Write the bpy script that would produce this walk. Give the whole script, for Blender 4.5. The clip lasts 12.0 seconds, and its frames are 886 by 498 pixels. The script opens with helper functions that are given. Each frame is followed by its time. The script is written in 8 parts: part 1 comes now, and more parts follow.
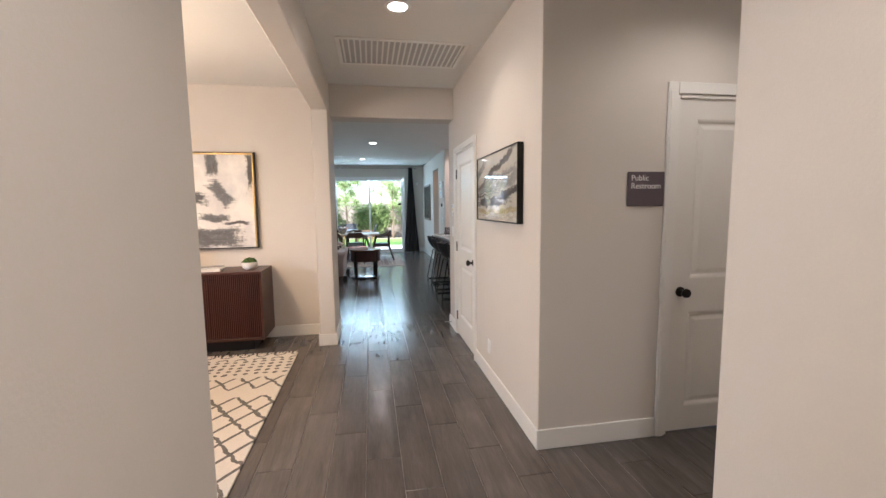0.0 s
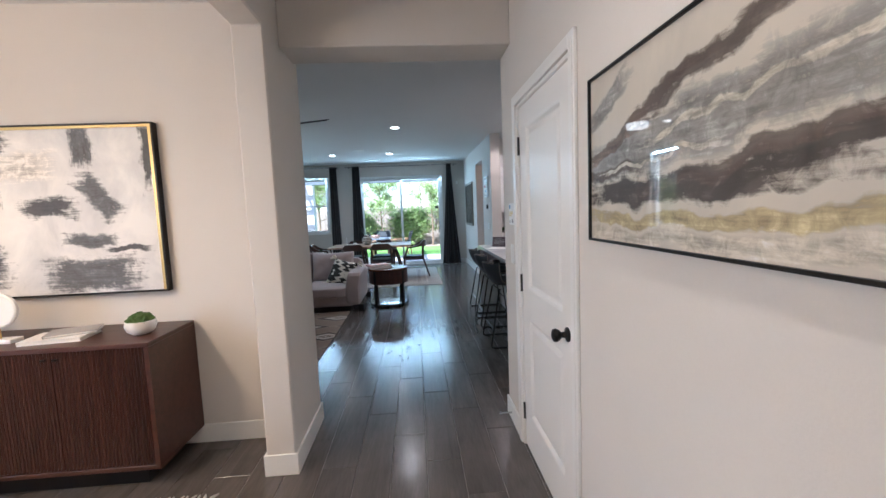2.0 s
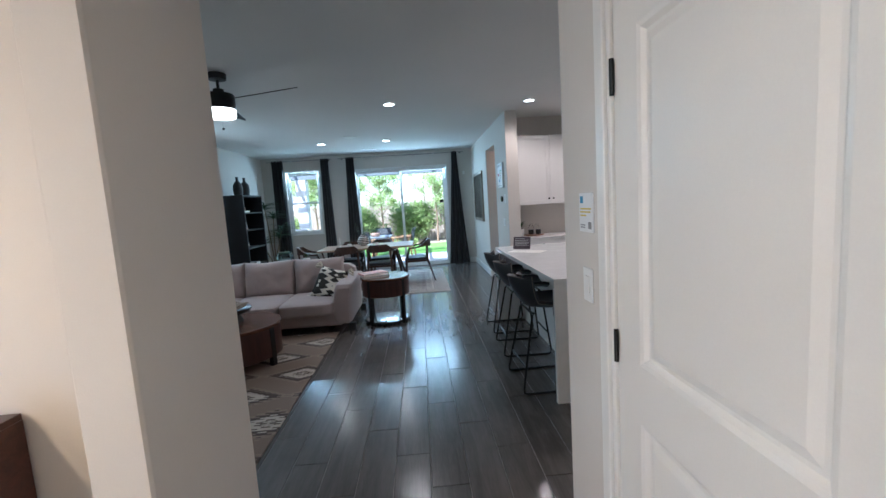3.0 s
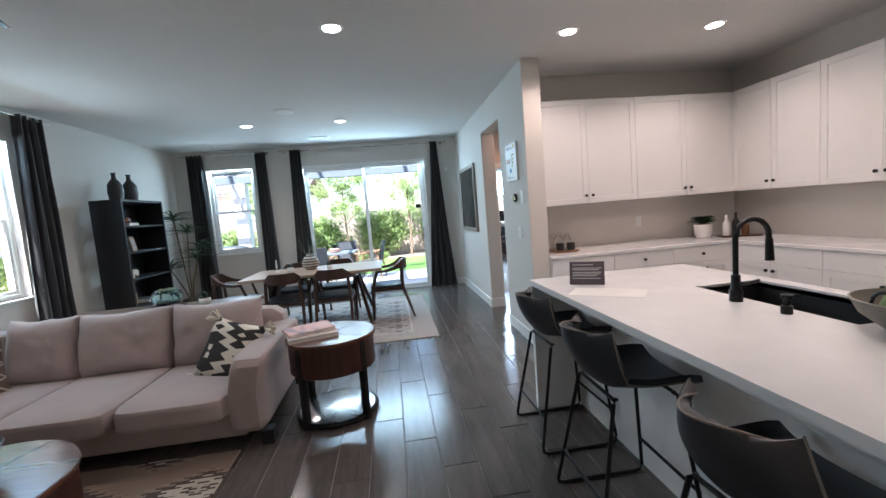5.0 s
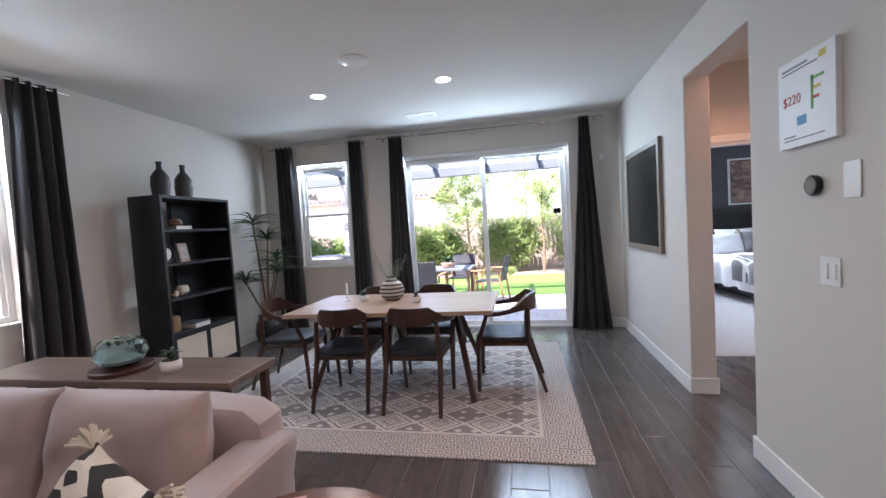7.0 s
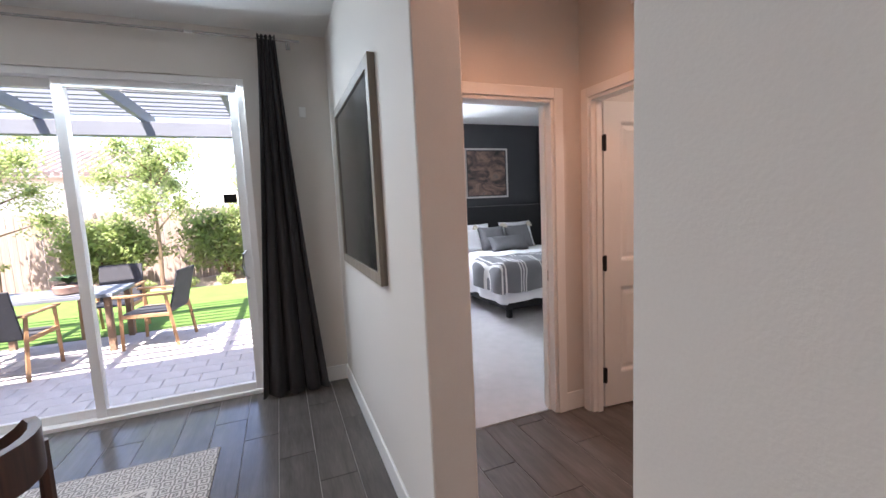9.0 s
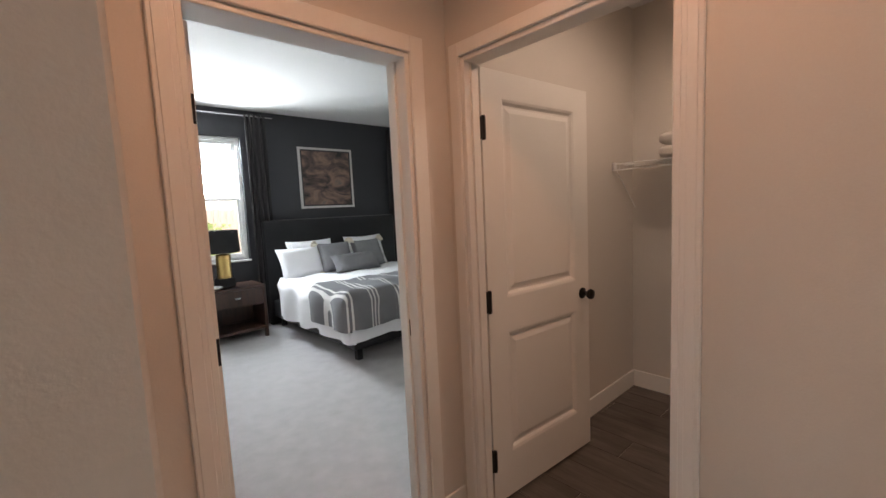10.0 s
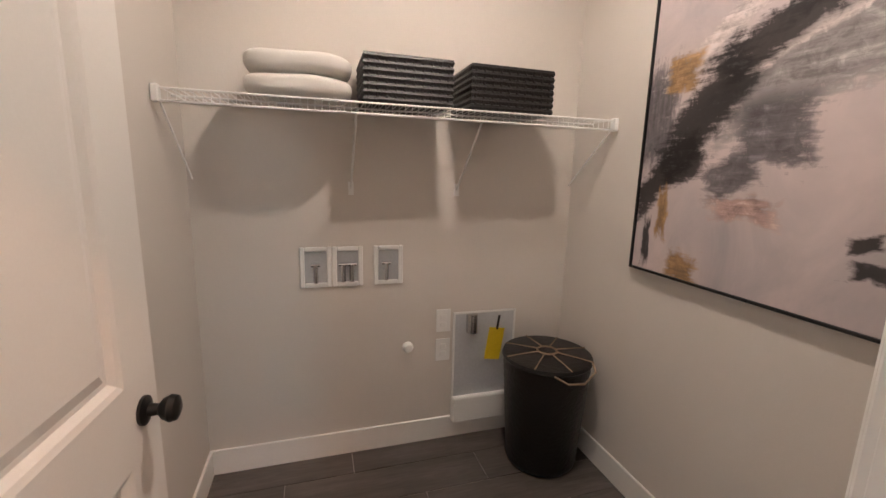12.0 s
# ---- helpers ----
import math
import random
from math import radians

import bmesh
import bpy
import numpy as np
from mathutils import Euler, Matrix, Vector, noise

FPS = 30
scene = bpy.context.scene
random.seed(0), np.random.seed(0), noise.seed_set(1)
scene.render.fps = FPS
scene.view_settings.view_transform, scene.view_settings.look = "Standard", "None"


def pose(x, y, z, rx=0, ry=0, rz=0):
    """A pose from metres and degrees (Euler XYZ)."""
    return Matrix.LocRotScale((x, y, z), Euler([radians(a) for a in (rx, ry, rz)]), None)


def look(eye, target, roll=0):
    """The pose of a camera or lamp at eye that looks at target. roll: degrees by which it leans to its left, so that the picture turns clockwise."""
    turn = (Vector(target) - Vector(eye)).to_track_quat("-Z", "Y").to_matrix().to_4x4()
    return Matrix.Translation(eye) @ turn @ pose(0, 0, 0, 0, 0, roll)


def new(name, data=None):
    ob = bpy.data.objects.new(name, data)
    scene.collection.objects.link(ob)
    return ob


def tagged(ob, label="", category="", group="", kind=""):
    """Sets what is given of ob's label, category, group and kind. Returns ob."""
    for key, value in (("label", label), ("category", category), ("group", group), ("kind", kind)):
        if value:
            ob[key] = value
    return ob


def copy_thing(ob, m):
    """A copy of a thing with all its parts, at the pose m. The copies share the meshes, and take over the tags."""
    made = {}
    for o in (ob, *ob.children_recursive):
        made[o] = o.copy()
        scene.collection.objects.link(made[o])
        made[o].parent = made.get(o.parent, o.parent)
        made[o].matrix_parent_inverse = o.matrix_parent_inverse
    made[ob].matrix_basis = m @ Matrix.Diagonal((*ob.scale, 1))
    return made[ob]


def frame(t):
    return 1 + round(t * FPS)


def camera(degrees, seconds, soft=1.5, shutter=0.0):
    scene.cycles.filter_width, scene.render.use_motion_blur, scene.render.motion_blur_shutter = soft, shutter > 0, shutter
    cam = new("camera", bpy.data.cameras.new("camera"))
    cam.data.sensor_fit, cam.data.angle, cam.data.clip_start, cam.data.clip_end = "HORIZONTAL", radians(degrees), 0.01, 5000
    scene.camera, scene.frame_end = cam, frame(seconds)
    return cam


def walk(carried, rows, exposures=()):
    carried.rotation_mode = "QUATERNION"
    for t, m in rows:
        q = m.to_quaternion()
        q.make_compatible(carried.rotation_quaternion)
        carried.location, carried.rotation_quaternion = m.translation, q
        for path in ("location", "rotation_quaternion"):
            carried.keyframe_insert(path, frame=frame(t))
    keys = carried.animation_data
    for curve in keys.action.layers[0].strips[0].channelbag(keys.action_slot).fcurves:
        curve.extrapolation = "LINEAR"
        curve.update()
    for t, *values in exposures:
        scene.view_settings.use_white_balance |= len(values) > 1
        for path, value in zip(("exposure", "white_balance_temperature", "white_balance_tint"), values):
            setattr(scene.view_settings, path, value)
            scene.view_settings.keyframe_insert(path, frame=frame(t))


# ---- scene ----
cam = camera(94.2, 12.0)
PATH = [
    (0, (0.214, 0.562, 1.465), (0.555, 2.522, 1.259), -0.7),
    (0.5, (0.378, 1.084, 1.491), (0.607, 3.062, 1.302), -0.5),
    (1, (0.48, 1.607, 1.481), (0.694, 3.585, 1.277), -1.0),
    (1.5, (0.568, 2.148, 1.465), (0.727, 4.135, 1.294), -1.6),
    (2, (0.551, 2.716, 1.466), (0.678, 4.703, 1.278), -2.4),
    (2.5, (0.563, 3.284, 1.476), (0.687, 5.269, 1.268), -3.2),
    (3, (0.587, 3.908, 1.485), (0.689, 5.893, 1.266), -3.7),
    (3.5, (0.529, 4.508, 1.481), (0.703, 6.489, 1.266), -4.0),
    (3.7, (0.539, 4.731, 1.489), (0.736, 6.709, 1.27), -3.9),
    (5.3, (0.585, 6.557, 1.417), (0.831, 8.534, 1.243), -4.7),
    (5.5, (0.575, 6.785, 1.426), (0.709, 8.774, 1.262), -5.1),
    (6, (0.485, 7.317, 1.415), (0.359, 9.309, 1.28), -5.0),
    (6.5, (0.551, 7.855, 1.389), (0.211, 9.823, 1.286), -4.2),
    (6.7, (0.601, 8.07, 1.394), (0.199, 10.027, 1.301), -3.5),
    (8.5, (1.201, 10.025, 1.444), (1.54, 11.985, 1.236), -2.6),
    (9, (1.478, 10.525, 1.424), (2.207, 12.376, 1.214), -2.7),
    (9.5, (1.741, 11.013, 1.42), (2.781, 12.711, 1.228), -2.6),
    (10, (2.062, 11.388, 1.431), (3.394, 12.866, 1.235), -2.7),
    (10.5, (2.505, 11.617, 1.416), (4.134, 12.751, 1.175), -2.5),
    (11, (2.834, 11.891, 1.439), (4.708, 12.529, 1.15), -0.8),
    (11.5, (3.059, 12.084, 1.442), (5.03, 12.134, 1.105), 0.4),
    (12, (3.237, 12.207, 1.424), (5.118, 11.631, 1.062), 1.5),
]
EXPOSURES = [
    (0.0, 2.2, 5750, 10), (0.5, 2.15, 5600, 10), (1.0, 2.05, 5450, 11), (1.5, 2.05, 5250, 11), (2.0, 2.1, 5150, 8), (2.5, 2.1, 5100, 6), (3.5, 2.25, 5150, 4),
    (5.5, 2.45, 5950, 18), (6.0, 2.4, 6150, 25), (6.5, 2.4, 6200, 25), (8.5, 2.4, 6550, 26), (9.0, 2.35, 6700, 27), (9.5, 1.9, 7000, 25),
    (10.0, 1.95, 7350, 21), (10.5, 2.05, 6850, 17), (11.0, 2.45, 6600, 14), (11.5, 2.7, 5900, 14), (12.0, 3.0, 6100, 11),
]
walk(cam, [(t, look(eye, target, roll)) for t, eye, target, roll in PATH], EXPOSURES)

import itertools

# ---- world, sun and large lights ----
world = bpy.data.worlds.new("sky_world")
scene.world = world
world.use_nodes = True
wn = world.node_tree
sky = wn.nodes.new("ShaderNodeTexSky")
sky.sky_type = "NISHITA"
sky.sun_disc = False
sky.sun_elevation = radians(58)
sky.sun_rotation = radians(215)
wn.links.new(sky.outputs["Color"], wn.nodes["Background"].inputs["Color"])
wn.nodes["Background"].inputs["Strength"].default_value = 0.15

sun = new("sun", bpy.data.lights.new("sun", "SUN"))
sun.data.energy, sun.data.angle, sun.data.color = 5.0, radians(0.5), (1.0, 0.95, 0.87)
sun.matrix_world = look((-3.0, 6.0, 12.0), (0.06, 10.2, 2.0))


def area_lamp(name, eye, target, w, h, watts, colour):
    """A rectangular lamp that stands in a window's opening for the sky outside."""
    lamp = new(name, bpy.data.lights.new(name, "AREA"))
    lamp.data.shape, lamp.data.size, lamp.data.size_y = "RECTANGLE", w, h
    lamp.data.energy, lamp.data.color = watts, colour
    lamp.matrix_world = look(eye, target)
    return lamp


def spot_lamp(name, at, watts, colour, degrees=150, radius=0.06):
    """A light shining down from the ceiling: that of a lamp there, or added fill."""
    lamp = new(name, bpy.data.lights.new(name, "SPOT"))
    lamp.data.energy, lamp.data.color, lamp.data.spot_size, lamp.data.spot_blend = watts, colour, radians(degrees), 0.6
    lamp.data.shadow_soft_size = radius
    lamp.matrix_world = pose(*at)
    return lamp


DAY = (0.66, 0.90, 1.0)
WARM = (1.0, 0.66, 0.40)
SOFT = (1.0, 0.84, 0.70)
area_lamp("window_daylight", (0.19, 14.005, 2.40), (0.19, 12.2, 1.05), 2.15, 0.045, 10, DAY)
area_lamp("window_daylight", (-2.13, 14.045, 2.42), (-2.13, 12.2, 1.15), 0.70, 0.035, 3.4, DAY)
area_lamp("window_daylight", (-3.105, 10.39, 2.42), (-1.3, 10.39, 1.15), 0.80, 0.035, 4.6, DAY)
area_lamp("window_daylight", (3.33, 17.12, 2.06), (3.6, 14.0, 0.9), 0.80, 0.70, 25, (0.70, 0.88, 1.0))
LIVING_LIGHTS = ((0.033, 12.22), (-1.23, 12.24), (0.30, 9.34), (-2.50, 9.39))
KITCHEN_LIGHTS = ((2.15, 9.51), (3.41, 9.46), (2.12, 7.78), (3.41, 7.78))
for lx, ly in LIVING_LIGHTS:
    spot_lamp("ceiling_beam_or_fill", (lx, ly, 2.755), 6.5, SOFT)
for lx, ly in KITCHEN_LIGHTS:
    spot_lamp("ceiling_beam_or_fill", (lx, ly, 2.755), 9.5, (1.0, 0.75, 0.62))
area_lamp("window_daylight", (-3.3, 2.95, 1.6), (0.0, 2.95, 1.2), 1.8, 1.5, 4.5, (0.92, 0.96, 1.0))
spot_lamp("chandelier_glow", (-1.95, 3.6, 2.70), 26, (1.0, 0.66, 0.38))
spot_lamp("ceiling_beam_or_fill", (0.43, 3.43, 2.755), 7.5, (1.0, 0.76, 0.56))
# unseen fill added behind the start of the walk to brighten the entry
spot_lamp("ceiling_beam_or_fill", (0.43, 0.2, 2.755), 25, (1.0, 0.85, 0.72))
# unseen fill added to brighten the restroom alcove; no lamp hangs here
spot_lamp("ceiling_beam_or_fill", (2.1, 2.1, 2.755), 6, (1.0, 0.84, 0.70))
spot_lamp("ceiling_beam_or_fill", (2.62, 11.75, 2.755), 9, (1.0, 0.51, 0.29))
spot_lamp("ceiling_beam_or_fill", (4.22, 11.75, 2.755), 8, (1.0, 0.80, 0.65), 172, 0.04)

# ---- materials ----


class Nodes:
    """Short ways to chain nodes of one material."""

    def __init__(self, m):
        self.t = m.node_tree

    def add(self, kind, **inputs):
        n = self.t.nodes.new(kind)
        for k, v in inputs.items():
            self.put(n.inputs[k.replace("_", " ")], v)
        return n

    def put(self, socket, v):
        if isinstance(v, bpy.types.NodeSocket):
            self.t.links.new(v, socket)
        else:
            socket.default_value = v

    def op(self, kind, a, b=0.0, c=0.0):
        n = self.t.nodes.new("ShaderNodeMath")
        n.operation = kind
        for s, v in zip(n.inputs, (a, b, c)):
            self.put(s, v)
        return n.outputs[0]

    def coords(self, sx=1.0, sy=1.0, sz=1.0):
        tc = self.t.nodes.new("ShaderNodeTexCoord")
        mp = self.t.nodes.new("ShaderNodeMapping")
        mp.inputs["Scale"].default_value = (sx, sy, sz)
        self.t.links.new(tc.outputs["Object"], mp.inputs["Vector"])
        return mp.outputs["Vector"]

    def noise(self, vec, scale, detail=4.0, rough=0.55, warp=0.0):
        n = self.t.nodes.new("ShaderNodeTexNoise")
        for k, v in (("Scale", scale), ("Detail", detail), ("Roughness", rough), ("Distortion", warp)):
            n.inputs[k].default_value = v
        self.t.links.new(vec, n.inputs["Vector"])
        return n.outputs["Fac"]

    def ramp(self, fac, stops):
        r = self.t.nodes.new("ShaderNodeValToRGB")
        el = r.color_ramp.elements
        while len(el) < len(stops):
            el.new(0.5)
        for e, (p, c) in zip(el, stops):
            e.position, e.color = p, (*c, 1)
        self.put(r.inputs[0], fac)
        return r.outputs["Color"]

    def mix(self, fac, a, b, blend="MIX"):
        n = self.t.nodes.new("ShaderNodeMix")
        n.data_type, n.blend_type = "RGBA", blend
        self.put(n.inputs[0], fac)
        for s, v in ((n.inputs[6], a), (n.inputs[7], b)):
            self.put(s, v if isinstance(v, bpy.types.NodeSocket) else (*v, 1))
        return n.outputs[2]

    def bump(self, height, strength, distance):
        n = self.t.nodes.new("ShaderNodeBump")
        n.inputs["Strength"].default_value, n.inputs["Distance"].default_value = strength, distance
        self.t.links.new(height, n.inputs["Height"])
        return n.outputs["Normal"]


def blank(name, rough=0.5, metal=0.0):
    m = bpy.data.materials.new(name)
    m.use_nodes = True
    b = m.node_tree.nodes["Principled BSDF"]
    b.inputs["Roughness"].default_value, b.inputs["Metallic"].default_value = rough, metal
    return m, Nodes(m), b


def plain(name, col, rough=0.5, metal=0.0, var=0.12, coarse=2.5, fine=90.0, bump=0.15, depth=0.0006, sheen=0.0):
    """A surface of one colour, with broad stains and fine grain in colour, gloss and relief."""
    m, n, b = blank(name, rough, metal)
    v = n.coords()
    big, small = n.noise(v, coarse, 3), n.noise(v, fine, 5)
    dark, light = [c * (1 - var) for c in col], [min(1.0, c * (1 + var)) for c in col]
    tone = n.op("ADD", n.op("MULTIPLY", big, 0.6), n.op("MULTIPLY", small, 0.4))
    n.put(b.inputs["Base Color"], n.ramp(tone, ((0.3, dark), (0.7, light))))
    n.put(b.inputs["Roughness"], n.op("ADD", n.op("MULTIPLY", n.op("SUBTRACT", big, 0.5), 0.2), rough))
    if bump:
        n.put(b.inputs["Normal"], n.bump(small, bump, depth))
    if sheen:
        b.inputs["Sheen Weight"].default_value = sheen
    return m


def wood(name, dark, light, rough=0.4, along="x", grain=1.0):
    """Wood with grain that runs along one axis of the thing."""
    m, n, b = blank(name, rough)
    s = {"x": (1.5, 22, 22), "y": (22, 1.5, 22), "z": (22, 22, 1.5)}[along]
    v = n.coords(*[q * grain for q in s])
    g = n.noise(v, 1.0, 6, 0.6, 0.6)
    fine = n.noise(v, 6.0, 4, 0.6)
    tone = n.op("ADD", n.op("MULTIPLY", g, 0.7), n.op("MULTIPLY", fine, 0.3))
    n.put(b.inputs["Base Color"], n.ramp(tone, ((0.32, dark), (0.68, light))))
    n.put(b.inputs["Roughness"], n.op("ADD", n.op("MULTIPLY", fine, 0.15), rough - 0.07))
    n.put(b.inputs["Normal"], n.bump(fine, 0.12, 0.0006))
    return m


def lamp_glow(name, col, strength):
    m, n, b = blank(name)
    b.inputs["Emission Color"].default_value = (*col, 1)
    b.inputs["Emission Strength"].default_value = strength
    return m


def glass(name, tint=(1, 1, 1), rough=0.0):
    m, n, b = blank(name, rough)
    b.inputs["Transmission Weight"].default_value, b.inputs["IOR"].default_value = 1.0, 1.45
    b.inputs["Base Color"].default_value = (*tint, 1)
    return m


WALL = plain("wall_paint", (0.66, 0.62, 0.57), 0.75, var=0.03, coarse=1.2, fine=160, bump=0.35, depth=0.0012)
CEIL = plain("ceiling_paint", (0.74, 0.74, 0.72), 0.85, var=0.03, coarse=1.0, fine=120, bump=0.3, depth=0.001)
WHITE = plain("white_trim_paint", (0.80, 0.79, 0.76), 0.38, var=0.03, bump=0.05)
DOORPAINT = plain("white_door_paint", (0.79, 0.77, 0.73), 0.42, var=0.03, bump=0.12, fine=220)
CABINET = plain("white_cabinet_lacquer", (0.80, 0.78, 0.76), 0.35, var=0.02, bump=0.04)
QUARTZ = plain("white_quartz", (0.80, 0.79, 0.78), 0.16, var=0.05, coarse=6, fine=200, bump=0.0)
BLACK = plain("black_metal", (0.02, 0.02, 0.02), 0.38, metal=0.6, var=0.2, bump=0.05)
BLACKWOOD = plain("black_wood", (0.007, 0.007, 0.009), 0.58, var=0.25, fine=60)
CHROME = plain("brushed_steel", (0.6, 0.6, 0.6), 0.25, metal=1.0, var=0.05, bump=0.05)
PLASTIC = plain("white_plastic", (0.82, 0.82, 0.80), 0.4, var=0.02, bump=0.02)
VINYL = plain("white_vinyl_frame", (0.82, 0.82, 0.81), 0.35, var=0.02, bump=0.03)
CURTAIN = plain("charcoal_curtain_cloth", (0.026, 0.023, 0.024), 0.9, var=0.15, fine=300, bump=0.4, sheen=0.15)
SOFACLOTH = plain("mauve_grey_weave", (0.41, 0.335, 0.318), 0.95, var=0.10, coarse=5, fine=420, bump=0.6, depth=0.0012, sheen=0.25)
LEATHER = plain("black_leather", (0.025, 0.027, 0.032), 0.42, var=0.2, fine=160, bump=0.3)
WALNUT = wood("walnut", (0.026, 0.009, 0.006), (0.080, 0.027, 0.018), 0.36)
WALNUT_Z = wood("walnut_upright", (0.026, 0.009, 0.006), (0.080, 0.027, 0.018), 0.40, along="z")
TEAKTOP = wood("brown_table_top", (0.075, 0.032, 0.020), (0.17, 0.078, 0.048), 0.20, along="x", grain=0.6)
PALEWOOD = wood("pale_table_wood", (0.30, 0.19, 0.13), (0.48, 0.34, 0.25), 0.3, along="x", grain=0.7)
CHAIRWOOD = wood("dark_chair_wood", (0.026, 0.012, 0.008), (0.078, 0.034, 0.021), 0.32, along="z")
PANE = glass("window_glass")
PANE.node_tree.nodes["Principled BSDF"].inputs["IOR"].default_value = 1.2
DARKWALL = plain("charcoal_wall_paint", (0.045, 0.046, 0.052), 0.7, var=0.08, fine=80)
CARPET = plain("grey_carpet", (0.42, 0.41, 0.41), 0.97, var=0.14, coarse=9, fine=350, bump=0.8, depth=0.003, sheen=0.2)
GLOWLAMP = lamp_glow("lamp_lens", (1.0, 0.93, 0.82), 5)


def floor_tile_material():
    m, n, b = blank("wood_look_tile", 0.3)
    info = n.add("ShaderNodeObjectInfo")
    geo = n.add("ShaderNodeNewGeometry")
    seed = n.op("ADD", n.op("MULTIPLY", info.outputs["Random"], 37.0), n.op("MULTIPLY", geo.outputs["Random Per Island"], 61.0))
    tc = n.add("ShaderNodeTexCoord")
    off = n.add("ShaderNodeCombineXYZ", X=seed, Y=seed, Z=0.0)
    vm = n.add("ShaderNodeVectorMath")
    n.put(vm.inputs[0], tc.outputs["Object"])
    n.put(vm.inputs[1], off.outputs[0])
    mp = n.add("ShaderNodeMapping", Scale=(16, 1.6, 1))
    n.put(mp.inputs["Vector"], vm.outputs[0])
    g = n.noise(mp.outputs[0], 1.0, 6, 0.62, 0.8)
    fine = n.noise(mp.outputs[0], 7.0, 4)
    cloud = n.noise(vm.outputs[0], 2.2, 3)
    tone = n.op("ADD", n.op("ADD", n.op("MULTIPLY", g, 0.5), n.op("MULTIPLY", fine, 0.2)), n.op("MULTIPLY", cloud, 0.3))
    n.put(b.inputs["Base Color"], n.ramp(tone, ((0.32, (0.060, 0.052, 0.048)), (0.52, (0.108, 0.095, 0.087)), (0.72, (0.162, 0.144, 0.131)))))
    n.put(b.inputs["Roughness"], n.op("ADD", n.op("MULTIPLY", fine, 0.13), 0.14))
    n.put(b.inputs["Normal"], n.bump(fine, 0.15, 0.0006))
    return m


TILE = floor_tile_material()
GROUT = plain("pale_grout", (0.30, 0.27, 0.25), 0.9, var=0.1)

# ---- mesh helpers ----


def box(bm, x0, x1, y0, y1, z0, z1, bevel=0.0, seg=1):
    vs = [bm.verts.new((x, y, z)) for x in (x0, x1) for y in (y0, y1) for z in (z0, z1)]
    fs = [bm.faces.new([vs[i] for i in q]) for q in ((0, 1, 3, 2), (4, 6, 7, 5), (0, 4, 5, 1), (2, 3, 7, 6), (0, 2, 6, 4), (1, 5, 7, 3))]
    if bevel:
        es = list({e for f in fs for e in f.edges})
        bmesh.ops.bevel(bm, geom=es, offset=bevel, segments=seg, affect="EDGES", profile=0.5)
    return vs


def tube(bm, pts, r, sides=10, cap=True):
    """A round bar along a line of points; r is one radius or one for each point."""
    pts = [Vector(p) for p in pts]
    rs = r if isinstance(r, (list, tuple)) else [r] * len(pts)
    rings = []
    up = Vector((0, 0, 1))
    for i, p in enumerate(pts):
        d = (pts[min(i + 1, len(pts) - 1)] - pts[max(i - 1, 0)]).normalized()
        a = d.cross(up if abs(d.z) < 0.95 else Vector((1, 0, 0))).normalized()
        c = d.cross(a)
        rings.append([bm.verts.new(p + rs[i] * (math.cos(t) * a + math.sin(t) * c)) for t in [2 * math.pi * k / sides for k in range(sides)]])
    for a, c in zip(rings, rings[1:]):
        for k in range(sides):
            bm.faces.new((a[k], a[(k + 1) % sides], c[(k + 1) % sides], c[k]))
    if cap:
        bm.faces.new(rings[0][::-1])
        bm.faces.new(rings[-1])


def lathe(bm, profile, cx=0.0, cy=0.0, sides=28, sx=1.0, sy=1.0):
    """A turned shape from (radius, height) pairs."""
    rings = []
    for r, z in profile:
        rings.append([bm.verts.new((cx + sx * r * math.cos(2 * math.pi * k / sides), cy + sy * r * math.sin(2 * math.pi * k / sides), z)) for k in range(sides)])
    for a, c in zip(rings, rings[1:]):
        for k in range(sides):
            bm.faces.new((a[k], a[(k + 1) % sides], c[(k + 1) % sides], c[k]))
    bm.faces.new(rings[0][::-1])
    bm.faces.new(rings[-1])


def puff(bm, cx, cy, cz, w, d, h, n=5.0, cuts=7, rot=None):
    """A stuffed cushion: a box swollen into a rounded block."""
    tmp = bmesh.new()
    bmesh.ops.create_cube(tmp, size=2.0)
    bmesh.ops.subdivide_edges(tmp, edges=list(tmp.edges), cuts=cuts, use_grid_fill=True)
    made = {}
    for v in tmp.verts:
        c = v.co
        top = max(abs(c.x), abs(c.y), abs(c.z))
        norm = (abs(c.x) ** n + abs(c.y) ** n + abs(c.z) ** n) ** (1 / n)
        q = Vector((c.x * w / 2, c.y * d / 2, c.z * h / 2)) * (top / norm)
        made[v] = bm.verts.new((rot @ q if rot else q) + Vector((cx, cy, cz)))
    for f in tmp.faces:
        bm.faces.new([made[v] for v in f.verts])
    tmp.free()
    return list(made.values())


def part(name, bm, material, parent=None, label="", sharp=0.6):
    """Links a bmesh as one mesh object, under a thing or a part."""
    bmesh.ops.recalc_face_normals(bm, faces=bm.faces)
    for f in bm.faces:
        f.smooth = True
    for e in bm.edges:
        if len(e.link_faces) != 2 or e.calc_face_angle(0) > sharp:
            e.smooth = False
    me = bpy.data.meshes.new(name)
    bm.to_mesh(me)
    bm.free()
    me.materials.append(material)
    ob = new(name, me)
    if parent:
        ob.parent = parent
    if label:
        ob["label"] = label
    return ob


def bmn():
    return bmesh.new()


def thing(name, label, category, m=None, group=""):
    ob = new(name)
    ob.empty_display_size = 0.1
    if m:
        ob.matrix_world = m
    return tagged(ob, label, category, group)


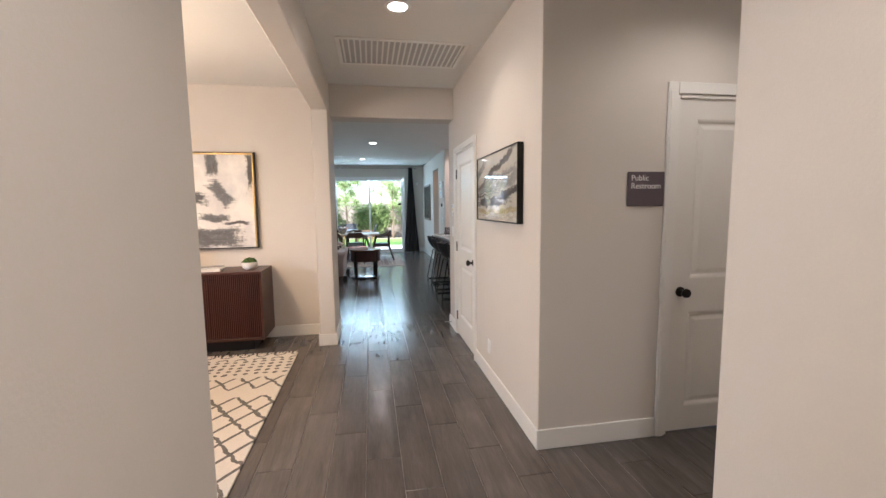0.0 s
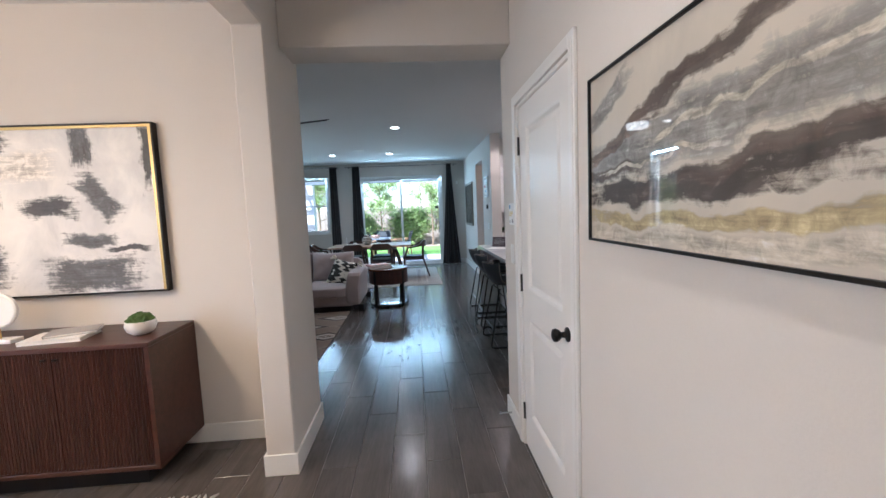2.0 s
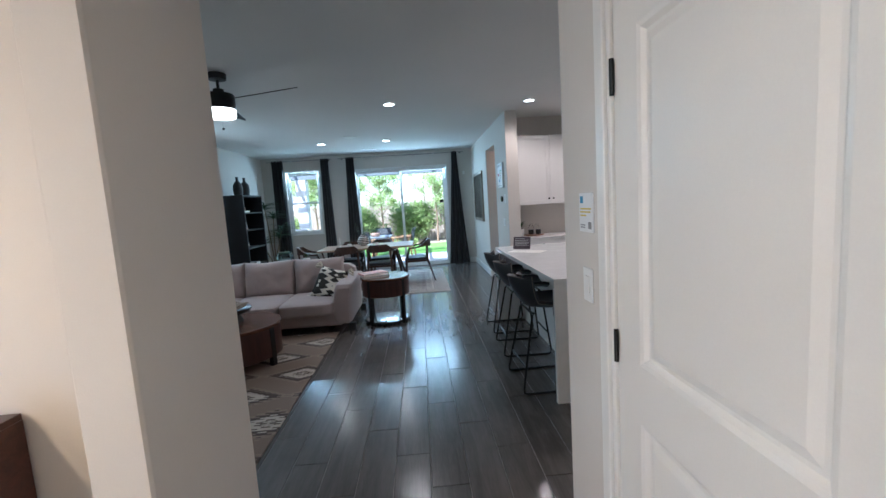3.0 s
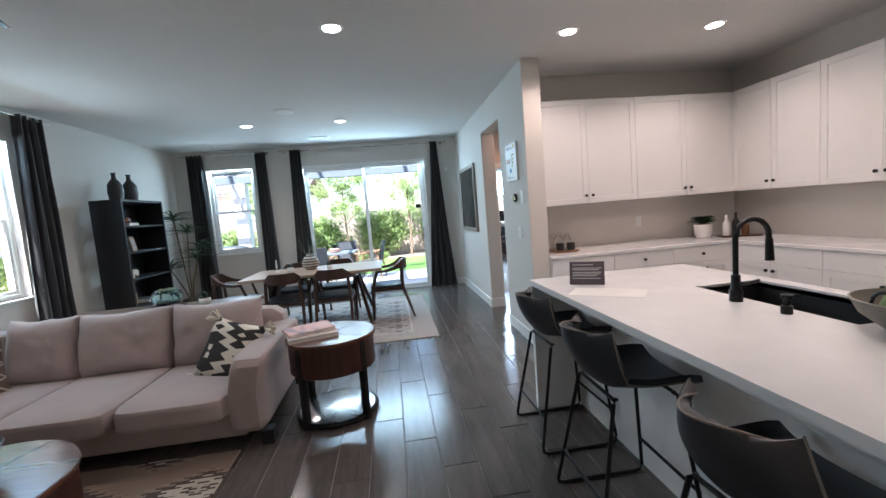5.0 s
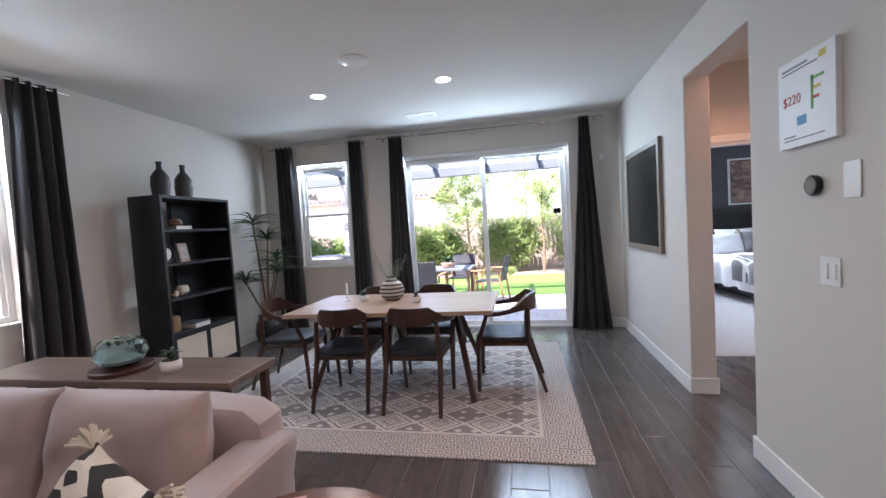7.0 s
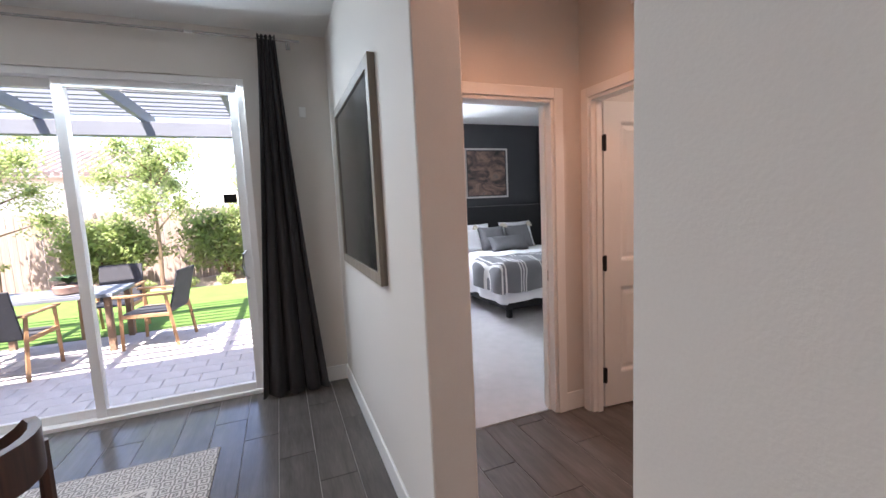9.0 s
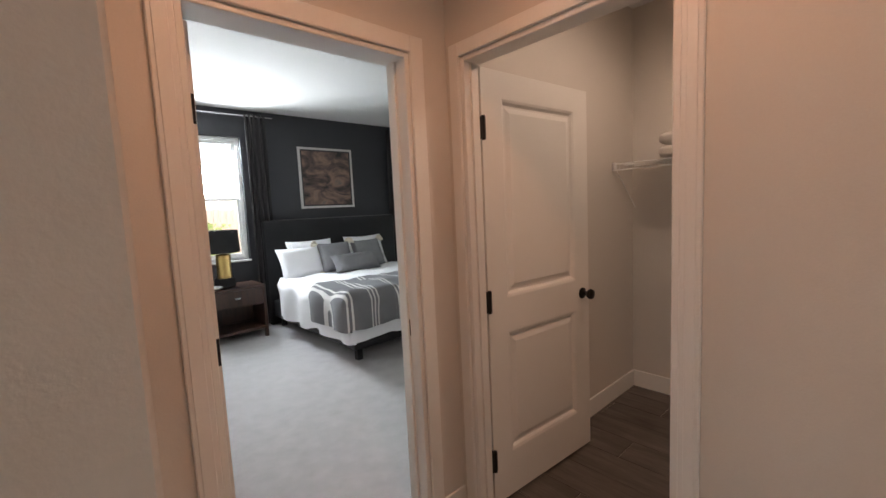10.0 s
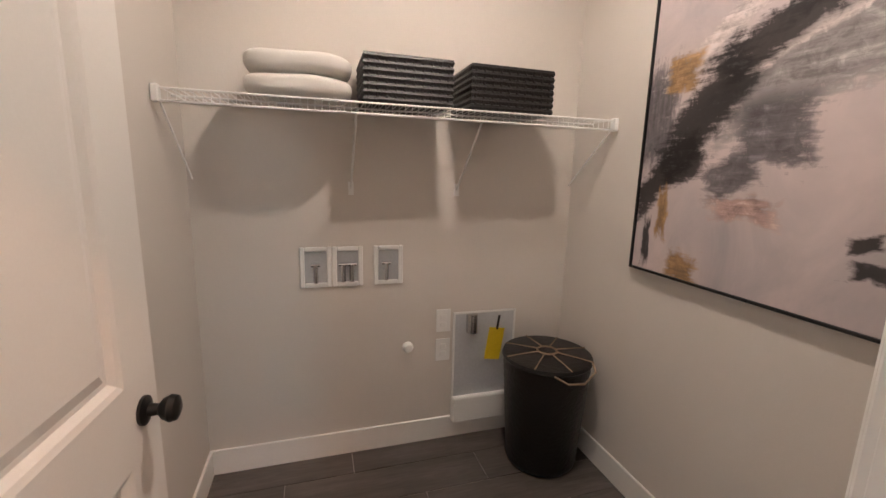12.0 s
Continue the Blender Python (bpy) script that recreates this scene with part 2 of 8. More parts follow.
def boxpart(name, material, parent, x0, x1, y0, y1, z0, z1, bevel=0.002, label="", seg=1):
    bm = bmn()
    box(bm, x0, x1, y0, y1, z0, z1, bevel, seg)
    return part(name, bm, material, parent, label)


def structure(name, material, boxes, label, category, bevel=0.0):
    """One closed skin round all the boxes, with no seams where they meet; bevel rounds its true edges."""
    bm = bmn()
    cuts = [sorted({round(q[a + b], 4) for q in boxes for b in (0, 1)}) for a in (0, 2, 4)]
    full = set()
    for i, j, k in itertools.product(*[range(len(c) - 1) for c in cuts]):
        mid = [(c[n] + c[n + 1]) / 2 for c, n in zip(cuts, (i, j, k))]
        if any(q[0] < mid[0] < q[1] and q[2] < mid[1] < q[3] and q[4] < mid[2] < q[5] for q in boxes):
            full.add((i, j, k))
    verts = {}

    def corner(key):
        if key not in verts:
            verts[key] = bm.verts.new([c[n] for c, n in zip(cuts, key)])
        return verts[key]

    for cell_ in sorted(full):
        for axis in range(3):
            for side in (0, 1):
                beyond = list(cell_)
                beyond[axis] += 2 * side - 1
                if tuple(beyond) in full:
                    continue
                p, q = (axis + 1) % 3, (axis + 2) % 3
                keys = []
                for dp, dq in ((0, 0), (1, 0), (1, 1), (0, 1)):
                    key = list(cell_)
                    key[axis] += side
                    key[p] += dp
                    key[q] += dq
                    keys.append(corner(tuple(key)))
                bm.faces.new(keys if side else keys[::-1])
    if bevel:
        bm.normal_update()
        sharp = [e for e in bm.edges if len(e.link_faces) == 2 and e.link_faces[0].normal.dot(e.link_faces[1].normal) < 0.5]
        bmesh.ops.bevel(bm, geom=sharp, offset=bevel, segments=1, affect="EDGES", profile=0.5)
    return tagged(part(name, bm, material), label, category, kind="structure")


# ---- the large structure ----
H = 2.78
XR = 1.165          # hall wall with the framed print
BEIGE = "beige painted plaster wall with light orange-peel texture"
structure("wall_hall_east", WALL, [(XR, 1.30, 2.78, 4.29, 0, H), (XR, 1.30, 4.29, 5.13, 2.045, H), (XR, 1.30, 5.13, 5.53, 0, H), (1.30, 2.01, 2.78, 2.90, 0, H), (2.01, 2.77, 2.78, 2.90, 2.10, H), (2.77, 3.4, 2.78, 2.90, 0, H)], BEIGE, "wall", 0.004)
structure("wall_entry_east", WALL, [(XR, 1.30, -1.4, 1.53, 0, H), (1.30, 3.4, 1.41, 1.53, 0, H), (3.28, 3.4, 1.53, 2.78, 0, H)], BEIGE, "wall", 0.006)
structure("wall_entry_south", WALL, [(-3.06, XR, -1.4, -1.28, 0, H)], BEIGE, "wall")
structure("wall_office_east", WALL, [(-0.355, -0.19, -1.28, 1.63, 0, H), (-0.355, -0.19, 1.63, 5.0, 2.46, H), (-0.355, -0.19, 5.0, 5.62, 0, H)], BEIGE, "wall", 0.008)
structure("wall_office_north", WALL, [(-3.06, -0.355, 5.43, 5.62, 0, H)], BEIGE, "wall")
structure("header_hall", WALL, [(-0.19, XR, 5.25, 5.52, 2.44, H)], "painted drop header across the hall opening", "header", 0.006)
structure("wall_west", WALL, [(-3.26, -3.06, -1.4, 2.0, 0, H), (-3.26, -3.06, 2.0, 3.9, 0, 0.8), (-3.26, -3.06, 2.0, 3.9, 2.44, H), (-3.26, -3.06, 3.9, 9.95, 0, H), (-3.26, -3.06, 9.95, 10.83, 0, 0.90), (-3.26, -3.06, 9.95, 10.83, 2.44, H), (-3.26, -3.06, 10.83, 14.2, 0, H)], BEIGE, "wall")
structure("wall_north", WALL, [(-3.06, -2.52, 14.0, 14.2, 0, H), (-2.52, -1.74, 14.0, 14.2, 0, 0.965), (-2.52, -1.74, 14.0, 14.2, 2.44, H), (-1.74, -0.93, 14.0, 14.2, 0, H),
          (-0.93, 1.315, 14.0, 14.2, 2.43, H), (1.315, 2.105, 14.0, 14.2, 0, H)], BEIGE, "wall")
structure("wall_dining_east", WALL, [(1.925, 2.105, 10.06, 10.955, 0, H), (1.925, 2.105, 10.955, 11.86, 2.43, H), (1.925, 2.105, 11.86, 14.0, 0, H)], BEIGE, "wall", 0.006)
structure("wall_kitchen_north", WALL, [(2.105, 5.185, 10.64, 10.72, 0, H)], BEIGE, "wall")
structure("wall_kitchen_east", WALL, [(4.66, 4.80, 5.53, 10.64, 0, H)], BEIGE, "wall")
structure("wall_kitchen_south", WALL, [(1.30, 4.66, 5.41, 5.53, 0, H)], BEIGE, "wall")
structure("wall_vestibule_north", WALL, [(2.105, 2.33, 12.72, 12.84, 0, H), (2.33, 3.12, 12.72, 12.84, 2.045, H), (3.12, 5.30, 12.72, 12.84, 0, H)], BEIGE, "wall")
structure("wall_laundry_west", WALL, [(3.33, 3.41, 10.72, 11.80, 0, H), (3.33, 3.41, 11.80, 12.63, 2.045, H), (3.33, 3.41, 12.63, 12.72, 0, H)], BEIGE, "wall")
structure("wall_laundry_east", WALL, [(5.185, 5.30, 10.72, 12.72, 0, H)], BEIGE, "wall")
structure("wall_laundry_south", WALL, [(3.41, 5.185, 10.72, 10.90, 0, H)], BEIGE, "wall")
structure("wall_bedroom_north", DARKWALL, [(1.9, 2.90, 17.0, 17.15, 0, H), (2.90, 3.76, 17.0, 17.15, 0, 0.9), (2.90, 3.76, 17.0, 17.15, 2.44, H), (3.76, 7.2, 17.0, 17.15, 0, H)], "matte charcoal painted accent wall", "wall")
structure("wall_bedroom_west", WALL, [(2.105, 2.2, 12.84, 17.0, 0, H)], BEIGE, "wall")
structure("wall_bedroom_east", WALL, [(7.1, 7.2, 12.84, 17.0, 0, H)], BEIGE, "wall")
structure("wall_bedroom_south", WALL, [(5.30, 7.2, 12.72, 12.84, 0, H)], BEIGE, "wall")
structure("ceiling", CEIL, [(-3.26, 7.2, -1.4, 14.2, H, H + 0.15), (2.0, 7.2, 14.2, 17.15, H, H + 0.15)], "white painted flat ceiling", "ceiling")
structure("floor_slab", GROUT, [(-3.26, 5.30, -1.4, 14.2, -0.12, -0.004)], "concrete floor bed with pale grout", "floor")
structure("floor_bedroom", CARPET, [(2.2, 7.1, 12.84, 17.0, -0.1, 0.006), (2.33, 3.12, 12.775, 12.84, -0.1, 0.006)], "grey cut-pile bedroom carpet", "carpet")


def baseboard(runs):
    bm = bmn()
    for x0, x1, y0, y1 in runs:
        box(bm, x0, x1, y0, y1, 0.0, 0.125, 0.003)
    return tagged(part("baseboard", bm, WHITE), "white painted square-edged baseboard", "baseboard", kind="structure")


T = 0.013
baseboard([(XR - T, XR, 2.78 - T, 4.23)])
baseboard([(XR - T, XR, 5.19, 5.53 + T)])
baseboard([(XR, 1.938, 2.78 - T, 2.78)])
baseboard([(XR - T, XR, -1.28, 1.53 + T)])
baseboard([(-0.19, -0.19 + T, -1.28, 1.63 + T)])
baseboard([(-0.355 - T, -0.19 + T, 5.0 - T, 5.0), (-0.19, -0.19 + T, 5.0, 5.62 + T), (-0.355 - T, -0.355, 5.0, 5.43)])
baseboard([(-3.06, -0.355 - T, 5.43 - T, 5.43)])
baseboard([(-3.06, -0.19, 5.62, 5.62 + T)])
baseboard([(-3.06, -3.06 + T, 5.62 + T, 14.0)])
baseboard([(-3.06 + T, -0.94, 14.0 - T, 14.0)])
baseboard([(1.325, 1.925 - T, 14.0 - T, 14.0)])
baseboard([(1.925 - T, 1.925, 11.86 - T, 14.0), (1.925, 2.105 + T, 11.86 - T, 11.86)])
baseboard([(1.925 - T, 1.925, 10.06 - T, 10.955 + T), (1.925, 2.105, 10.06 - T, 10.06), (1.925, 2.105 + T, 10.955, 10.955 + T)])
baseboard([(3.185, 3.33, 12.72 - T, 12.72), (3.33 - T, 3.33, 10.72, 11.74)])
baseboard([(5.185 - T, 5.185, 10.90, 12.72), (3.53, 5.185 - T, 12.72 - T, 12.72), (3.41, 5.185 - T, 10.90, 10.90 + T)])

# ---- doors ----


def panel_door(name, label, m, w, h=2.03, sides=(1, -1), knob_x=None, hinge_side=1, hinges=(0.24, 1.0, 1.77), narrow=False, rails=(0.235, 0.83, 1.0)):
    """A moulded two-panel door; the hinge edge is at x = 0 and the slab lies from y = -0.035 to 0."""
    d = tagged(thing(name, label, "door", m), kind="structure")
    t = 0.035
    for x0, x1 in ((0, 0.125), (w - 0.125, w)):
        boxpart("stile", DOORPAINT, d, x0, x1, -t, 0, 0.012, h, 0)
    for z0, z1 in ((0.012, rails[0]), (rails[1], rails[2]), (h - 0.12, h)):
        boxpart("rail", DOORPAINT, d, 0.125, w - 0.125, -t, 0, z0, z1, 0)
    for z0, z1 in ((rails[0], rails[1]), (rails[2], h - 0.12)):
        bm = bmn()
        x0, x1 = 0.125, w - 0.125
        for s in (1, -1):
            yo, yi, yf = (0, -0.014, -0.006) if s > 0 else (-t, -t + 0.014, -t + 0.006)
            rings = []
            for inset, y in ((0, yo), (0.012, yo - s * 0.004), (0.024, yi), (0.034, yi), (0.058, yf)):
                rings.append([bm.verts.new(p) for p in ((x0 + inset, y, z0 + inset), (x1 - inset, y, z0 + inset), (x1 - inset, y, z1 - inset), (x0 + inset, y, z1 - inset))])
            for a, c in zip(rings, rings[1:]):
                for k in range(4):
                    bm.faces.new((a[k], a[(k + 1) % 4], c[(k + 1) % 4], c[k]))
            bm.faces.new(rings[-1])
        part("door_panel", bm, DOORPAINT, d, sharp=0.3)
    kx = w - 0.065 if knob_x is None else knob_x
    bm = bmn()
    for s in (1, -1):
        y0 = 0 if s > 0 else -t
        prof = ((0.031, 0), (0.031, 0.006), (0.014, 0.012), (0.012, 0.03), (0.022, 0.038), (0.029, 0.052), (0.026, 0.064), (0.012, 0.07))
        rings = [[bm.verts.new((kx + r * math.cos(a), y0 + s * q, 0.92 + r * math.sin(a))) for a in [2 * math.pi * k / 16 for k in range(16)]] for r, q in prof]
        for a, c in zip(rings, rings[1:]):
            for k in range(16):
                bm.faces.new((a[k], a[(k + 1) % 16], c[(k + 1) % 16], c[k]))
        bm.faces.new(rings[-1])
    part("door_knob", bm, BLACK, d, "matte black round door knob")
    for z in hinges:
        bm = bmn()
        y = (0.004 if hinge_side > 0 else -t - 0.004) * (1.0 if narrow else 1.25)
        tube(bm, [(-0.004, y, z - 0.052), (-0.004, y, z + 0.052)], 0.008, 8)
        if narrow:
            box(bm, -0.012, 0.010, y - 0.006, y + 0.001, z - 0.047, z + 0.047, 0.001)
        else:
            box(bm, -0.056, 0.006, y - 0.005, y + 0.003, z - 0.047, z + 0.047, 0.001)
            box(bm, -0.003, 0.001, -t + 0.002, -0.002, z - 0.045, z + 0.045)
        part("hinge", bm, BLACK, d, "black steel hinge")
    return d


def casing(name, axis, face, a0, a1, head, out, width=0.07, depth=0.12, bare=False):
    """Casing and jamb lining round an opening in a wall plane; out is the side on which the casing stands."""
    bm = bmn()

    def put(a, b, z0, z1, f0, f1, bev=0.003):
        if axis == "y":
            box(bm, a, b, min(f0, f1), max(f0, f1), z0, z1, bev)
        else:
            box(bm, min(f0, f1), max(f0, f1), a, b, z0, z1, bev)

    for f, s in ((face, out), (face - out * depth, -out)):
        g = f + s * 0.016
        put(a0 - width, a0 - 0.004, 0, head + width, f, g)
        if f == face or not bare:
            put(a1 + 0.004, a1 + width, 0, head + width, f, g)
        put(a0 - 0.004, a1 + (0.004 if f == face or not bare else -0.02), head + 0.004, head + width, f, g)
        put(a0 - width + 0.012, a0 - 0.02, 0, head + 0.02, g, g + s * 0.004, 0.002)
    b0, b1 = face + out * 0.004, face - out * (depth + 0.004)
    put(a0 - 0.004, a0 + 0.018, 0, head, b0, b1)
    put(a1 - 0.018, a1 + 0.004, 0, head, b0, b1)
    put(a0 + 0.018, a1 - 0.018, head - 0.018, head + 0.004, b0, b1)
    mid = face - out * depth * 0.62
    put(a0 + 0.018, a0 + 0.03, 0, head - 0.018, mid - 0.02, mid + 0.02, 0.001)
    put(a1 - 0.03, a1 - 0.018, 0, head - 0.018, mid - 0.02, mid + 0.02, 0.001)
    return tagged(part(name, bm, WHITE), "white painted door casing and jamb", "trim", kind="structure")


casing("trim_closet", "x", XR, 4.29, 5.13, 2.045, -1, 0.06, 0.135)
panel_door("door_closet", "white two-panel closet door, shut, with black hinges and knob", pose(XR + 0.042, 5.109, 0, 0, 0, -90), 0.796, hinge_side=-1, hinges=(0.22, 1.015, 1.815), narrow=True)
casing("trim_restroom", "y", 2.78, 2.01, 2.77, 2.10, -1)
panel_door("door_restroom", "white two-panel restroom door, shut, with black knob", pose(2.752, 2.79, 0, 0, 0, 180), 0.724, 2.085, hinge_side=1, hinges=(0.15, 0.99, 1.83), narrow=True, rails=(0.17, 0.79, 1.0))
casing("trim_bedroom", "y", 12.72, 2.33, 3.12, 2.045, -1)
casing("trim_laundry", "x", 3.33, 11.80, 12.63, 2.045, -1, 0.06, 0.08, True)
panel_door("door_laundry", "white two-panel laundry door, wide open, with black hinges", pose(3.436, 12.655, 0, 0, 0, -4), 0.80, hinge_side=-1)
panel_door("door_bedroom", "white bedroom door, open into the room, seen edge on", pose(2.352, 12.852, 0, 0, 0, 92), 0.74, hinge_side=1)

# ---- windows and the sliding door ----


def sash_window(name, label, m, w, h):
    """A single-hung vinyl window; local x across, z up from the sill, the room on the side of -y."""
    win = tagged(thing(name, label, "window", m), kind="structure")
    bm = bmn()
    f = 0.045
    for q in ((0, f, 0, h), (w - f, w, 0, h), (f, w - f, 0, f), (f, w - f, h - f, h)):
        box(bm, q[0], q[1], 0, 0.07, q[2], q[3], 0.003)
    part("window_frame", bm, VINYL, win)
    s = 0.035
    for z0, z1, y in ((f, h * 0.5 + s / 2, 0.012), (h * 0.5 - s / 2, h - f, 0.04)):
        bm = bmn()
        for q in ((f, f + s, z0, z1), (w - f - s, w - f, z0, z1), (f + s, w - f - s, z0, z0 + s), (f + s, w - f - s, z1 - s, z1)):
            box(bm, q[0], q[1], y, y + 0.025, q[2], q[3], 0.002)
        sash = part("sash", bm, VINYL, win)
        pane = boxpart("pane", PANE, sash, f + s, w - f - s, y + 0.010, y + 0.014, z0 + s, z1 - s, 0)
        pane.visible_shadow = False
    boxpart("window_sill", WHITE, win, -0.01, w + 0.01, -0.075, 0.0, -0.025, 0.0, 0.004)
    return win


sash_window("window_1", "white vinyl single-hung window in the dining wall", pose(-2.52, 14.06, 0.965), 0.78, 1.475)
sash_window("window_2", "white vinyl single-hung window in the living room wall", pose(-3.12, 9.95, 0.90, 0, 0, 90), 0.88, 1.54)
sash_window("window_3", "white vinyl bedroom window, bright with daylight", pose(2.90, 17.05, 0.9), 0.86, 1.54)


def sliding_door():
    d = tagged(thing("sliding_door", "white vinyl two-panel sliding glass patio door", "sliding door", pose(-0.93, 14.05, 0)), kind="structure")
    w, h, f = 2.245, 2.43, 0.05
    bm = bmn()
    for q in ((0, f, 0, h), (w - f, w, 0, h), (f, w - f, 0, 0.03), (f, w - f, h - f, h)):
        box(bm, q[0], q[1], -0.03, 0.09, q[2], q[3], 0.003)
    part("door_frame", bm, VINYL, d)
    s = 0.06
    for x0, x1, y in ((f, w / 2 + s / 2, 0.04), (w / 2 - s / 2, w - f, 0.0)):
        bm = bmn()
        for q in ((x0, x0 + s, 0.03, h - f), (x1 - s, x1, 0.03, h - f), (x0 + s, x1 - s, 0.03, 0.03 + s), (x0 + s, x1 - s, h - f - s, h - f)):
            box(bm, q[0], q[1], y, y + 0.035, q[2], q[3], 0.003)
        leaf = part("door_leaf", bm, VINYL, d)
        pane = boxpart("pane", PANE, leaf, x0 + s, x1 - s, y + 0.015, y + 0.02, 0.03 + s, h - f - s, 0)
        pane.visible_shadow = False
    bm = bmn()
    tube(bm, [(w - 0.09, 0, 0.93), (w - 0.11, -0.045, 0.96), (w - 0.12, -0.05, 1.04), (w - 0.11, -0.045, 1.12), (w - 0.09, 0, 1.15)], 0.009, 8)
    part("door_handle", bm, CHROME, d, "curved metal pull handle")
    boxpart("sticker", BLACK, d, w - 0.21, w - 0.12, -0.003, 0.013, 1.52, 1.585, 0, "small black sticker on the glass")
    return d


sliding_door()


def curtain(label, m, top, bottom, h, folds, seed, thick=0.035):
    """A hanging drape gathered at the rod, wider at the hem; it hangs down from local z = 0 at y = 0."""
    rng = random.Random(seed)
    c = thing("curtain", label, "curtain", m, "charcoal drapes")
    bm = bmn()
    nu, nv = folds * 8, 14
    ph = rng.random() * 6
    grid = []
    for j in range(nv + 1):
        v = j / nv
        row = []
        wid = top + (bottom - top) * v ** 1.2
        for i in range(nu + 1):
            u = i / nu
            a = u * folds * 2 * math.pi + ph + 0.5 * math.sin(3 * v + u * 5 + ph)
            depth = thick * (0.8 + 0.5 * v) * math.sin(a) + 0.012 * math.sin(2.3 * a + 4 * v)
            row.append(bm.verts.new(((u - 0.5) * wid + 0.012 * v * math.cos(a), depth, -h * v)))
        grid.append(row)
    for j in range(nv):
        for i in range(nu):
            bm.faces.new((grid[j][i], grid[j][i + 1], grid[j + 1][i + 1], grid[j + 1][i]))
    ob = part("drape", bm, CURTAIN, c, sharp=3)
    sol = ob.modifiers.new("cloth", "SOLIDIFY")
    sol.thickness = 0.004
    for k in range(folds):
        x = ((k + 0.5) / folds - 0.5) * top
        bm = bmn()
        tube(bm, [(x, 0.019 * math.cos(a), -0.02 + 0.019 * math.sin(a)) for a in [2 * math.pi * q / 10 for q in range(11)]], 0.003, 5, False)
        part("grommet", bm, CHROME, c, "steel curtain ring")
    return c


def curtain_rod(m, length):
    r = thing("curtain_rod", "slim brushed steel curtain rod below the ceiling", "curtain rod", m)
    bm = bmn()
    tube(bm, [(0, 0, 0), (length, 0, 0)], 0.009, 10)
    part("rod", bm, CHROME, r)
    for x in (0.08, length - 0.08):
        bm = bmn()
        tube(bm, [(x, 0, 0), (x, 0.1, 0)], 0.006, 8)
        box(bm, x - 0.015, x + 0.015, 0.095, 0.1, -0.03, 0.03, 0.001)
        part("bracket", bm, CHROME, r)
    return r


DRAPE = "floor-length charcoal curtain on a steel rod"
curtain_rod(pose(-2.9, 13.90, 2.69), 1.5)
curtain_rod(pose(-1.25, 13.90, 2.69), 2.98)
for k, (cx, tw, bw) in enumerate(((-2.66, 0.26, 0.34), (-1.57, 0.18, 0.28), (-0.97, 0.19, 0.34), (1.50, 0.12, 0.50))):
    curtain(DRAPE, pose(cx, 13.90, 2.71), tw, bw, 2.70, 4 if tw > 0.1 else 3, 3 + k)
curtain_rod(pose(-2.96, 11.15, 2.69, 0, 0, 90) @ pose(-1.7, 0, 0), 1.8)
for k, (cy, tw, bw) in enumerate(((9.62, 0.22, 0.40), (10.99, 0.32, 0.52))):
    curtain(DRAPE, pose(-2.96, cy, 2.71, 0, 0, 90), tw, bw, 2.70, 4, 13 + k)

# ---- kitchen ----


def shaker(bm, axis, face, out, a0, a1, z0, z1, rail=0.055, t=0.019):
    """A cabinet front with a recessed flat centre, standing out from a face."""

    def at(a, f, z):
        return (a, face + out * f, z) if axis == "y" else (face + out * f, a, z)

    steps = [(0, 0), (0, t - 0.0015), (0.0015, t)]
    if rail:
        steps += [(rail, t), (rail + 0.002, t - 0.008)]
    rings = [[bm.verts.new(at(a, f, z)) for a, z in ((a0 + i, z0 + i), (a1 - i, z0 + i), (a1 - i, z1 - i), (a0 + i, z1 - i))] for i, f in steps]
    for p, q in zip(rings, rings[1:]):
        for k in range(4):
            bm.faces.new((p[k], p[(k + 1) % 4], q[(k + 1) % 4], q[k]))
    bm.faces.new(rings[0][::-1])
    bm.faces.new(rings[-1])


def cabinet(label, axis, face, out, a0, a1, z0, z1, depth, fronts, toe=False):
    """One cabinet unit. fronts: (a0, a1, z0, z1, rail, knob at a, knob at z), measured along the face."""
    name = "wall_cabinet" if z0 > 1 else "base_cabinet"
    c = thing(name, label, "cabinet", None, "white kitchen cabinets")

    def put(bm, a, b, f0, f1, c0, c1, bev):
        lo, hi = sorted((face + out * f0, face + out * f1))
        if axis == "y":
            box(bm, a, b, lo, hi, c0, c1, bev)
        else:
            box(bm, lo, hi, a, b, c0, c1, bev)

    bm = bmn()
    put(bm, a0 + 0.001, a1 - 0.001, -depth, -0.001, z0 + (0.1 if toe else 0), z1, 0.001)
    if toe:
        put(bm, a0 + 0.001, a1 - 0.001, -depth, -0.07, 0, 0.1, 0)
    part("body", bm, CABINET, c)
    for f0, f1, c0, c1, rail, ka, kz in fronts:
        bm = bmn()
        shaker(bm, axis, face, out, f0 + 0.002, f1 - 0.002, c0 + 0.002, c1 - 0.002, rail)
        d = part("cabinet_door" if c1 - c0 > 0.25 else "drawer_front", bm, CABINET, c)
        bm = bmn()
        p = (ka, face + out * 0.019) if axis == "y" else (face + out * 0.019, ka)
        q = (ka, face + out * 0.045) if axis == "y" else (face + out * 0.045, ka)
        e = (ka, face + out * 0.030) if axis == "y" else (face + out * 0.030, ka)
        tube(bm, [(*p, kz), (*e, kz), (*e, kz), (*q, kz)], [0.006, 0.006, 0.014, 0.014], 10)
        part("knob", bm, BLACK, d, "small black knob")
    return c


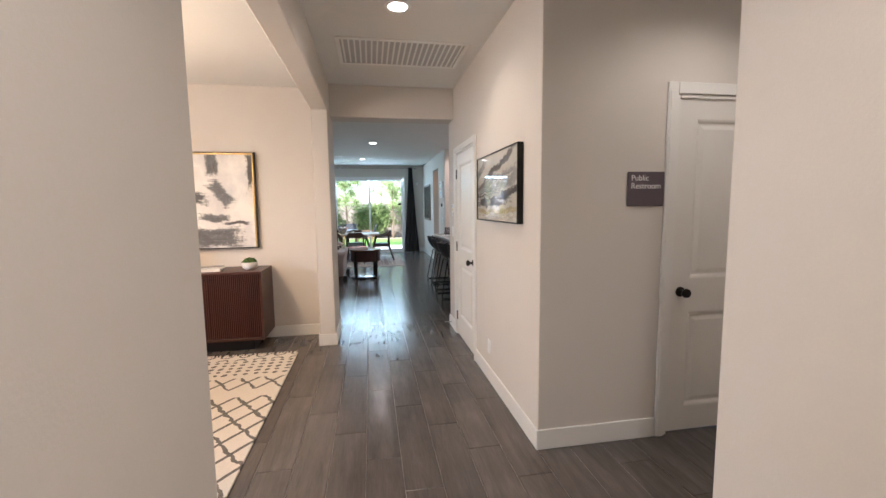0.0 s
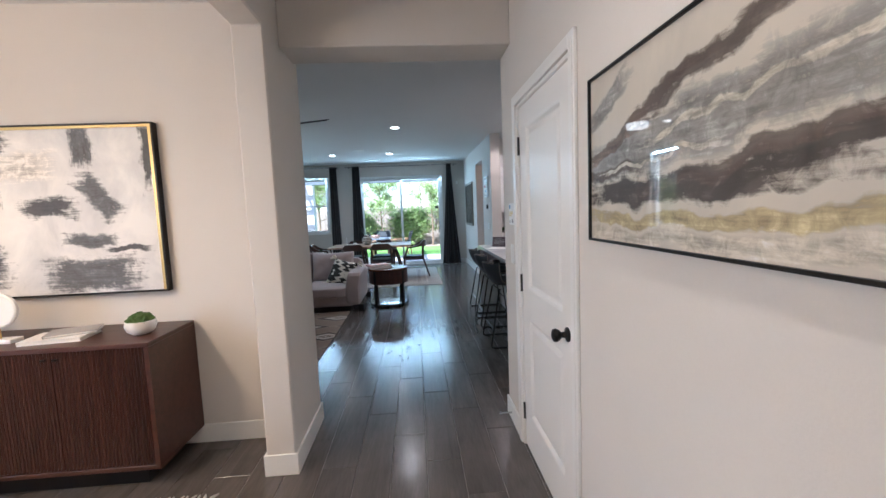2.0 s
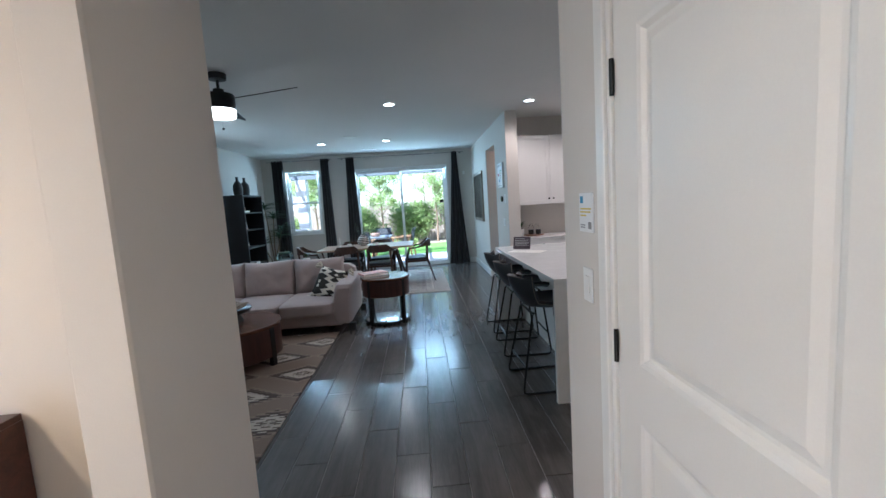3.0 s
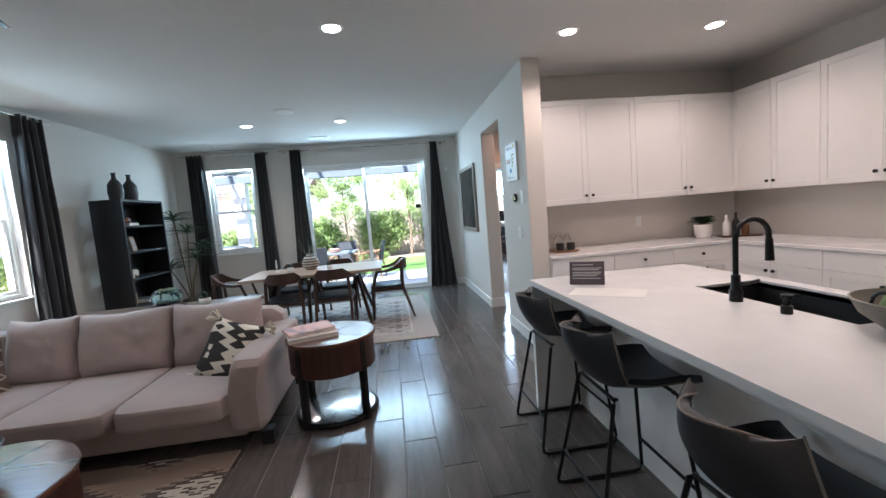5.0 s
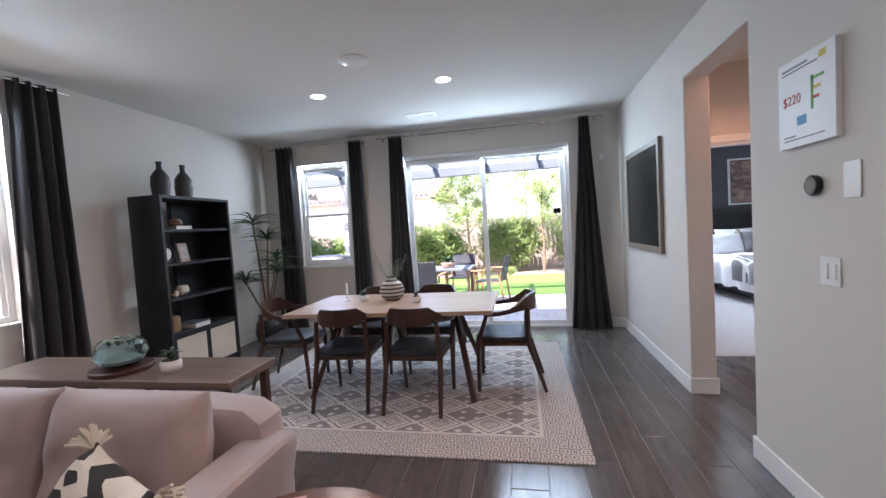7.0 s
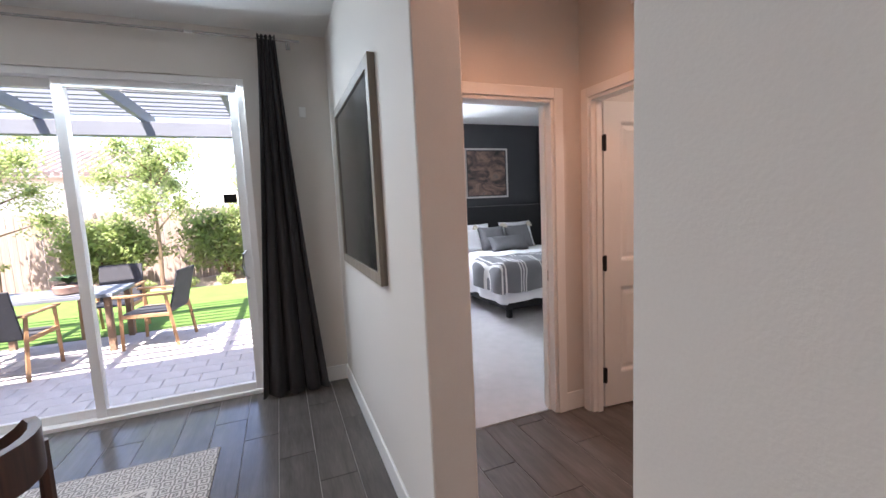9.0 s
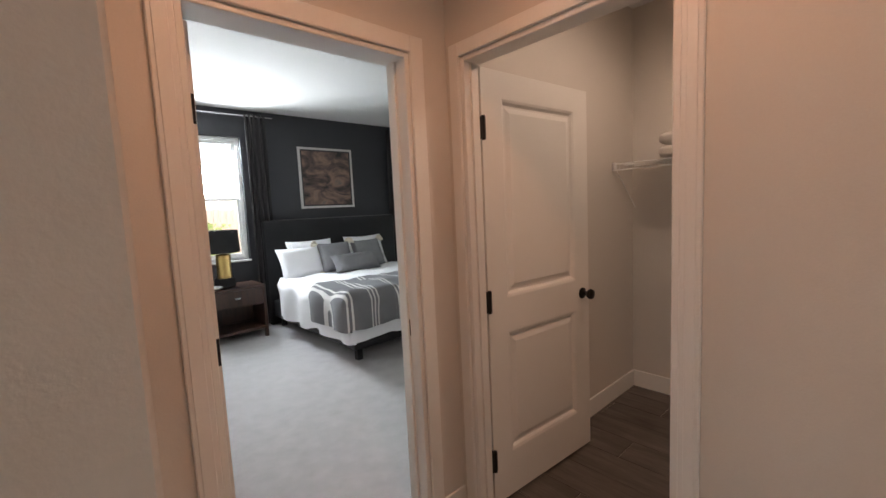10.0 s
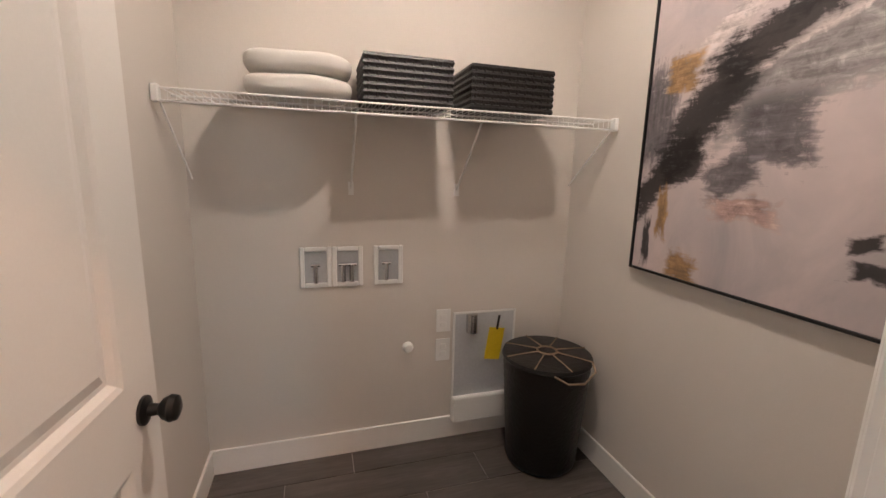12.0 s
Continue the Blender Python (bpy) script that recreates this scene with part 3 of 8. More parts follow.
def run_cabinets():
    w = "white lacquered shaker wall cabinet with black knobs"
    for a0, a1 in ((2.11, 3.19), (3.19, 4.33)):
        m = (a0 + a1) / 2
        cabinet(w, "y", 10.29, -1, a0, a1, 1.38, 2.43, 0.35,
                [(a0, m, 1.38, 2.43, 0.055, m - 0.035, 1.46), (m, a1, 1.38, 2.43, 0.055, m + 0.035, 1.46)])
    for y1 in (10.29, 9.37, 8.45, 7.53):
        y0 = y1 - 0.92
        m = (y0 + y1) / 2
        cabinet(w, "x", 4.33, -1, y0, y1, 1.38, 2.43, 0.33,
                [(y0, m, 1.38, 2.43, 0.055, m - 0.035, 1.46), (m, y1, 1.38, 2.43, 0.055, m + 0.035, 1.46)])
    b = "white lacquered shaker base cabinet with drawers over doors"
    for a0, a1 in ((2.11, 2.75), (2.75, 3.39), (3.39, 4.02)):
        m = (a0 + a1) / 2
        cabinet(b, "y", 10.03, -1, a0, a1, 0, 0.86, 0.61,
                [(a0, a1, 0.70, 0.86, 0, m, 0.78), (a0, m, 0.11, 0.70, 0.055, m - 0.035, 0.63), (m, a1, 0.11, 0.70, 0.055, m + 0.035, 0.63)], True)
    for y1 in (10.02, 9.1, 8.18, 7.26):
        y0 = y1 - 0.92
        m = (y0 + y1) / 2
        cabinet(b, "x", 4.04, -1, y0, y1, 0, 0.86, 0.62,
                [(y0, y1, 0.70, 0.86, 0, m, 0.78), (y0, m, 0.11, 0.70, 0.055, m - 0.035, 0.63), (m, y1, 0.11, 0.70, 0.055, m + 0.035, 0.63)], True)
    bm = bmn()
    box(bm, 2.108, 4.655, 10.0, 10.638, 0.862, 0.894, 0.003)
    box(bm, 4.01, 4.655, 6.34, 10.0, 0.862, 0.894, 0.003)
    tagged(part("countertop", bm, QUARTZ), "white quartz countertop on the wall cabinets' base run", "countertop")


run_cabinets()


def island():
    c = thing("kitchen_island", "white quartz waterfall kitchen island with a sink", "kitchen island", pose(0, 0, 0))
    x0, x1, y0, y1, z = 1.485, 2.62, 6.68, 8.88, 0.912
    sx0, sx1, sy0, sy1 = 2.17, 2.54, 7.42, 8.20
    bm = bmn()
    for q in ((x0, sx0, y0, y1), (sx1, x1, y0, y1), (sx0, sx1, y0, sy0), (sx0, sx1, sy1, y1)):
        box(bm, *q, z - 0.035, z)
    part("worktop", bm, QUARTZ, c)
    for a, b in ((y0 + 0.001, y0 + 0.036), (y1 - 0.036, y1 - 0.001)):
        boxpart("end_panel", QUARTZ, c, x0 + 0.001, x1 - 0.001, a, b, 0, z - 0.035, 0.002)
    boxpart("body", CABINET, c, 1.80, x1 - 0.02, y0 + 0.036, y1 - 0.036, 0.0, z - 0.24, 0.002)
    bm = bmn()
    box(bm, 1.80, sx0 - 0.01, y0 + 0.036, y1 - 0.036, z - 0.24, z - 0.036)
    box(bm, sx1 + 0.01, x1 - 0.02, y0 + 0.036, y1 - 0.036, z - 0.24, z - 0.036)
    part("upper_body", bm, CABINET, c)
    bm = bmn()
    w = 0.006
    for q in ((sx0 - w, sx0, sy0 - w, sy1 + w), (sx1, sx1 + w, sy0 - w, sy1 + w), (sx0, sx1, sy0 - w, sy0), (sx0, sx1, sy1, sy1 + w)):
        box(bm, *q, z - 0.235, z - 0.012)
    box(bm, sx0, sx1, sy0, sy1, z - 0.235, z - 0.225)
    part("sink", bm, plain("black_granite_sink", (0.012, 0.012, 0.013), 0.5), c, "black undermount sink")
    boxpart("outlet", PLASTIC, c, 2.02, 2.09, y0 - 0.005, y0 + 0.001, 0.60, 0.71, 0.002, "white outlet plate")


island()


def faucet():
    f = thing("faucet", "matte black gooseneck pull-down kitchen faucet", "faucet", pose(2.10, 7.86, 0.912))
    bm = bmn()
    lathe(bm, ((0.027, 0), (0.027, 0.05), (0.02, 0.06), (0.018, 0.12)), sides=16)
    part("base", bm, BLACK, f)
    bm = bmn()
    pts = [(0, 0, 0.1), (0, 0, 0.28)] + [(0.085 - 0.085 * math.cos(a), 0, 0.28 + 0.085 * math.sin(a)) for a in [math.pi * k / 10 for k in range(1, 10)]] + [(0.17, 0, 0.26)]
    tube(bm, pts, 0.012, 10)
    part("neck", bm, BLACK, f)
    bm = bmn()
    tube(bm, [(0.17, 0, 0.27), (0.172, 0, 0.17)], [0.015, 0.019], 12)
    part("spray_head", bm, BLACK, f)
    bm = bmn()
    tube(bm, [(0, -0.02, 0.08), (0.01, -0.06, 0.09), (0.02, -0.10, 0.11)], [0.011, 0.008, 0.006], 8)
    part("lever", bm, BLACK, f)
    s = thing("soap_dispenser", "matte black soap pump beside the sink", "soap dispenser", pose(2.10, 7.62, 0.912))
    bm = bmn()
    lathe(bm, ((0.02, 0), (0.02, 0.03), (0.012, 0.035), (0.012, 0.06), (0.02, 0.062), (0.02, 0.075)), sides=14)
    box(bm, 0, 0.06, -0.008, 0.008, 0.062, 0.074, 0.003)
    part("pump", bm, BLACK, s)


faucet()


def bar_stool():
    """A leather bucket counter stool on a bent-rod sled frame; it faces +x."""
    s = thing("bar_stool", "dark leather bucket counter stool on a black sled frame", "bar stool", pose(0, 0, 0), "stools at the island")
    bm = bmn()
    nu, nv = 12, 16
    grid = []
    for i in range(nu + 1):
        u = i / nu * 2 - 1
        row = []
        for j in range(nv + 1):
            v = j / nv
            if v < 0.5:
                q = v / 0.5
                x, z = 0.22 - 0.36 * q, 0.645 - 0.02 * math.sin(q * math.pi) - 0.03 * (1 - q) ** 6
            else:
                q = (v - 0.5) / 0.5
                x, z = -0.14 - 0.13 * math.sin(q * 1.4), 0.645 + 0.245 * q ** 1.2
            half = 0.215 if v < 0.5 else 0.215 + 0.01 * math.sin(q * 3) - 0.075 * q ** 2
            wrap = 0.0 if v < 0.3 else (v - 0.3) * 0.22
            row.append(bm.verts.new((x + wrap * u * u, u * half * (1 - 0.10 * wrap), z + (0.05 if v < 0.6 else 0.04) * abs(u) ** 3 - (0.075 * abs(u) ** 3 if v > 0.95 else 0))))
        grid.append(row)
    for i in range(nu):
        for j in range(nv):
            bm.faces.new((grid[i][j], grid[i + 1][j], grid[i + 1][j + 1], grid[i][j + 1]))
    rim = [v.co.copy() for v in grid[0][2:]] + [row[-1].co.copy() for row in grid[1:-1]] + [v.co.copy() for v in grid[-1][:1:-1]]
    seat = part("seat_shell", bm, LEATHER, s, sharp=3)
    sol = seat.modifiers.new("padding", "SOLIDIFY")
    sol.thickness, sol.offset = 0.028, -1
    bev = seat.modifiers.new("soft_edge", "BEVEL")
    bev.width, bev.segments = 0.008, 2
    bm = bmn()
    tube(bm, rim, 0.0035, 6)
    part("piping", bm, plain("tan_piping", (0.22, 0.19, 0.16), 0.7), s, "pale stitched edge piping")
    for sy in (1, -1):
        bm = bmn()
        y = 0.212 * sy
        tube(bm, [(0.13, y * 0.7, 0.61), (0.15, y * 0.75, 0.595), (0.21, y * 1.05, 0.05), (0.205, y * 1.08, 0.02), (0.18, y * 1.1, 0.009),
                  (-0.21, y * 1.1, 0.009), (-0.235, y * 1.08, 0.02), (-0.235, y * 1.05, 0.05), (-0.13, y * 0.75, 0.595), (-0.11, y * 0.7, 0.61)], 0.009, 8)
        part("side_frame", bm, BLACK, s)
    for x, z, w in ((0.195, 0.2, 0.212), (-0.205, 0.2, 0.212), (0.14, 0.605, 0.15), (-0.12, 0.605, 0.15)):
        bm = bmn()
        tube(bm, [(x, -w, z), (x, w, z)], 0.008, 8)
        part("crossbar", bm, BLACK, s)
    return s


stool = bar_stool()
stool.matrix_world = pose(1.515, 7.095, 0, 0, 0, 2)
copy_thing(stool, pose(1.54, 7.865, 0, 0, 0, -1))
copy_thing(stool, pose(1.56, 8.58, 0, 0, 0, 1))

# ---- living room ----


def slouch(bm, cx, cy, cz, w, t, h, rot, seed):
    """A loose knife-edged back cushion: full at its foot, with lifted corners, a sagging top edge and creases."""
    k = 22
    sides = []
    for s in (1, -1):
        grid = []
        for a in range(k + 1):
            row = []
            for b in range(k + 1):
                u, v = 2 * a / k - 1, 2 * b / k - 1
                fat = (max(0.0, (1 - abs(u) ** 5) * (1 - abs(v) ** 4))) ** 0.5 * (1 - 0.22 * v)
                wrinkle = 0.016 * noise.noise((u * 1.8 + seed, v * 2.2, s * 3.0)) + 0.007 * noise.noise((u * 7 + seed, v * 3.5 + 2 * u, s * 5.0))
                edge = 0.012 * noise.noise((u * 2.6 + seed * 3, v * 2.6, 7.0))
                x = u * w / 2 * (1 - 0.035 * (1 - v * v)) + edge
                z = v * h / 2 - (0.022 * (1 - u * u) if v > 0 else 0) * v + edge
                row.append(bm.verts.new(rot @ Vector((x, s * (t / 2 * fat + 0.005) + wrinkle * fat, z)) + Vector((cx, cy, cz))))
            grid.append(row)
        for a in range(k):
            for b in range(k):
                bm.faces.new((grid[a][b], grid[a + 1][b], grid[a + 1][b + 1], grid[a][b + 1]))
        sides.append(grid)
    rim = [(a, 0) for a in range(k)] + [(k, b) for b in range(k)] + [(a, k) for a in range(k, 0, -1)] + [(0, b) for b in range(k, 0, -1)]
    for p, q in zip(rim, rim[1:] + rim[:1]):
        bm.faces.new((sides[0][p[0]][p[1]], sides[0][q[0]][q[1]], sides[1][q[0]][q[1]], sides[1][p[0]][p[1]]))


def sofa():
    s = thing("sectional_sofa", "mauve-grey fabric L-shaped sectional sofa", "sofa", pose(0, 0, 0))
    R = Matrix.Rotation(radians(-10), 3, "X")
    # long run against the console, seats facing the hall
    boxpart("base", SOFACLOTH, s, -3.0, -0.45, 8.91, 10.0, 0.08, 0.24, 0.02, seg=3)
    bm = bmn()
    puff(bm, -0.44, 9.44, 0.34, 0.22, 1.12, 0.52, 9, 8)
    for v in bm.verts:
        v.co.x += 0.05 * max(0.0, v.co.z - 0.38) / 0.22 - 0.012 * (1 - abs(v.co.y - 9.44))
    part("armrest", bm, SOFACLOTH, s)
    bm = bmn()
    puff(bm, -1.70, 9.93, 0.41, 2.62, 0.20, 0.64, 10, 8)
    part("back_frame", bm, SOFACLOTH, s)
    for x0, x1 in ((-1.20, -0.52), (-1.88, -1.20), (-2.37, -1.88)):
        bm = bmn()
        puff(bm, (x0 + x1) / 2, 9.26, 0.31, x1 - x0 - 0.004, 0.94, 0.17, 7, 8)
        part("seat_cushion", bm, SOFACLOTH, s)
    for x0, x1 in ((-1.20, -0.52), (-1.88, -1.20), (-2.37, -1.88)):
        bm = bmn()
        slouch(bm, (x0 + x1) / 2, 9.69, 0.60, x1 - x0 + 0.015, 0.25, 0.50, R, x0 * 3.7)
        part("back_cushion", bm, SOFACLOTH, s)
    # short run along the west wall
    boxpart("base", SOFACLOTH, s, -3.0, -2.22, 7.35, 8.90, 0.08, 0.24, 0.02, seg=3)
    bm = bmn()
    puff(bm, -2.90, 8.65, 0.41, 0.20, 2.6, 0.64, 10, 8)
    part("back_frame", bm, SOFACLOTH, s)
    for y0, y1 in ((8.42, 9.78), (7.37, 8.42)):
        bm = bmn()
        puff(bm, -2.51, (y0 + y1) / 2, 0.31, 0.62, y1 - y0 - 0.004, 0.17, 7, 8)
        part("seat_cushion", bm, SOFACLOTH, s)
    Q = Matrix.Rotation(radians(-10), 3, "Y")
    for y0, y1 in ((9.02, 9.76), (8.2, 9.02), (7.4, 8.2)):
        bm = bmn()
        slouch(bm, -2.73, (y0 + y1) / 2, 0.60, y1 - y0 + 0.01, 0.24, 0.48, Q.inverted() @ Matrix.Rotation(radians(90), 3, "Z"), y0 * 2.3)
        part("back_cushion", bm, SOFACLOTH, s)
    for x, y in ((-0.33, 8.95), (-0.33, 9.93), (-2.3, 7.42), (-2.92, 7.42), (-1.7, 8.98), (-2.95, 9.95)):
        boxpart("foot", BLACKWOOD, s, x - 0.04, x + 0.04, y - 0.04, y + 0.04, 0, 0.1, 0.004)


sofa()


def drum_table(name, label, cx, cy, r, top, skirt, feet, shelf, foot_w=0.04):
    t = thing(name, label, "table", pose(cx, cy, 0))
    bm = bmn()
    lathe(bm, ((r - 0.006, top - 0.03), (r, top - 0.026), (r, top - 0.005), (r - 0.006, top)), sides=56)
    part("tabletop", bm, TEAKTOP, t)
    bm = bmn()
    lathe(bm, ((r - 0.02, skirt), (r - 0.014, skirt + 0.004), (r - 0.014, top - 0.030), (r - 0.02, top - 0.029)), sides=56)
    part("drum", bm, WALNUT_Z, t)
    for a in feet:
        bm = bmn()
        box(bm, r - 0.055, r - 0.009, -foot_w / 2, foot_w / 2, 0, skirt + 0.001, 0.003)
        box(bm, r - 0.0165, r - 0.009, -foot_w / 2, foot_w / 2, skirt + 0.001, top - 0.031)
        bmesh.ops.rotate(bm, verts=bm.verts, cent=(0, 0, 0), matrix=Matrix.Rotation(radians(a), 3, "Z"))
        part("leg", bm, BLACK, t)
    for a in feet[:2]:
        bm = bmn()
        box(bm, -r + 0.006, r - 0.006, -0.004, 0.004, top - 0.002, top + 0.0008)
        bmesh.ops.rotate(bm, verts=bm.verts, cent=(0, 0, 0), matrix=Matrix.Rotation(radians(a), 3, "Z"))
        part("inlay_line", bm, BLACK, t, "dark inlaid line across the top")
    if shelf:
        bm = bmn()
        tube(bm, [((r - 0.035) * math.cos(q), (r - 0.035) * math.sin(q), 0.03) for q in [2 * math.pi * k / 48 for k in range(49)]], 0.016, 8, False)
        part("base_ring", bm, BLACK, t, "black metal base ring")
        bm = bmn()
        lathe(bm, ((r - 0.05, 0.03), (r - 0.045, 0.032), (r - 0.045, 0.045), (r - 0.05, 0.047)), sides=48)
        part("lower_shelf", bm, CHROME, t, "pale reflective lower shelf")
    return t


drum_table("coffee_table", "round dark walnut drum coffee table on short black legs", -1.35, 8.05, 0.45, 0.42, 0.10, (-17, 73, 163, 253), False, 0.06)
drum_table("end_table", "round walnut drum end table on black metal legs", 0.08, 9.27, 0.32, 0.60, 0.36, (-40, 50, 140, 230), True)


def dining_table():
    t = thing("dining_table", "pale wood dining table with black angled metal legs", "table", pose(-0.455, 11.98, 0.012))
    bm = bmn()
    box(bm, -0.88, 0.88, -0.48, 0.48, 0.715, 0.75, 0.004)
    part("tabletop", bm, PALEWOOD, t)
    for sx in (1, -1):
        for sy in (1, -1):
            bm = bmn()
            tube(bm, [(sx * 0.52, sy * 0.06, 0.71), (sx * 0.70, sy * 0.40, 0.0)], 0.028, 4)
            tube(bm, [(sx * 0.52, -sy * 0.06, 0.71), (sx * 0.60, sy * 0.12, 0.40)], 0.022, 4)
            part("leg", bm, CHAIRWOOD, t)
    boxpart("apron", CHAIRWOOD, t, -0.55, 0.55, -0.07, 0.07, 0.685, 0.715, 0.003)


dining_table()


def dining_chair():
    """A low-backed armchair with a black seat; it faces +y."""
    c = thing("dining_chair", "dark wooden dining armchair with a black leather seat", "chair", pose(0, 0, 0), "chairs round the dining table")
    bm = bmn()
    puff(bm, 0, 0.02, 0.445, 0.46, 0.45, 0.055, 6, 5)
    part("seat", bm, LEATHER, c)
    bm = bmn()
    box(bm, -0.225, 0.225, -0.2, 0.235, 0.385, 0.42, 0.008)
    part("seat_frame", bm, CHAIRWOOD, c)
    bm = bmn()
    pts, rs = [], []
    for k in range(17):
        a = math.pi * (k / 16)
        pts.append((0.265 * math.cos(a), 0.16 - 0.42 * math.sin(a) ** 0.8, 0.662 + 0.075 * min(1.0, 1.25 * math.sin(a)) ** 2))
    rows = []
    for k, p in enumerate(pts):
        hgt = 0.016 + 0.052 * min(1.0, 1.2 * math.sin(math.pi * k / 16)) ** 4
        d = Vector(p) - Vector((0, 0.16, p[2]))
        d = d.normalized() if d.length > 1e-4 else Vector((1, 0, 0))
        rows.append([bm.verts.new(Vector(p) + d * sx * 0.015 + Vector((0, 0, sz * hgt))) for sx, sz in ((-1, -1), (1, -1), (1, 1), (-1, 1))])
    for a, b in zip(rows, rows[1:]):
        for k in range(4):
            bm.faces.new((a[k], a[(k + 1) % 4], b[(k + 1) % 4], b[k]))
    bm.faces.new(rows[0][::-1])
    bm.faces.new(rows[-1])
    part("backrest", bm, CHAIRWOOD, c, sharp=0.9)
    for sx in (1, -1):
        bm = bmn()
        tube(bm, [(sx * 0.215, 0.235, 0.0), (sx * 0.225, 0.22, 0.42), (sx * 0.258, 0.14, 0.66)], [0.015, 0.023, 0.018], 8)
        part("leg", bm, CHAIRWOOD, c)
        bm = bmn()
        tube(bm, [(sx * 0.225, -0.32, 0.0), (sx * 0.215, -0.19, 0.42), (sx * 0.20, -0.20, 0.70)], [0.015, 0.023, 0.018], 8)
        part("leg", bm, CHAIRWOOD, c)
    return c


chair = dining_chair()
chair.matrix_world = pose(-0.80, 11.64, 0.012, 0, 0, 3)
copy_thing(chair, pose(-0.19, 11.62, 0.012, 0, 0, -2))
copy_thing(chair, pose(0.49, 12.03, 0.012, 0, 0, 91))
copy_thing(chair, pose(-1.55, 12.0, 0.012, 0, 0, -86))
copy_thing(chair, pose(-0.86, 12.42, 0.012, 0, 0, 180))
copy_thing(chair, pose(-0.23, 12.43, 0.012, 0, 0, 178))


def bookcase():
    b = thing("bookcase", "tall black open bookcase with cane-front doors below", "bookcase", pose(-2.965, 11.68, 0))
    d, w, h = 0.355, 0.92, 1.88
    for y in (0, w - 0.03):
        boxpart("side_panel", BLACKWOOD, b, 0, d, y, y + 0.03, 0.06, h, 0.002)
    boxpart("top_panel", BLACKWOOD, b, 0, d, 0.03, w - 0.03, h - 0.03, h, 0.002)
    boxpart("back_panel", BLACKWOOD, b, 0, 0.012, 0.03, w - 0.03, 0.08, 0.52, 0)
    boxpart("back_panel", BLACKWOOD, b, 0, 0.012, w / 2, w - 0.03, 0.545, h - 0.03, 0)
    for z in (0.08, 0.52, 0.86, 1.20, 1.53):
        boxpart("shelf", BLACKWOOD, b, 0.012, d - 0.01, 0.03, w - 0.03, z, z + 0.025, 0.002)
    boxpart("centre_panel", BLACKWOOD, b, 0.0, 0.05, w / 2 - 0.024, w / 2, 0.545, h - 0.03, 0.002)
    for y0, y1 in ((0.03, w / 2), (w / 2, w - 0.03)):
        bm = bmn()
        shaker(bm, "x", d - 0.02, 1, y0 + 0.003, y1 - 0.003, 0.108, 0.518, 0.022)
        door = part("cabinet_door", bm, BLACKWOOD, b)
        boxpart("cane_panel", plain("woven_cane", (0.60, 0.52, 0.42), 0.8, fine=260, bump=0.8), door, d - 0.009, d - 0.004, y0 + 0.03, y1 - 0.03, 0.135, 0.49, 0)
    for x in (0.02, d - 0.05):
        for y in (0.0, w - 0.03):
            boxpart("foot", BLACKWOOD, b, x, x + 0.03, y, y + 0.03, 0, 0.06, 0)


bookcase()


def console_table():
    c = thing("console_table", "long dark wooden console table behind the sofa", "console table", pose(0, 0, 0))
    boxpart("tabletop", wood("console_wood", (0.10, 0.066, 0.050), (0.22, 0.155, 0.12), 0.30), c, -2.35, -0.72, 10.08, 10.46, 0.70, 0.74, 0.004)
    for x in (-2.32, -0.79):
        for y in (10.1, 10.40):
            boxpart("leg", CHAIRWOOD, c, x, x + 0.04, y, y + 0.04, 0, 0.70, 0.003)


console_table()


def recessed_light(x, y):
    r = thing("recessed_light", "round white recessed ceiling light, lit", "ceiling light", pose(x, y, H), "recessed ceiling lights")
    bm = bmn()
    prof = ((0.062, -0.002), (0.066, -0.006), (0.085, -0.006), (0.088, -0.001))
    rings = [[bm.verts.new((q * math.cos(a), q * math.sin(a), z)) for a in [2 * math.pi * k / 28 for k in range(28)]] for q, z in prof]
    for a, c in zip(rings, rings[1:] + rings[:1]):
        for k in range(28):
            bm.faces.new((a[k], a[(k + 1) % 28], c[(k + 1) % 28], c[k]))
    part("trim_ring", bm, PLASTIC, r)
    bm = bmn()
    lathe(bm, ((0.062, -0.0045), (0.062, -0.0015)), sides=28)
    part("lens", bm, GLOWLAMP, r, "glowing frosted lens")


# the fixture at (0.43, 0.2) is unseen, added to go with the entry fill
for lx, ly in LIVING_LIGHTS + KITCHEN_LIGHTS + ((0.43, 3.43), (0.43, 0.2), (2.62, 11.75), (4.22, 11.75)):
    recessed_light(lx, ly)
sash_window("window_4", "wide white vinyl window in the office wall", pose(-3.12, 2.0, 0.80, 0, 0, 90), 1.9, 1.64)

# ---- pictures and painted surfaces ----


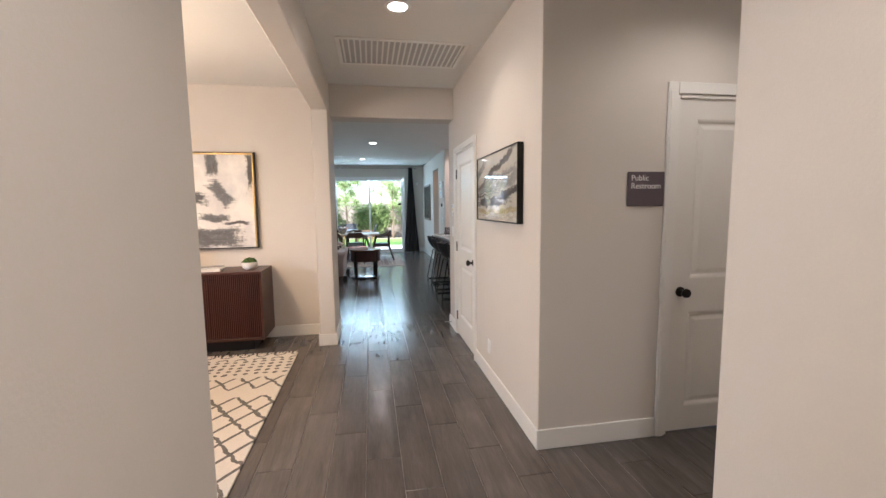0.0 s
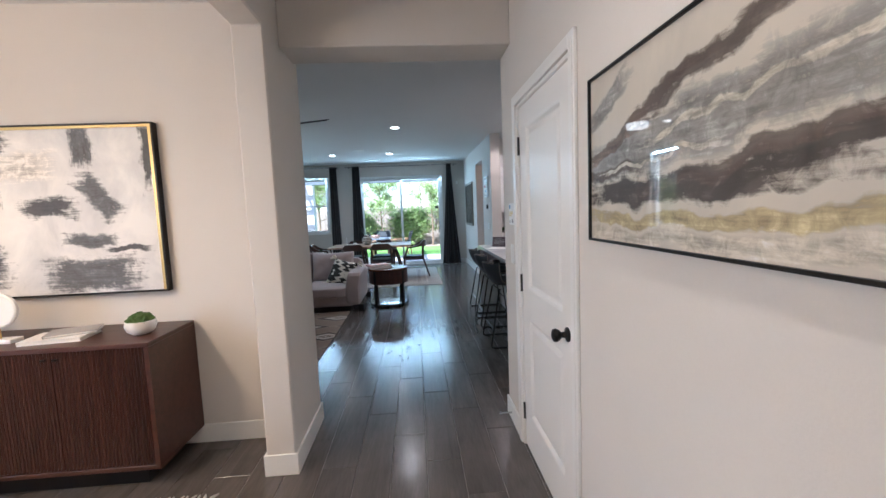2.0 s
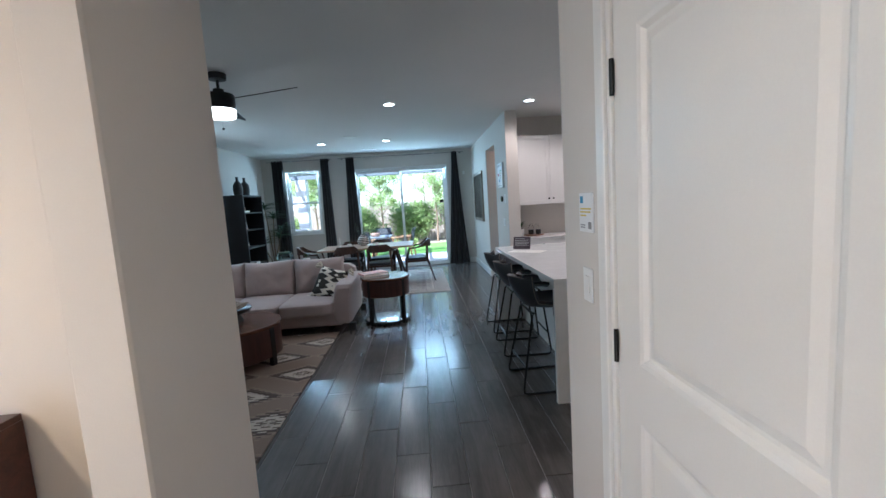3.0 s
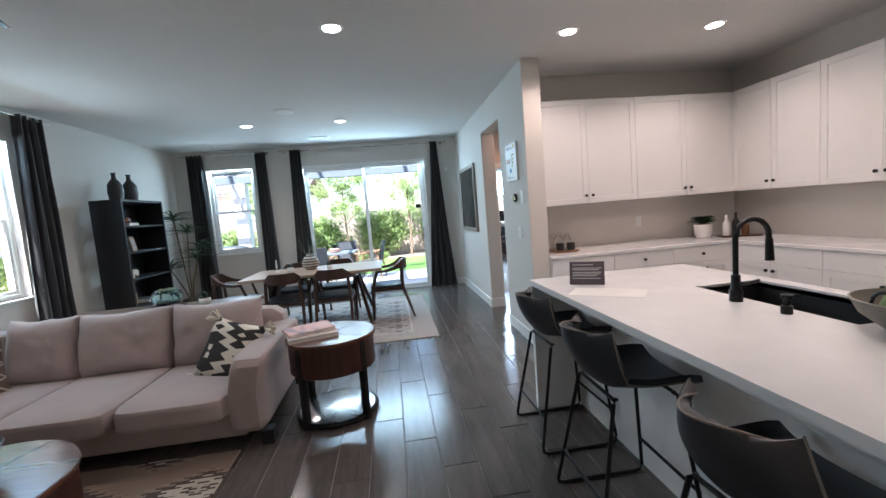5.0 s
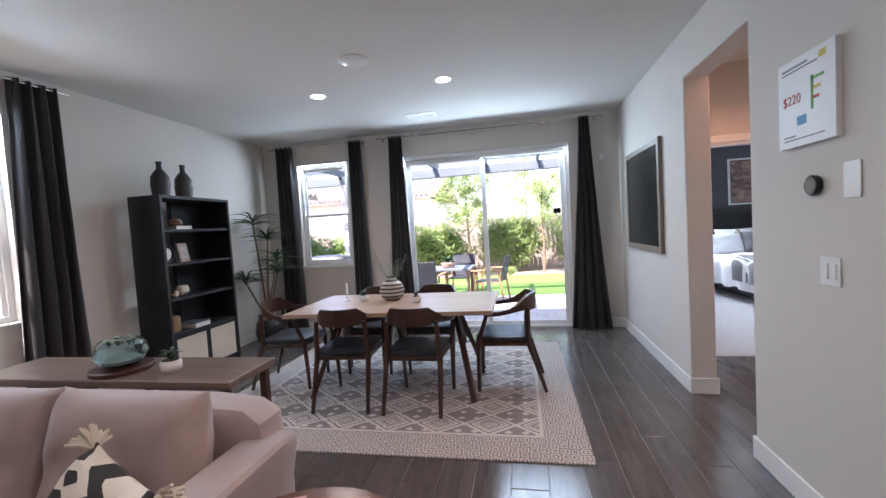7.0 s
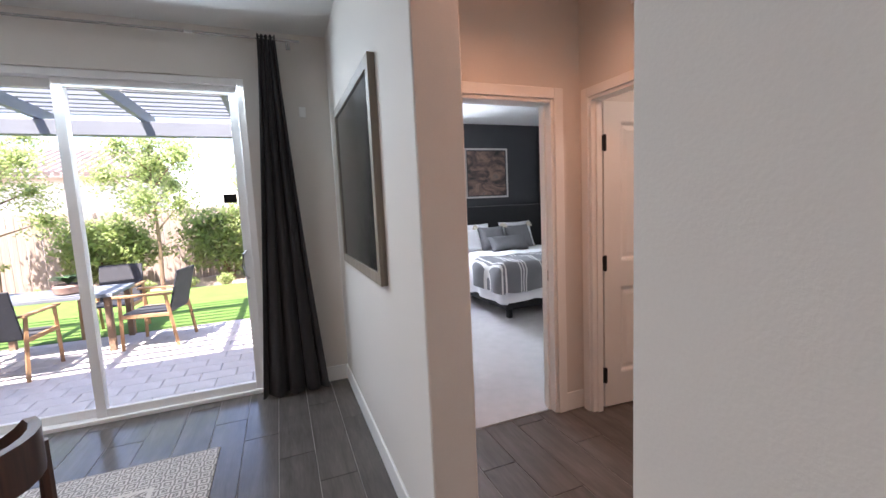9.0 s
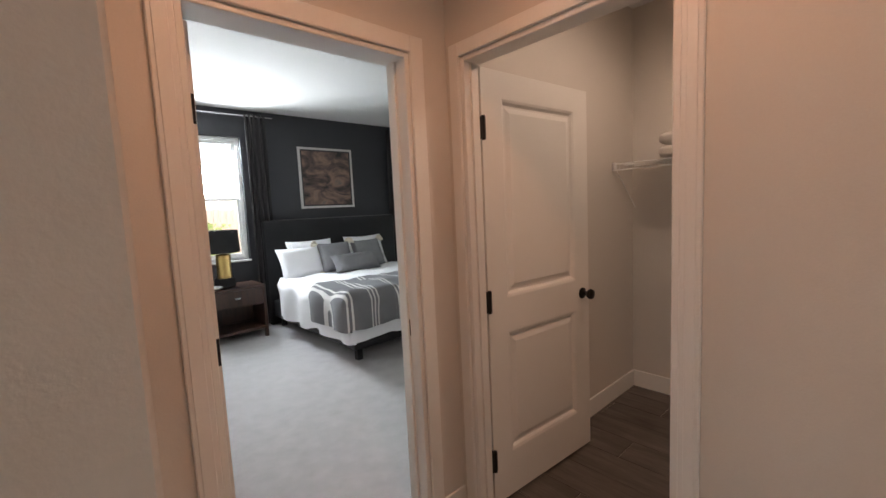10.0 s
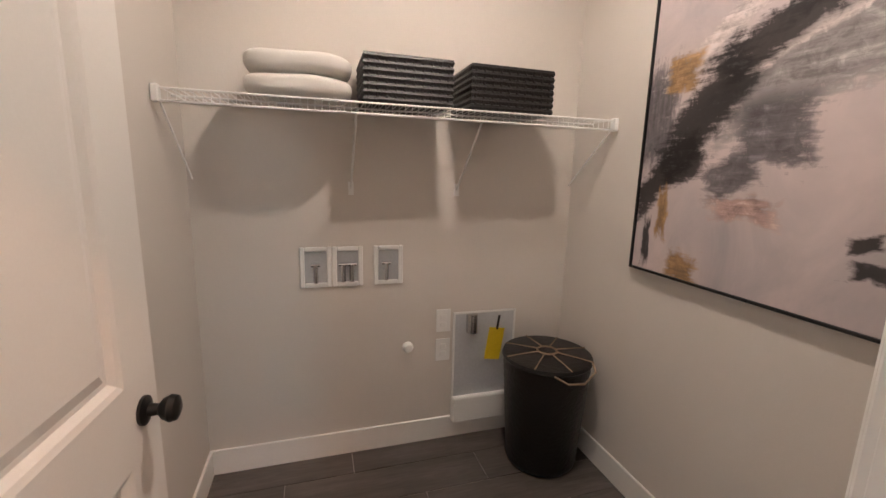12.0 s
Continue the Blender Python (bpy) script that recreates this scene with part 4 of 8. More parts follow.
def art_material(name, stops, sx, sz, scale, warp, gloss, tilt=0.0, extra=None):
    """Brushed abstract paint: stretched, warped noise through a set of colours."""
    m, n, b = blank(name, 0.5)
    tc = n.add("ShaderNodeTexCoord")
    mp = n.add("ShaderNodeMapping", Scale=(sx, 1, sz), Rotation=(0, radians(tilt), 0), Location=(3.1, 0, 1.7))
    n.put(mp.inputs["Vector"], tc.outputs["Object"])
    a = n.noise(mp.outputs[0], scale, 3, 0.5, warp)
    c = n.noise(mp.outputs[0], scale * 5, 5, 0.7, 0.3)
    f = n.op("ADD", n.op("MULTIPLY", a, 0.86), n.op("MULTIPLY", c, 0.14))
    if extra:
        sep = n.add("ShaderNodeSeparateXYZ", Vector=tc.outputs["Object"])
        f = n.op("ADD", f, n.op("MULTIPLY", n.op("SUBTRACT", sep.outputs[extra[0]], extra[1]), extra[2]))
    n.put(b.inputs["Base Color"], n.ramp(f, stops))
    n.put(b.inputs["Normal"], n.bump(c, 0.25, 0.001))
    b.inputs["Roughness"].default_value = 0.6
    if gloss:
        b.inputs["Coat Weight"].default_value, b.inputs["Coat Roughness"].default_value = 1.0, 0.02
    return m


def framed_picture(name, label, m, w, h, depth, edge, frame_mat, canvas_mat, mat_edge=0.0, mat_mat=None):
    """A picture on a wall; local x across, z up, the wall at y = 0 and the front at -depth."""
    p = thing(name, label, "picture", m)
    bm = bmn()
    for q in ((0, edge, 0, h), (w - edge, w, 0, h), (edge, w - edge, 0, edge), (edge, w - edge, h - edge, h)):
        box(bm, q[0], q[1], -depth, -0.001, q[2], q[3], 0.001)
    part("frame", bm, frame_mat, p)
    i = edge
    if mat_edge:
        bm = bmn()
        j = edge + mat_edge
        for q in ((i, j, i, h - i), (w - j, w - i, i, h - i), (j, w - j, i, j), (j, w - j, h - j, h - i)):
            box(bm, q[0], q[1], -depth + 0.006, -0.002, q[2], q[3])
        part("mount", bm, mat_mat, p)
        i = j
    boxpart("canvas", canvas_mat, p, i, w - i, -depth + 0.009, -0.003, i, h - i, 0)
    return p


def brushed(name, base, shade, colours, strokes, gloss=False):
    """Painted canvas: ragged brush strokes (colour, x, z, half length, half width, turn) over a mottled ground."""
    m, n, b = blank(name, 0.6)
    tc = n.add("ShaderNodeTexCoord")
    sep = n.add("ShaderNodeSeparateXYZ", Vector=tc.outputs["Object"])
    soft = n.op("SUBTRACT", n.noise(n.coords(), 3.5, 3), 0.5)
    soft2 = n.op("SUBTRACT", n.noise(n.coords(1.3, 1, 0.8), 4.3, 3), 0.5)
    u = n.op("ADD", sep.outputs[0], n.op("MULTIPLY", soft, 0.11))
    v = n.op("ADD", sep.outputs[2], n.op("MULTIPLY", soft2, 0.11))
    flat, tall = n.noise(n.coords(3, 1, 26), 1.6, 6, 0.65), n.noise(n.coords(26, 1, 3), 1.6, 6, 0.65)
    scumble = n.op("SUBTRACT", n.noise(n.coords(), 24, 6, 0.7, 0.8), 0.5)
    col = n.mix(n.op("MULTIPLY", n.op("SUBTRACT", n.noise(n.coords(1.5, 1, 1), 2.6, 5, 0.6, 0.6), 0.36), 2.6), base, shade)
    for key, cx, cz, hx, hz, turn in strokes:
        ca, sa = math.cos(radians(turn)), math.sin(radians(turn))
        x, z = n.op("SUBTRACT", u, cx), n.op("SUBTRACT", v, cz)
        du = n.op("ADD", n.op("MULTIPLY", x, ca), n.op("MULTIPLY", z, sa))
        dv = n.op("SUBTRACT", n.op("MULTIPLY", z, ca), n.op("MULTIPLY", x, sa))
        far = n.op("MAXIMUM", n.op("DIVIDE", n.op("ABSOLUTE", du), hx), n.op("DIVIDE", n.op("ABSOLUTE", dv), hz))
        rag = n.op("MULTIPLY", n.op("SUBTRACT", flat if hx > hz else tall, 0.46), 3.2)
        mask = n.op("ADD", n.op("MULTIPLY", n.op("SUBTRACT", 1.24, far), 1.9), n.op("ADD", rag, n.op("MULTIPLY", scumble, 2.6)))
        clamp = n.add("ShaderNodeClamp", Value=mask, Max=0.93)
        body = n.ramp(n.op("ADD", n.op("MULTIPLY", flat if hx > hz else tall, 0.6), n.op("MULTIPLY", scumble, 0.5)), ((0.2, [q * 0.45 for q in colours[key]]), (0.36, colours[key]), (0.5, [min(0.8, q * 1.8 + 0.05) for q in colours[key]])))
        col = n.mix(clamp.outputs[0], col, body)
    n.put(b.inputs["Base Color"], col)
    n.put(b.inputs["Normal"], n.bump(flat, 0.2, 0.001))
    if gloss:
        b.inputs["Coat Weight"].default_value, b.inputs["Coat Roughness"].default_value = 1.0, 0.02
    return m


INK = brushed("ink_canvas", (0.77, 0.75, 0.72), (0.50, 0.50, 0.51), {"k": (0.035, 0.038, 0.045), "g": (0.09, 0.095, 0.105), "w": (0.80, 0.76, 0.70)}, (
    ("g", 0.22, 0.72, 0.24, 0.28, 0), ("k", 0.10, 0.40, 0.09, 0.36, 0), ("k", 0.20, 0.62, 0.10, 0.10, 30), ("k", 0.55, 0.96, 0.12, 0.07, 0), ("g", 1.13, 0.92, 0.05, 0.11, 0),
    ("k", 0.54, 0.70, 0.08, 0.10, 0), ("g", 0.42, 0.60, 0.14, 0.05, 42), ("k", 0.90, 0.545, 0.13, 0.05, -4), ("g", 1.20, 0.60, 0.13, 0.06, -50),
    ("k", 0.25, 0.38, 0.15, 0.04, -25), ("k", 0.48, 0.27, 0.11, 0.045, 0), ("k", 0.30, 0.15, 0.27, 0.06, 0), ("g", 1.13, 0.34, 0.13, 0.035, 0),
    ("k", 1.35, 0.28, 0.11, 0.016, 6), ("g", 1.12, 0.12, 0.22, 0.09, 0), ("k", 1.51, 0.85, 0.035, 0.17, 0), ("w", 0.72, 0.80, 0.20, 0.07, 0)))
DUNE = brushed("dune_print", (0.60, 0.55, 0.46), (0.47, 0.44, 0.38), {"c": (0.62, 0.57, 0.47), "b": (0.10, 0.075, 0.06), "k": (0.035, 0.026, 0.022), "s": (0.28, 0.275, 0.255), "o": (0.46, 0.38, 0.20), "r": (0.17, 0.12, 0.09)}, (
    ("s", 0.45, 0.27, 0.50, 0.055, 6), ("s", 0.10, 0.40, 0.12, 0.025, 22), ("o", 0.50, 0.08, 0.48, 0.016, 0), ("k", 0.40, 0.155, 0.38, 0.030, 1), ("k", 0.85, 0.20, 0.20, 0.022, 8),
    ("b", 0.14, 0.205, 0.14, 0.014, 4), ("b", 0.62, 0.195, 0.26, 0.016, 7), ("r", 0.30, 0.335, 0.26, 0.014, 17), ("b", 0.64, 0.42, 0.30, 0.022, 15), ("r", 0.12, 0.275, 0.12, 0.010, 10),
    ("c", 0.60, 0.30, 0.24, 0.007, 8), ("c", 0.34, 0.222, 0.18, 0.005, 4), ("c", 0.5, 0.035, 0.55, 0.02, 0)), True)
STORM = brushed("storm_canvas", (0.60, 0.51, 0.50), (0.38, 0.35, 0.36), {"k": (0.012, 0.010, 0.011), "g": (0.13, 0.12, 0.13), "l": (0.33, 0.31, 0.31), "o": (0.36, 0.21, 0.08), "w": (0.72, 0.64, 0.62), "p": (0.50, 0.34, 0.30)}, (
    ("g", 0.07, 0.60, 0.08, 0.17, 0), ("l", 0.62, 0.70, 0.36, 0.09, 22), ("w", 0.62, 0.80, 0.34, 0.018, 22), ("w", 0.32, 0.86, 0.20, 0.03, 30), ("o", 0.17, 0.76, 0.06, 0.055, 0),
    ("k", 0.09, 0.36, 0.15, 0.05, 45), ("k", 0.19, 0.43, 0.08, 0.07, 20), ("k", 0.29, 0.62, 0.19, 0.075, 50), ("k", 0.50, 0.82, 0.21, 0.06, 27), ("k", 0.76, 0.92, 0.24, 0.045, 10),
    ("g", 0.50, 0.52, 0.10, 0.09, 0), ("g", 0.39, 0.38, 0.07, 0.05, 20), ("p", 0.45, 0.28, 0.09, 0.03, 0), ("o", 0.14, 0.25, 0.02, 0.09, 0), ("k", 0.07, 0.13, 0.016, 0.08, 0), ("o", 0.25, 0.06, 0.06, 0.05, 0), ("k", 0.77, 0.23, 0.035, 0.022, 15), ("k", 0.8, 0.15, 0.045, 0.022, -10)))
EARTH = ((0.36, (0.03, 0.025, 0.025)), (0.5, (0.14, 0.09, 0.075)), (0.62, (0.28, 0.17, 0.13)), (0.7, (0.16, 0.13, 0.12)))
GILT = plain("thin_gilt_edge", (0.45, 0.33, 0.14), 0.35, metal=0.9)
TAUPE = wood("taupe_frame_wood", (0.16, 0.13, 0.10), (0.30, 0.25, 0.20), 0.5, along="z")
framed_picture("framed_print", "glazed abstract landscape print in a black frame", pose(XR, 4.05, 1.347, 0, 0, -90), 1.0, 0.513, 0.042, 0.008, BLACK,
               DUNE)
pic = framed_picture("abstract_painting", "large black and white abstract canvas in a black and gilt frame", pose(-2.57, 5.43, 1.033), 1.555, 1.04, 0.05, 0.012, BLACK,
                     INK)
boxpart("gilt_edge", GILT, pic, 0.012, 1.543, -0.049, -0.042, 1.012, 1.028, 0, "thin gilt inner edge")
boxpart("gilt_edge", GILT, pic, 1.527, 1.543, -0.049, -0.042, 0.012, 1.012, 0)
framed_picture("dark_board", "dark glossy framed board with a taupe wooden frame", pose(1.925, 13.52, 1.065, 0, 0, -90), 1.15, 1.04, 0.035, 0.055, TAUPE,
               plain("dark_glossy_board", (0.035, 0.036, 0.034), 0.15, var=0.2, bump=0))
framed_picture("abstract_canvas", "abstract grey and pink canvas in a thin black frame", pose(4.66, 10.90, 1.05, 0, 0, 180), 1.02, 1.22, 0.035, 0.01, BLACK,
               STORM)
framed_picture("bedroom_picture", "dark earthy abstract picture in a pale frame", pose(4.49, 17.0, 1.52), 0.83, 0.85, 0.03, 0.03, plain("silver_frame", (0.55, 0.54, 0.52), 0.4),
               art_material("earth_print", EARTH, 1.5, 2.5, 2.0, 1.6, False), 0.02, plain("dark_mount", (0.05, 0.045, 0.045), 0.8))
framed_picture("brush_painting", "white canvas with broad black brush strokes", pose(-3.06, 8.30, 1.16, 0, 0, 90), 0.87, 0.86, 0.03, 0.006, PLASTIC,
               art_material("brush_canvas", ((0.40, (0.03, 0.03, 0.03)), (0.46, (0.1, 0.1, 0.1)), (0.49, (0.75, 0.73, 0.70)), (0.62, (0.78, 0.76, 0.72)), (0.66, (0.05, 0.05, 0.05))), 1, 0.6, 2.6, 0.4, False, 20))

# ---- wall plates, signs and vents ----


def lettering(text, size, material, parent, m, align="LEFT"):
    cu = bpy.data.curves.new("lettering", "FONT")
    cu.body, cu.size, cu.extrude, cu.align_x = text, size, 0.0006, align
    cu.materials.append(material)
    ob = new("lettering", cu)
    ob.parent = parent
    ob.matrix_local = m @ pose(0, 0, 0, 90)
    return ob


PLUM = plain("plum_grey_sign", (0.11, 0.085, 0.10), 0.45, var=0.05, bump=0.02)
PRINTWHITE = plain("white_print", (0.8, 0.8, 0.8), 0.5, var=0.02, bump=0)
GREYBAR = plain("grey_print", (0.25, 0.25, 0.26), 0.6, bump=0)
YELLOW = plain("yellow_print", (0.65, 0.50, 0.10), 0.6, bump=0)
BLUE = plain("blue_print", (0.05, 0.28, 0.50), 0.6, bump=0)
s = thing("restroom_sign", "plum-grey wall sign with white lettering", "sign", pose(1.70, 2.78, 1.453))
boxpart("plate", PLUM, s, 0, 0.236, -0.012, -0.001, 0, 0.20, 0.002)
lettering("Public", 0.048, PRINTWHITE, s, pose(0.018, -0.0125, 0.148))
lettering("Restroom", 0.048, PRINTWHITE, s, pose(0.018, -0.0125, 0.102))


def wall_plate(name, label, m, w, h, rockers=1, category="switch"):
    p = thing(name, label, category, m)
    boxpart("plate", PLASTIC, p, -w / 2, w / 2, -0.007, -0.001, -h / 2, h / 2, 0.002)
    for k in range(rockers):
        x = (k - (rockers - 1) / 2) * 0.046
        if category == "outlet":
            for z in (0.02, -0.02):
                boxpart("socket", PLASTIC, p, x - 0.016, x + 0.016, -0.010, -0.0065, z - 0.014, z + 0.014, 0.002)
        else:
            boxpart("rocker", PLASTIC, p, x - 0.016, x + 0.016, -0.011, -0.0065, -0.033, 0.033, 0.002)
    return p


EASTWALL = (0, 0, -90)
wall_plate("light_switch", "white rocker light switch on the hall wall", pose(XR, 5.30, 1.17, *EASTWALL), 0.075, 0.12)
wall_plate("outlet", "white wall outlet above the baseboard", pose(XR, 3.80, 0.29, *EASTWALL), 0.072, 0.115, 1, "outlet")
wall_plate("light_switch", "white double rocker switch on the dining wall", pose(1.925, 10.36, 1.133, *EASTWALL), 0.115, 0.12, 2)
wall_plate("alarm_panel", "white plastic control panel on the dining wall", pose(1.925, 10.24, 1.50, *EASTWALL), 0.085, 0.14, 0, "panel")
wall_plate("outlet", "white outlet on the kitchen backsplash", pose(3.42, 10.64, 1.12), 0.072, 0.115, 1, "outlet")
wall_plate("outlet", "white outlet plate beside the dryer vent", pose(5.185, 11.60, 0.672, 0, 0, -90), 0.078, 0.122, 1, "outlet")
wall_plate("outlet", "white outlet plate beside the dryer vent", pose(5.185, 11.60, 0.512, 0, 0, -90), 0.078, 0.122, 1, "outlet")
wall_plate("door_chime", "white plastic door chime above the laundry door", pose(3.33, 12.20, 2.52, *EASTWALL), 0.2, 0.14, 0, "chime")
wall_plate("motion_sensor", "small white alarm sensor on the dining wall", pose(1.72, 14.0, 2.2), 0.05, 0.08, 0, "sensor")
t = thing("thermostat", "round dark glass thermostat on the dining wall", "thermostat", pose(1.925, 10.44, 1.495, *EASTWALL))
bm = bmn()
lathe(bm, ((0.042, 0.001), (0.044, 0.006), (0.044, 0.022), (0.038, 0.027)), sides=32)
bmesh.ops.rotate(bm, verts=bm.verts, cent=(0, 0, 0), matrix=Matrix.Rotation(radians(90), 3, "X"))
part("dial", bm, plain("black_glass", (0.01, 0.012, 0.012), 0.08, bump=0), t)


def notice(name, label, m, w, h, bars, thick=0.006):
    p = thing(name, label, "notice", m)
    boxpart("sheet", PRINTWHITE, p, 0, w, -thick, -0.001, 0, h, 0.0008)
    for x0, x1, z0, z1, mt in bars:
        boxpart("print", mt, p, x0, x1, -thick - 0.0012, -thick + 0.0002, z0, z1, 0)
    return p


notice("wall_notice", "small white printed notice with blue and yellow bars", pose(XR, 5.36, 1.355, 0, 0, -90), 0.115, 0.135,
       [(0.012, 0.036, 0.100, 0.124, BLUE), (0.012, 0.10, 0.078, 0.083, YELLOW), (0.012, 0.095, 0.067, 0.072, YELLOW), (0.012, 0.06, 0.055, 0.060, YELLOW), (0.012, 0.05, 0.014, 0.018, GREYBAR), (0.012, 0.05, 0.022, 0.026, GREYBAR), (0.078, 0.102, 0.012, 0.036, GREYBAR)])
RED = plain("red_print", (0.5, 0.07, 0.05), 0.6, bump=0)
GREEN = plain("green_print", (0.15, 0.4, 0.12), 0.6, bump=0)
nt = notice("energy_notice", "framed white energy notice with coloured bars in clear acrylic", pose(1.925, 10.645, 1.675, 0, 0, -90), 0.36, 0.385,
            [(0.03, 0.2, 0.345, 0.355, GREYBAR), (0.03, 0.26, 0.33, 0.337, GREYBAR), (0.27, 0.31, 0.335, 0.362, YELLOW), (0.22, 0.235, 0.14, 0.28, GREEN), (0.225, 0.30, 0.26, 0.272, GREEN), (0.225, 0.28, 0.22, 0.232, YELLOW), (0.225, 0.27, 0.18, 0.192, RED),
             (0.13, 0.19, 0.09, 0.13, BLUE), (0.04, 0.12, 0.045, 0.052, GREYBAR), (0.04, 0.3, 0.03, 0.036, GREYBAR)], 0.026)
lettering("$220", 0.060, RED, nt, pose(0.035, -0.027, 0.19))


def ceiling_vent(label, m, w, l, slats, groups=1, shade=0.06):
    v = thing("ceiling_vent", label, "vent", m)
    bm = bmn()
    e = 0.03
    for q in ((0, w, 0, e), (0, w, l - e, l), (0, e, e, l - e), (w - e, w, e, l - e)):
        box(bm, *q, -0.012, -0.001, 0.002)
    for g in range(1, groups):
        x = w * g / groups
        box(bm, x - e / 2, x + e / 2, e, l - e, -0.012, -0.001, 0.002)
    part("frame", bm, PLASTIC, v)
    # flat sheet whose grey paints in the shade seen between the slats
    boxpart("slot_shade", plain("painted_slot_shadow", (shade, shade, shade), 0.9), v, e, w - e, e, l - e, -0.004, -0.001, 0)
    for k in range(slats):
        y = e + (l - 2 * e) * (k + 0.5) / slats
        bm = bmn()
        box(bm, e, w - e, y - 0.007, y + 0.007, -0.0085, -0.0045)
        part("slat", bm, PLASTIC, v)
    return v


ceiling_vent("large white return-air grille in the hall ceiling", pose(-0.02, 4.57, H, 0, 0, -90), 0.60, 1.07, 22, 1, 0.5)
for vx, vy in ((-0.44, 13.28), (2.63, 8.61), (-2.15, 8.34)):
    ceiling_vent("white ceiling air vent", pose(vx - 0.17, vy - 0.1, H), 0.34, 0.20, 6, 2)
sp = thing("ceiling_speaker", "round white ceiling speaker", "speaker", pose(-0.57, 11.56, H))
bm = bmn()
lathe(bm, ((0.02, -0.010), (0.11, -0.009), (0.12, -0.006), (0.12, -0.001)), sides=32)
part("grille", bm, PLASTIC, sp)
ds = thing("door_stop", "small spring door stop on the baseboard", "door stop", pose(XR - 0.013, 5.40, 0.06))
bm = bmn()
tube(bm, [(0, 0, 0), (-0.07, 0, 0)], 0.006, 8)
tube(bm, [(-0.07, 0, 0), (-0.085, 0, 0)], 0.01, 8)
part("spring", bm, CHROME, ds)


def ceiling_fan():
    f = thing("ceiling_fan", "black three-blade ceiling fan with a lit drum lamp", "ceiling fan", pose(-1.15, 7.88, H))
    bm = bmn()
    lathe(bm, ((0.04, -0.06), (0.075, -0.055), (0.08, -0.005), (0.07, -0.001)), sides=28)
    part("canopy", bm, BLACK, f)
    bm = bmn()
    tube(bm, [(0, 0, -0.05), (0, 0, -0.16)], 0.013, 12)
    part("downrod", bm, BLACK, f)
    bm = bmn()
    lathe(bm, ((0.05, -0.325), (0.125, -0.32), (0.13, -0.30), (0.13, -0.20), (0.12, -0.185), (0.05, -0.18), (0.045, -0.14), (0.03, -0.135)), sides=32)
    part("motor_housing", bm, BLACK, f)
    bm = bmn()
    lathe(bm, ((0.08, -0.395), (0.12, -0.39), (0.128, -0.375), (0.128, -0.322), (0.11, -0.318)), sides=32)
    part("lamp_diffuser", bm, lamp_glow("fan_lamp", (1.0, 0.93, 0.82), 1.6), f, "frosted glowing drum lamp")
    for a in (-20, 100, 220):
        bm = bmn()
        rows = []
        for k in range(9):
            q = k / 8
            r = 0.10 + 0.70 * q
            half = 0.045 + 0.02 * q - (0.02 if k == 8 else 0)
            tw = 0.34
            rows.append([bm.verts.new((r, s * half, -0.24 + s * half * tw + d)) for s, d in ((-1, 0), (1, 0), (1, 0.007), (-1, 0.007))])
        for p, q in zip(rows, rows[1:]):
            for k in range(4):
                bm.faces.new((p[k], p[(k + 1) % 4], q[(k + 1) % 4], q[k]))
        bm.faces.new(rows[0][::-1])
        bm.faces.new(rows[-1])
        bmesh.ops.rotate(bm, verts=bm.verts, cent=(0, 0, 0), matrix=Matrix.Rotation(radians(a), 3, "Z"))
        part("blade", bm, BLACKWOOD, f)
    for x in (0.05, -0.06):
        bm = bmn()
        tube(bm, [(x, -0.10, -0.32), (x, -0.10, -0.50)], 0.0012, 5)
        part("pull_chain", bm, CHROME, f)
        bm = bmn()
        bmesh.ops.create_icosphere(bm, subdivisions=2, radius=0.011, matrix=Matrix.Translation((x, -0.10, -0.51)))
        part("chain_bead", bm, BLACK, f)


ceiling_fan()

# ---- rugs ----


def rug(name, label, x0, x1, y0, y1, material, thick=0.012, fringe=None):
    r = thing(name, label, "rug", pose(x0, y0, 0))
    bm = bmn()
    box(bm, 0, x1 - x0, 0, y1 - y0, 0.0005, thick, 0.003)
    part("rug_body", bm, material, r)
    if fringe:
        bm = bmn()
        rng = random.Random(5)
        n = int((x1 - x0) / 0.035)
        for k in range(n):
            x = (k + 0.5) * 0.035
            tube(bm, [(x, y1 - y0 - 0.01, 0.007), (x + rng.uniform(-0.01, 0.01), y1 - y0 + 0.035, 0.009), (x + rng.uniform(-0.02, 0.02), y1 - y0 + 0.07, 0.005)], [0.006, 0.009, 0.004], 5)
        f = part("fringe", bm, plain("fringe_wool", (0.62, 0.57, 0.50), 0.95), r, "knotted off-white fringe")
        f["kind"] = "stuff"
    return r


def weave(n, v, amount, scale):
    """A cell coordinate that wobbles a little, as hand-woven lines do."""
    return n.op("ADD", v, n.op("MULTIPLY", n.op("SUBTRACT", n.noise(n.coords(), scale, 3), 0.5), amount))


def cell(n, v, size):
    return n.op("SUBTRACT", n.op("FRACT", n.op("DIVIDE", v, size)), 0.5)


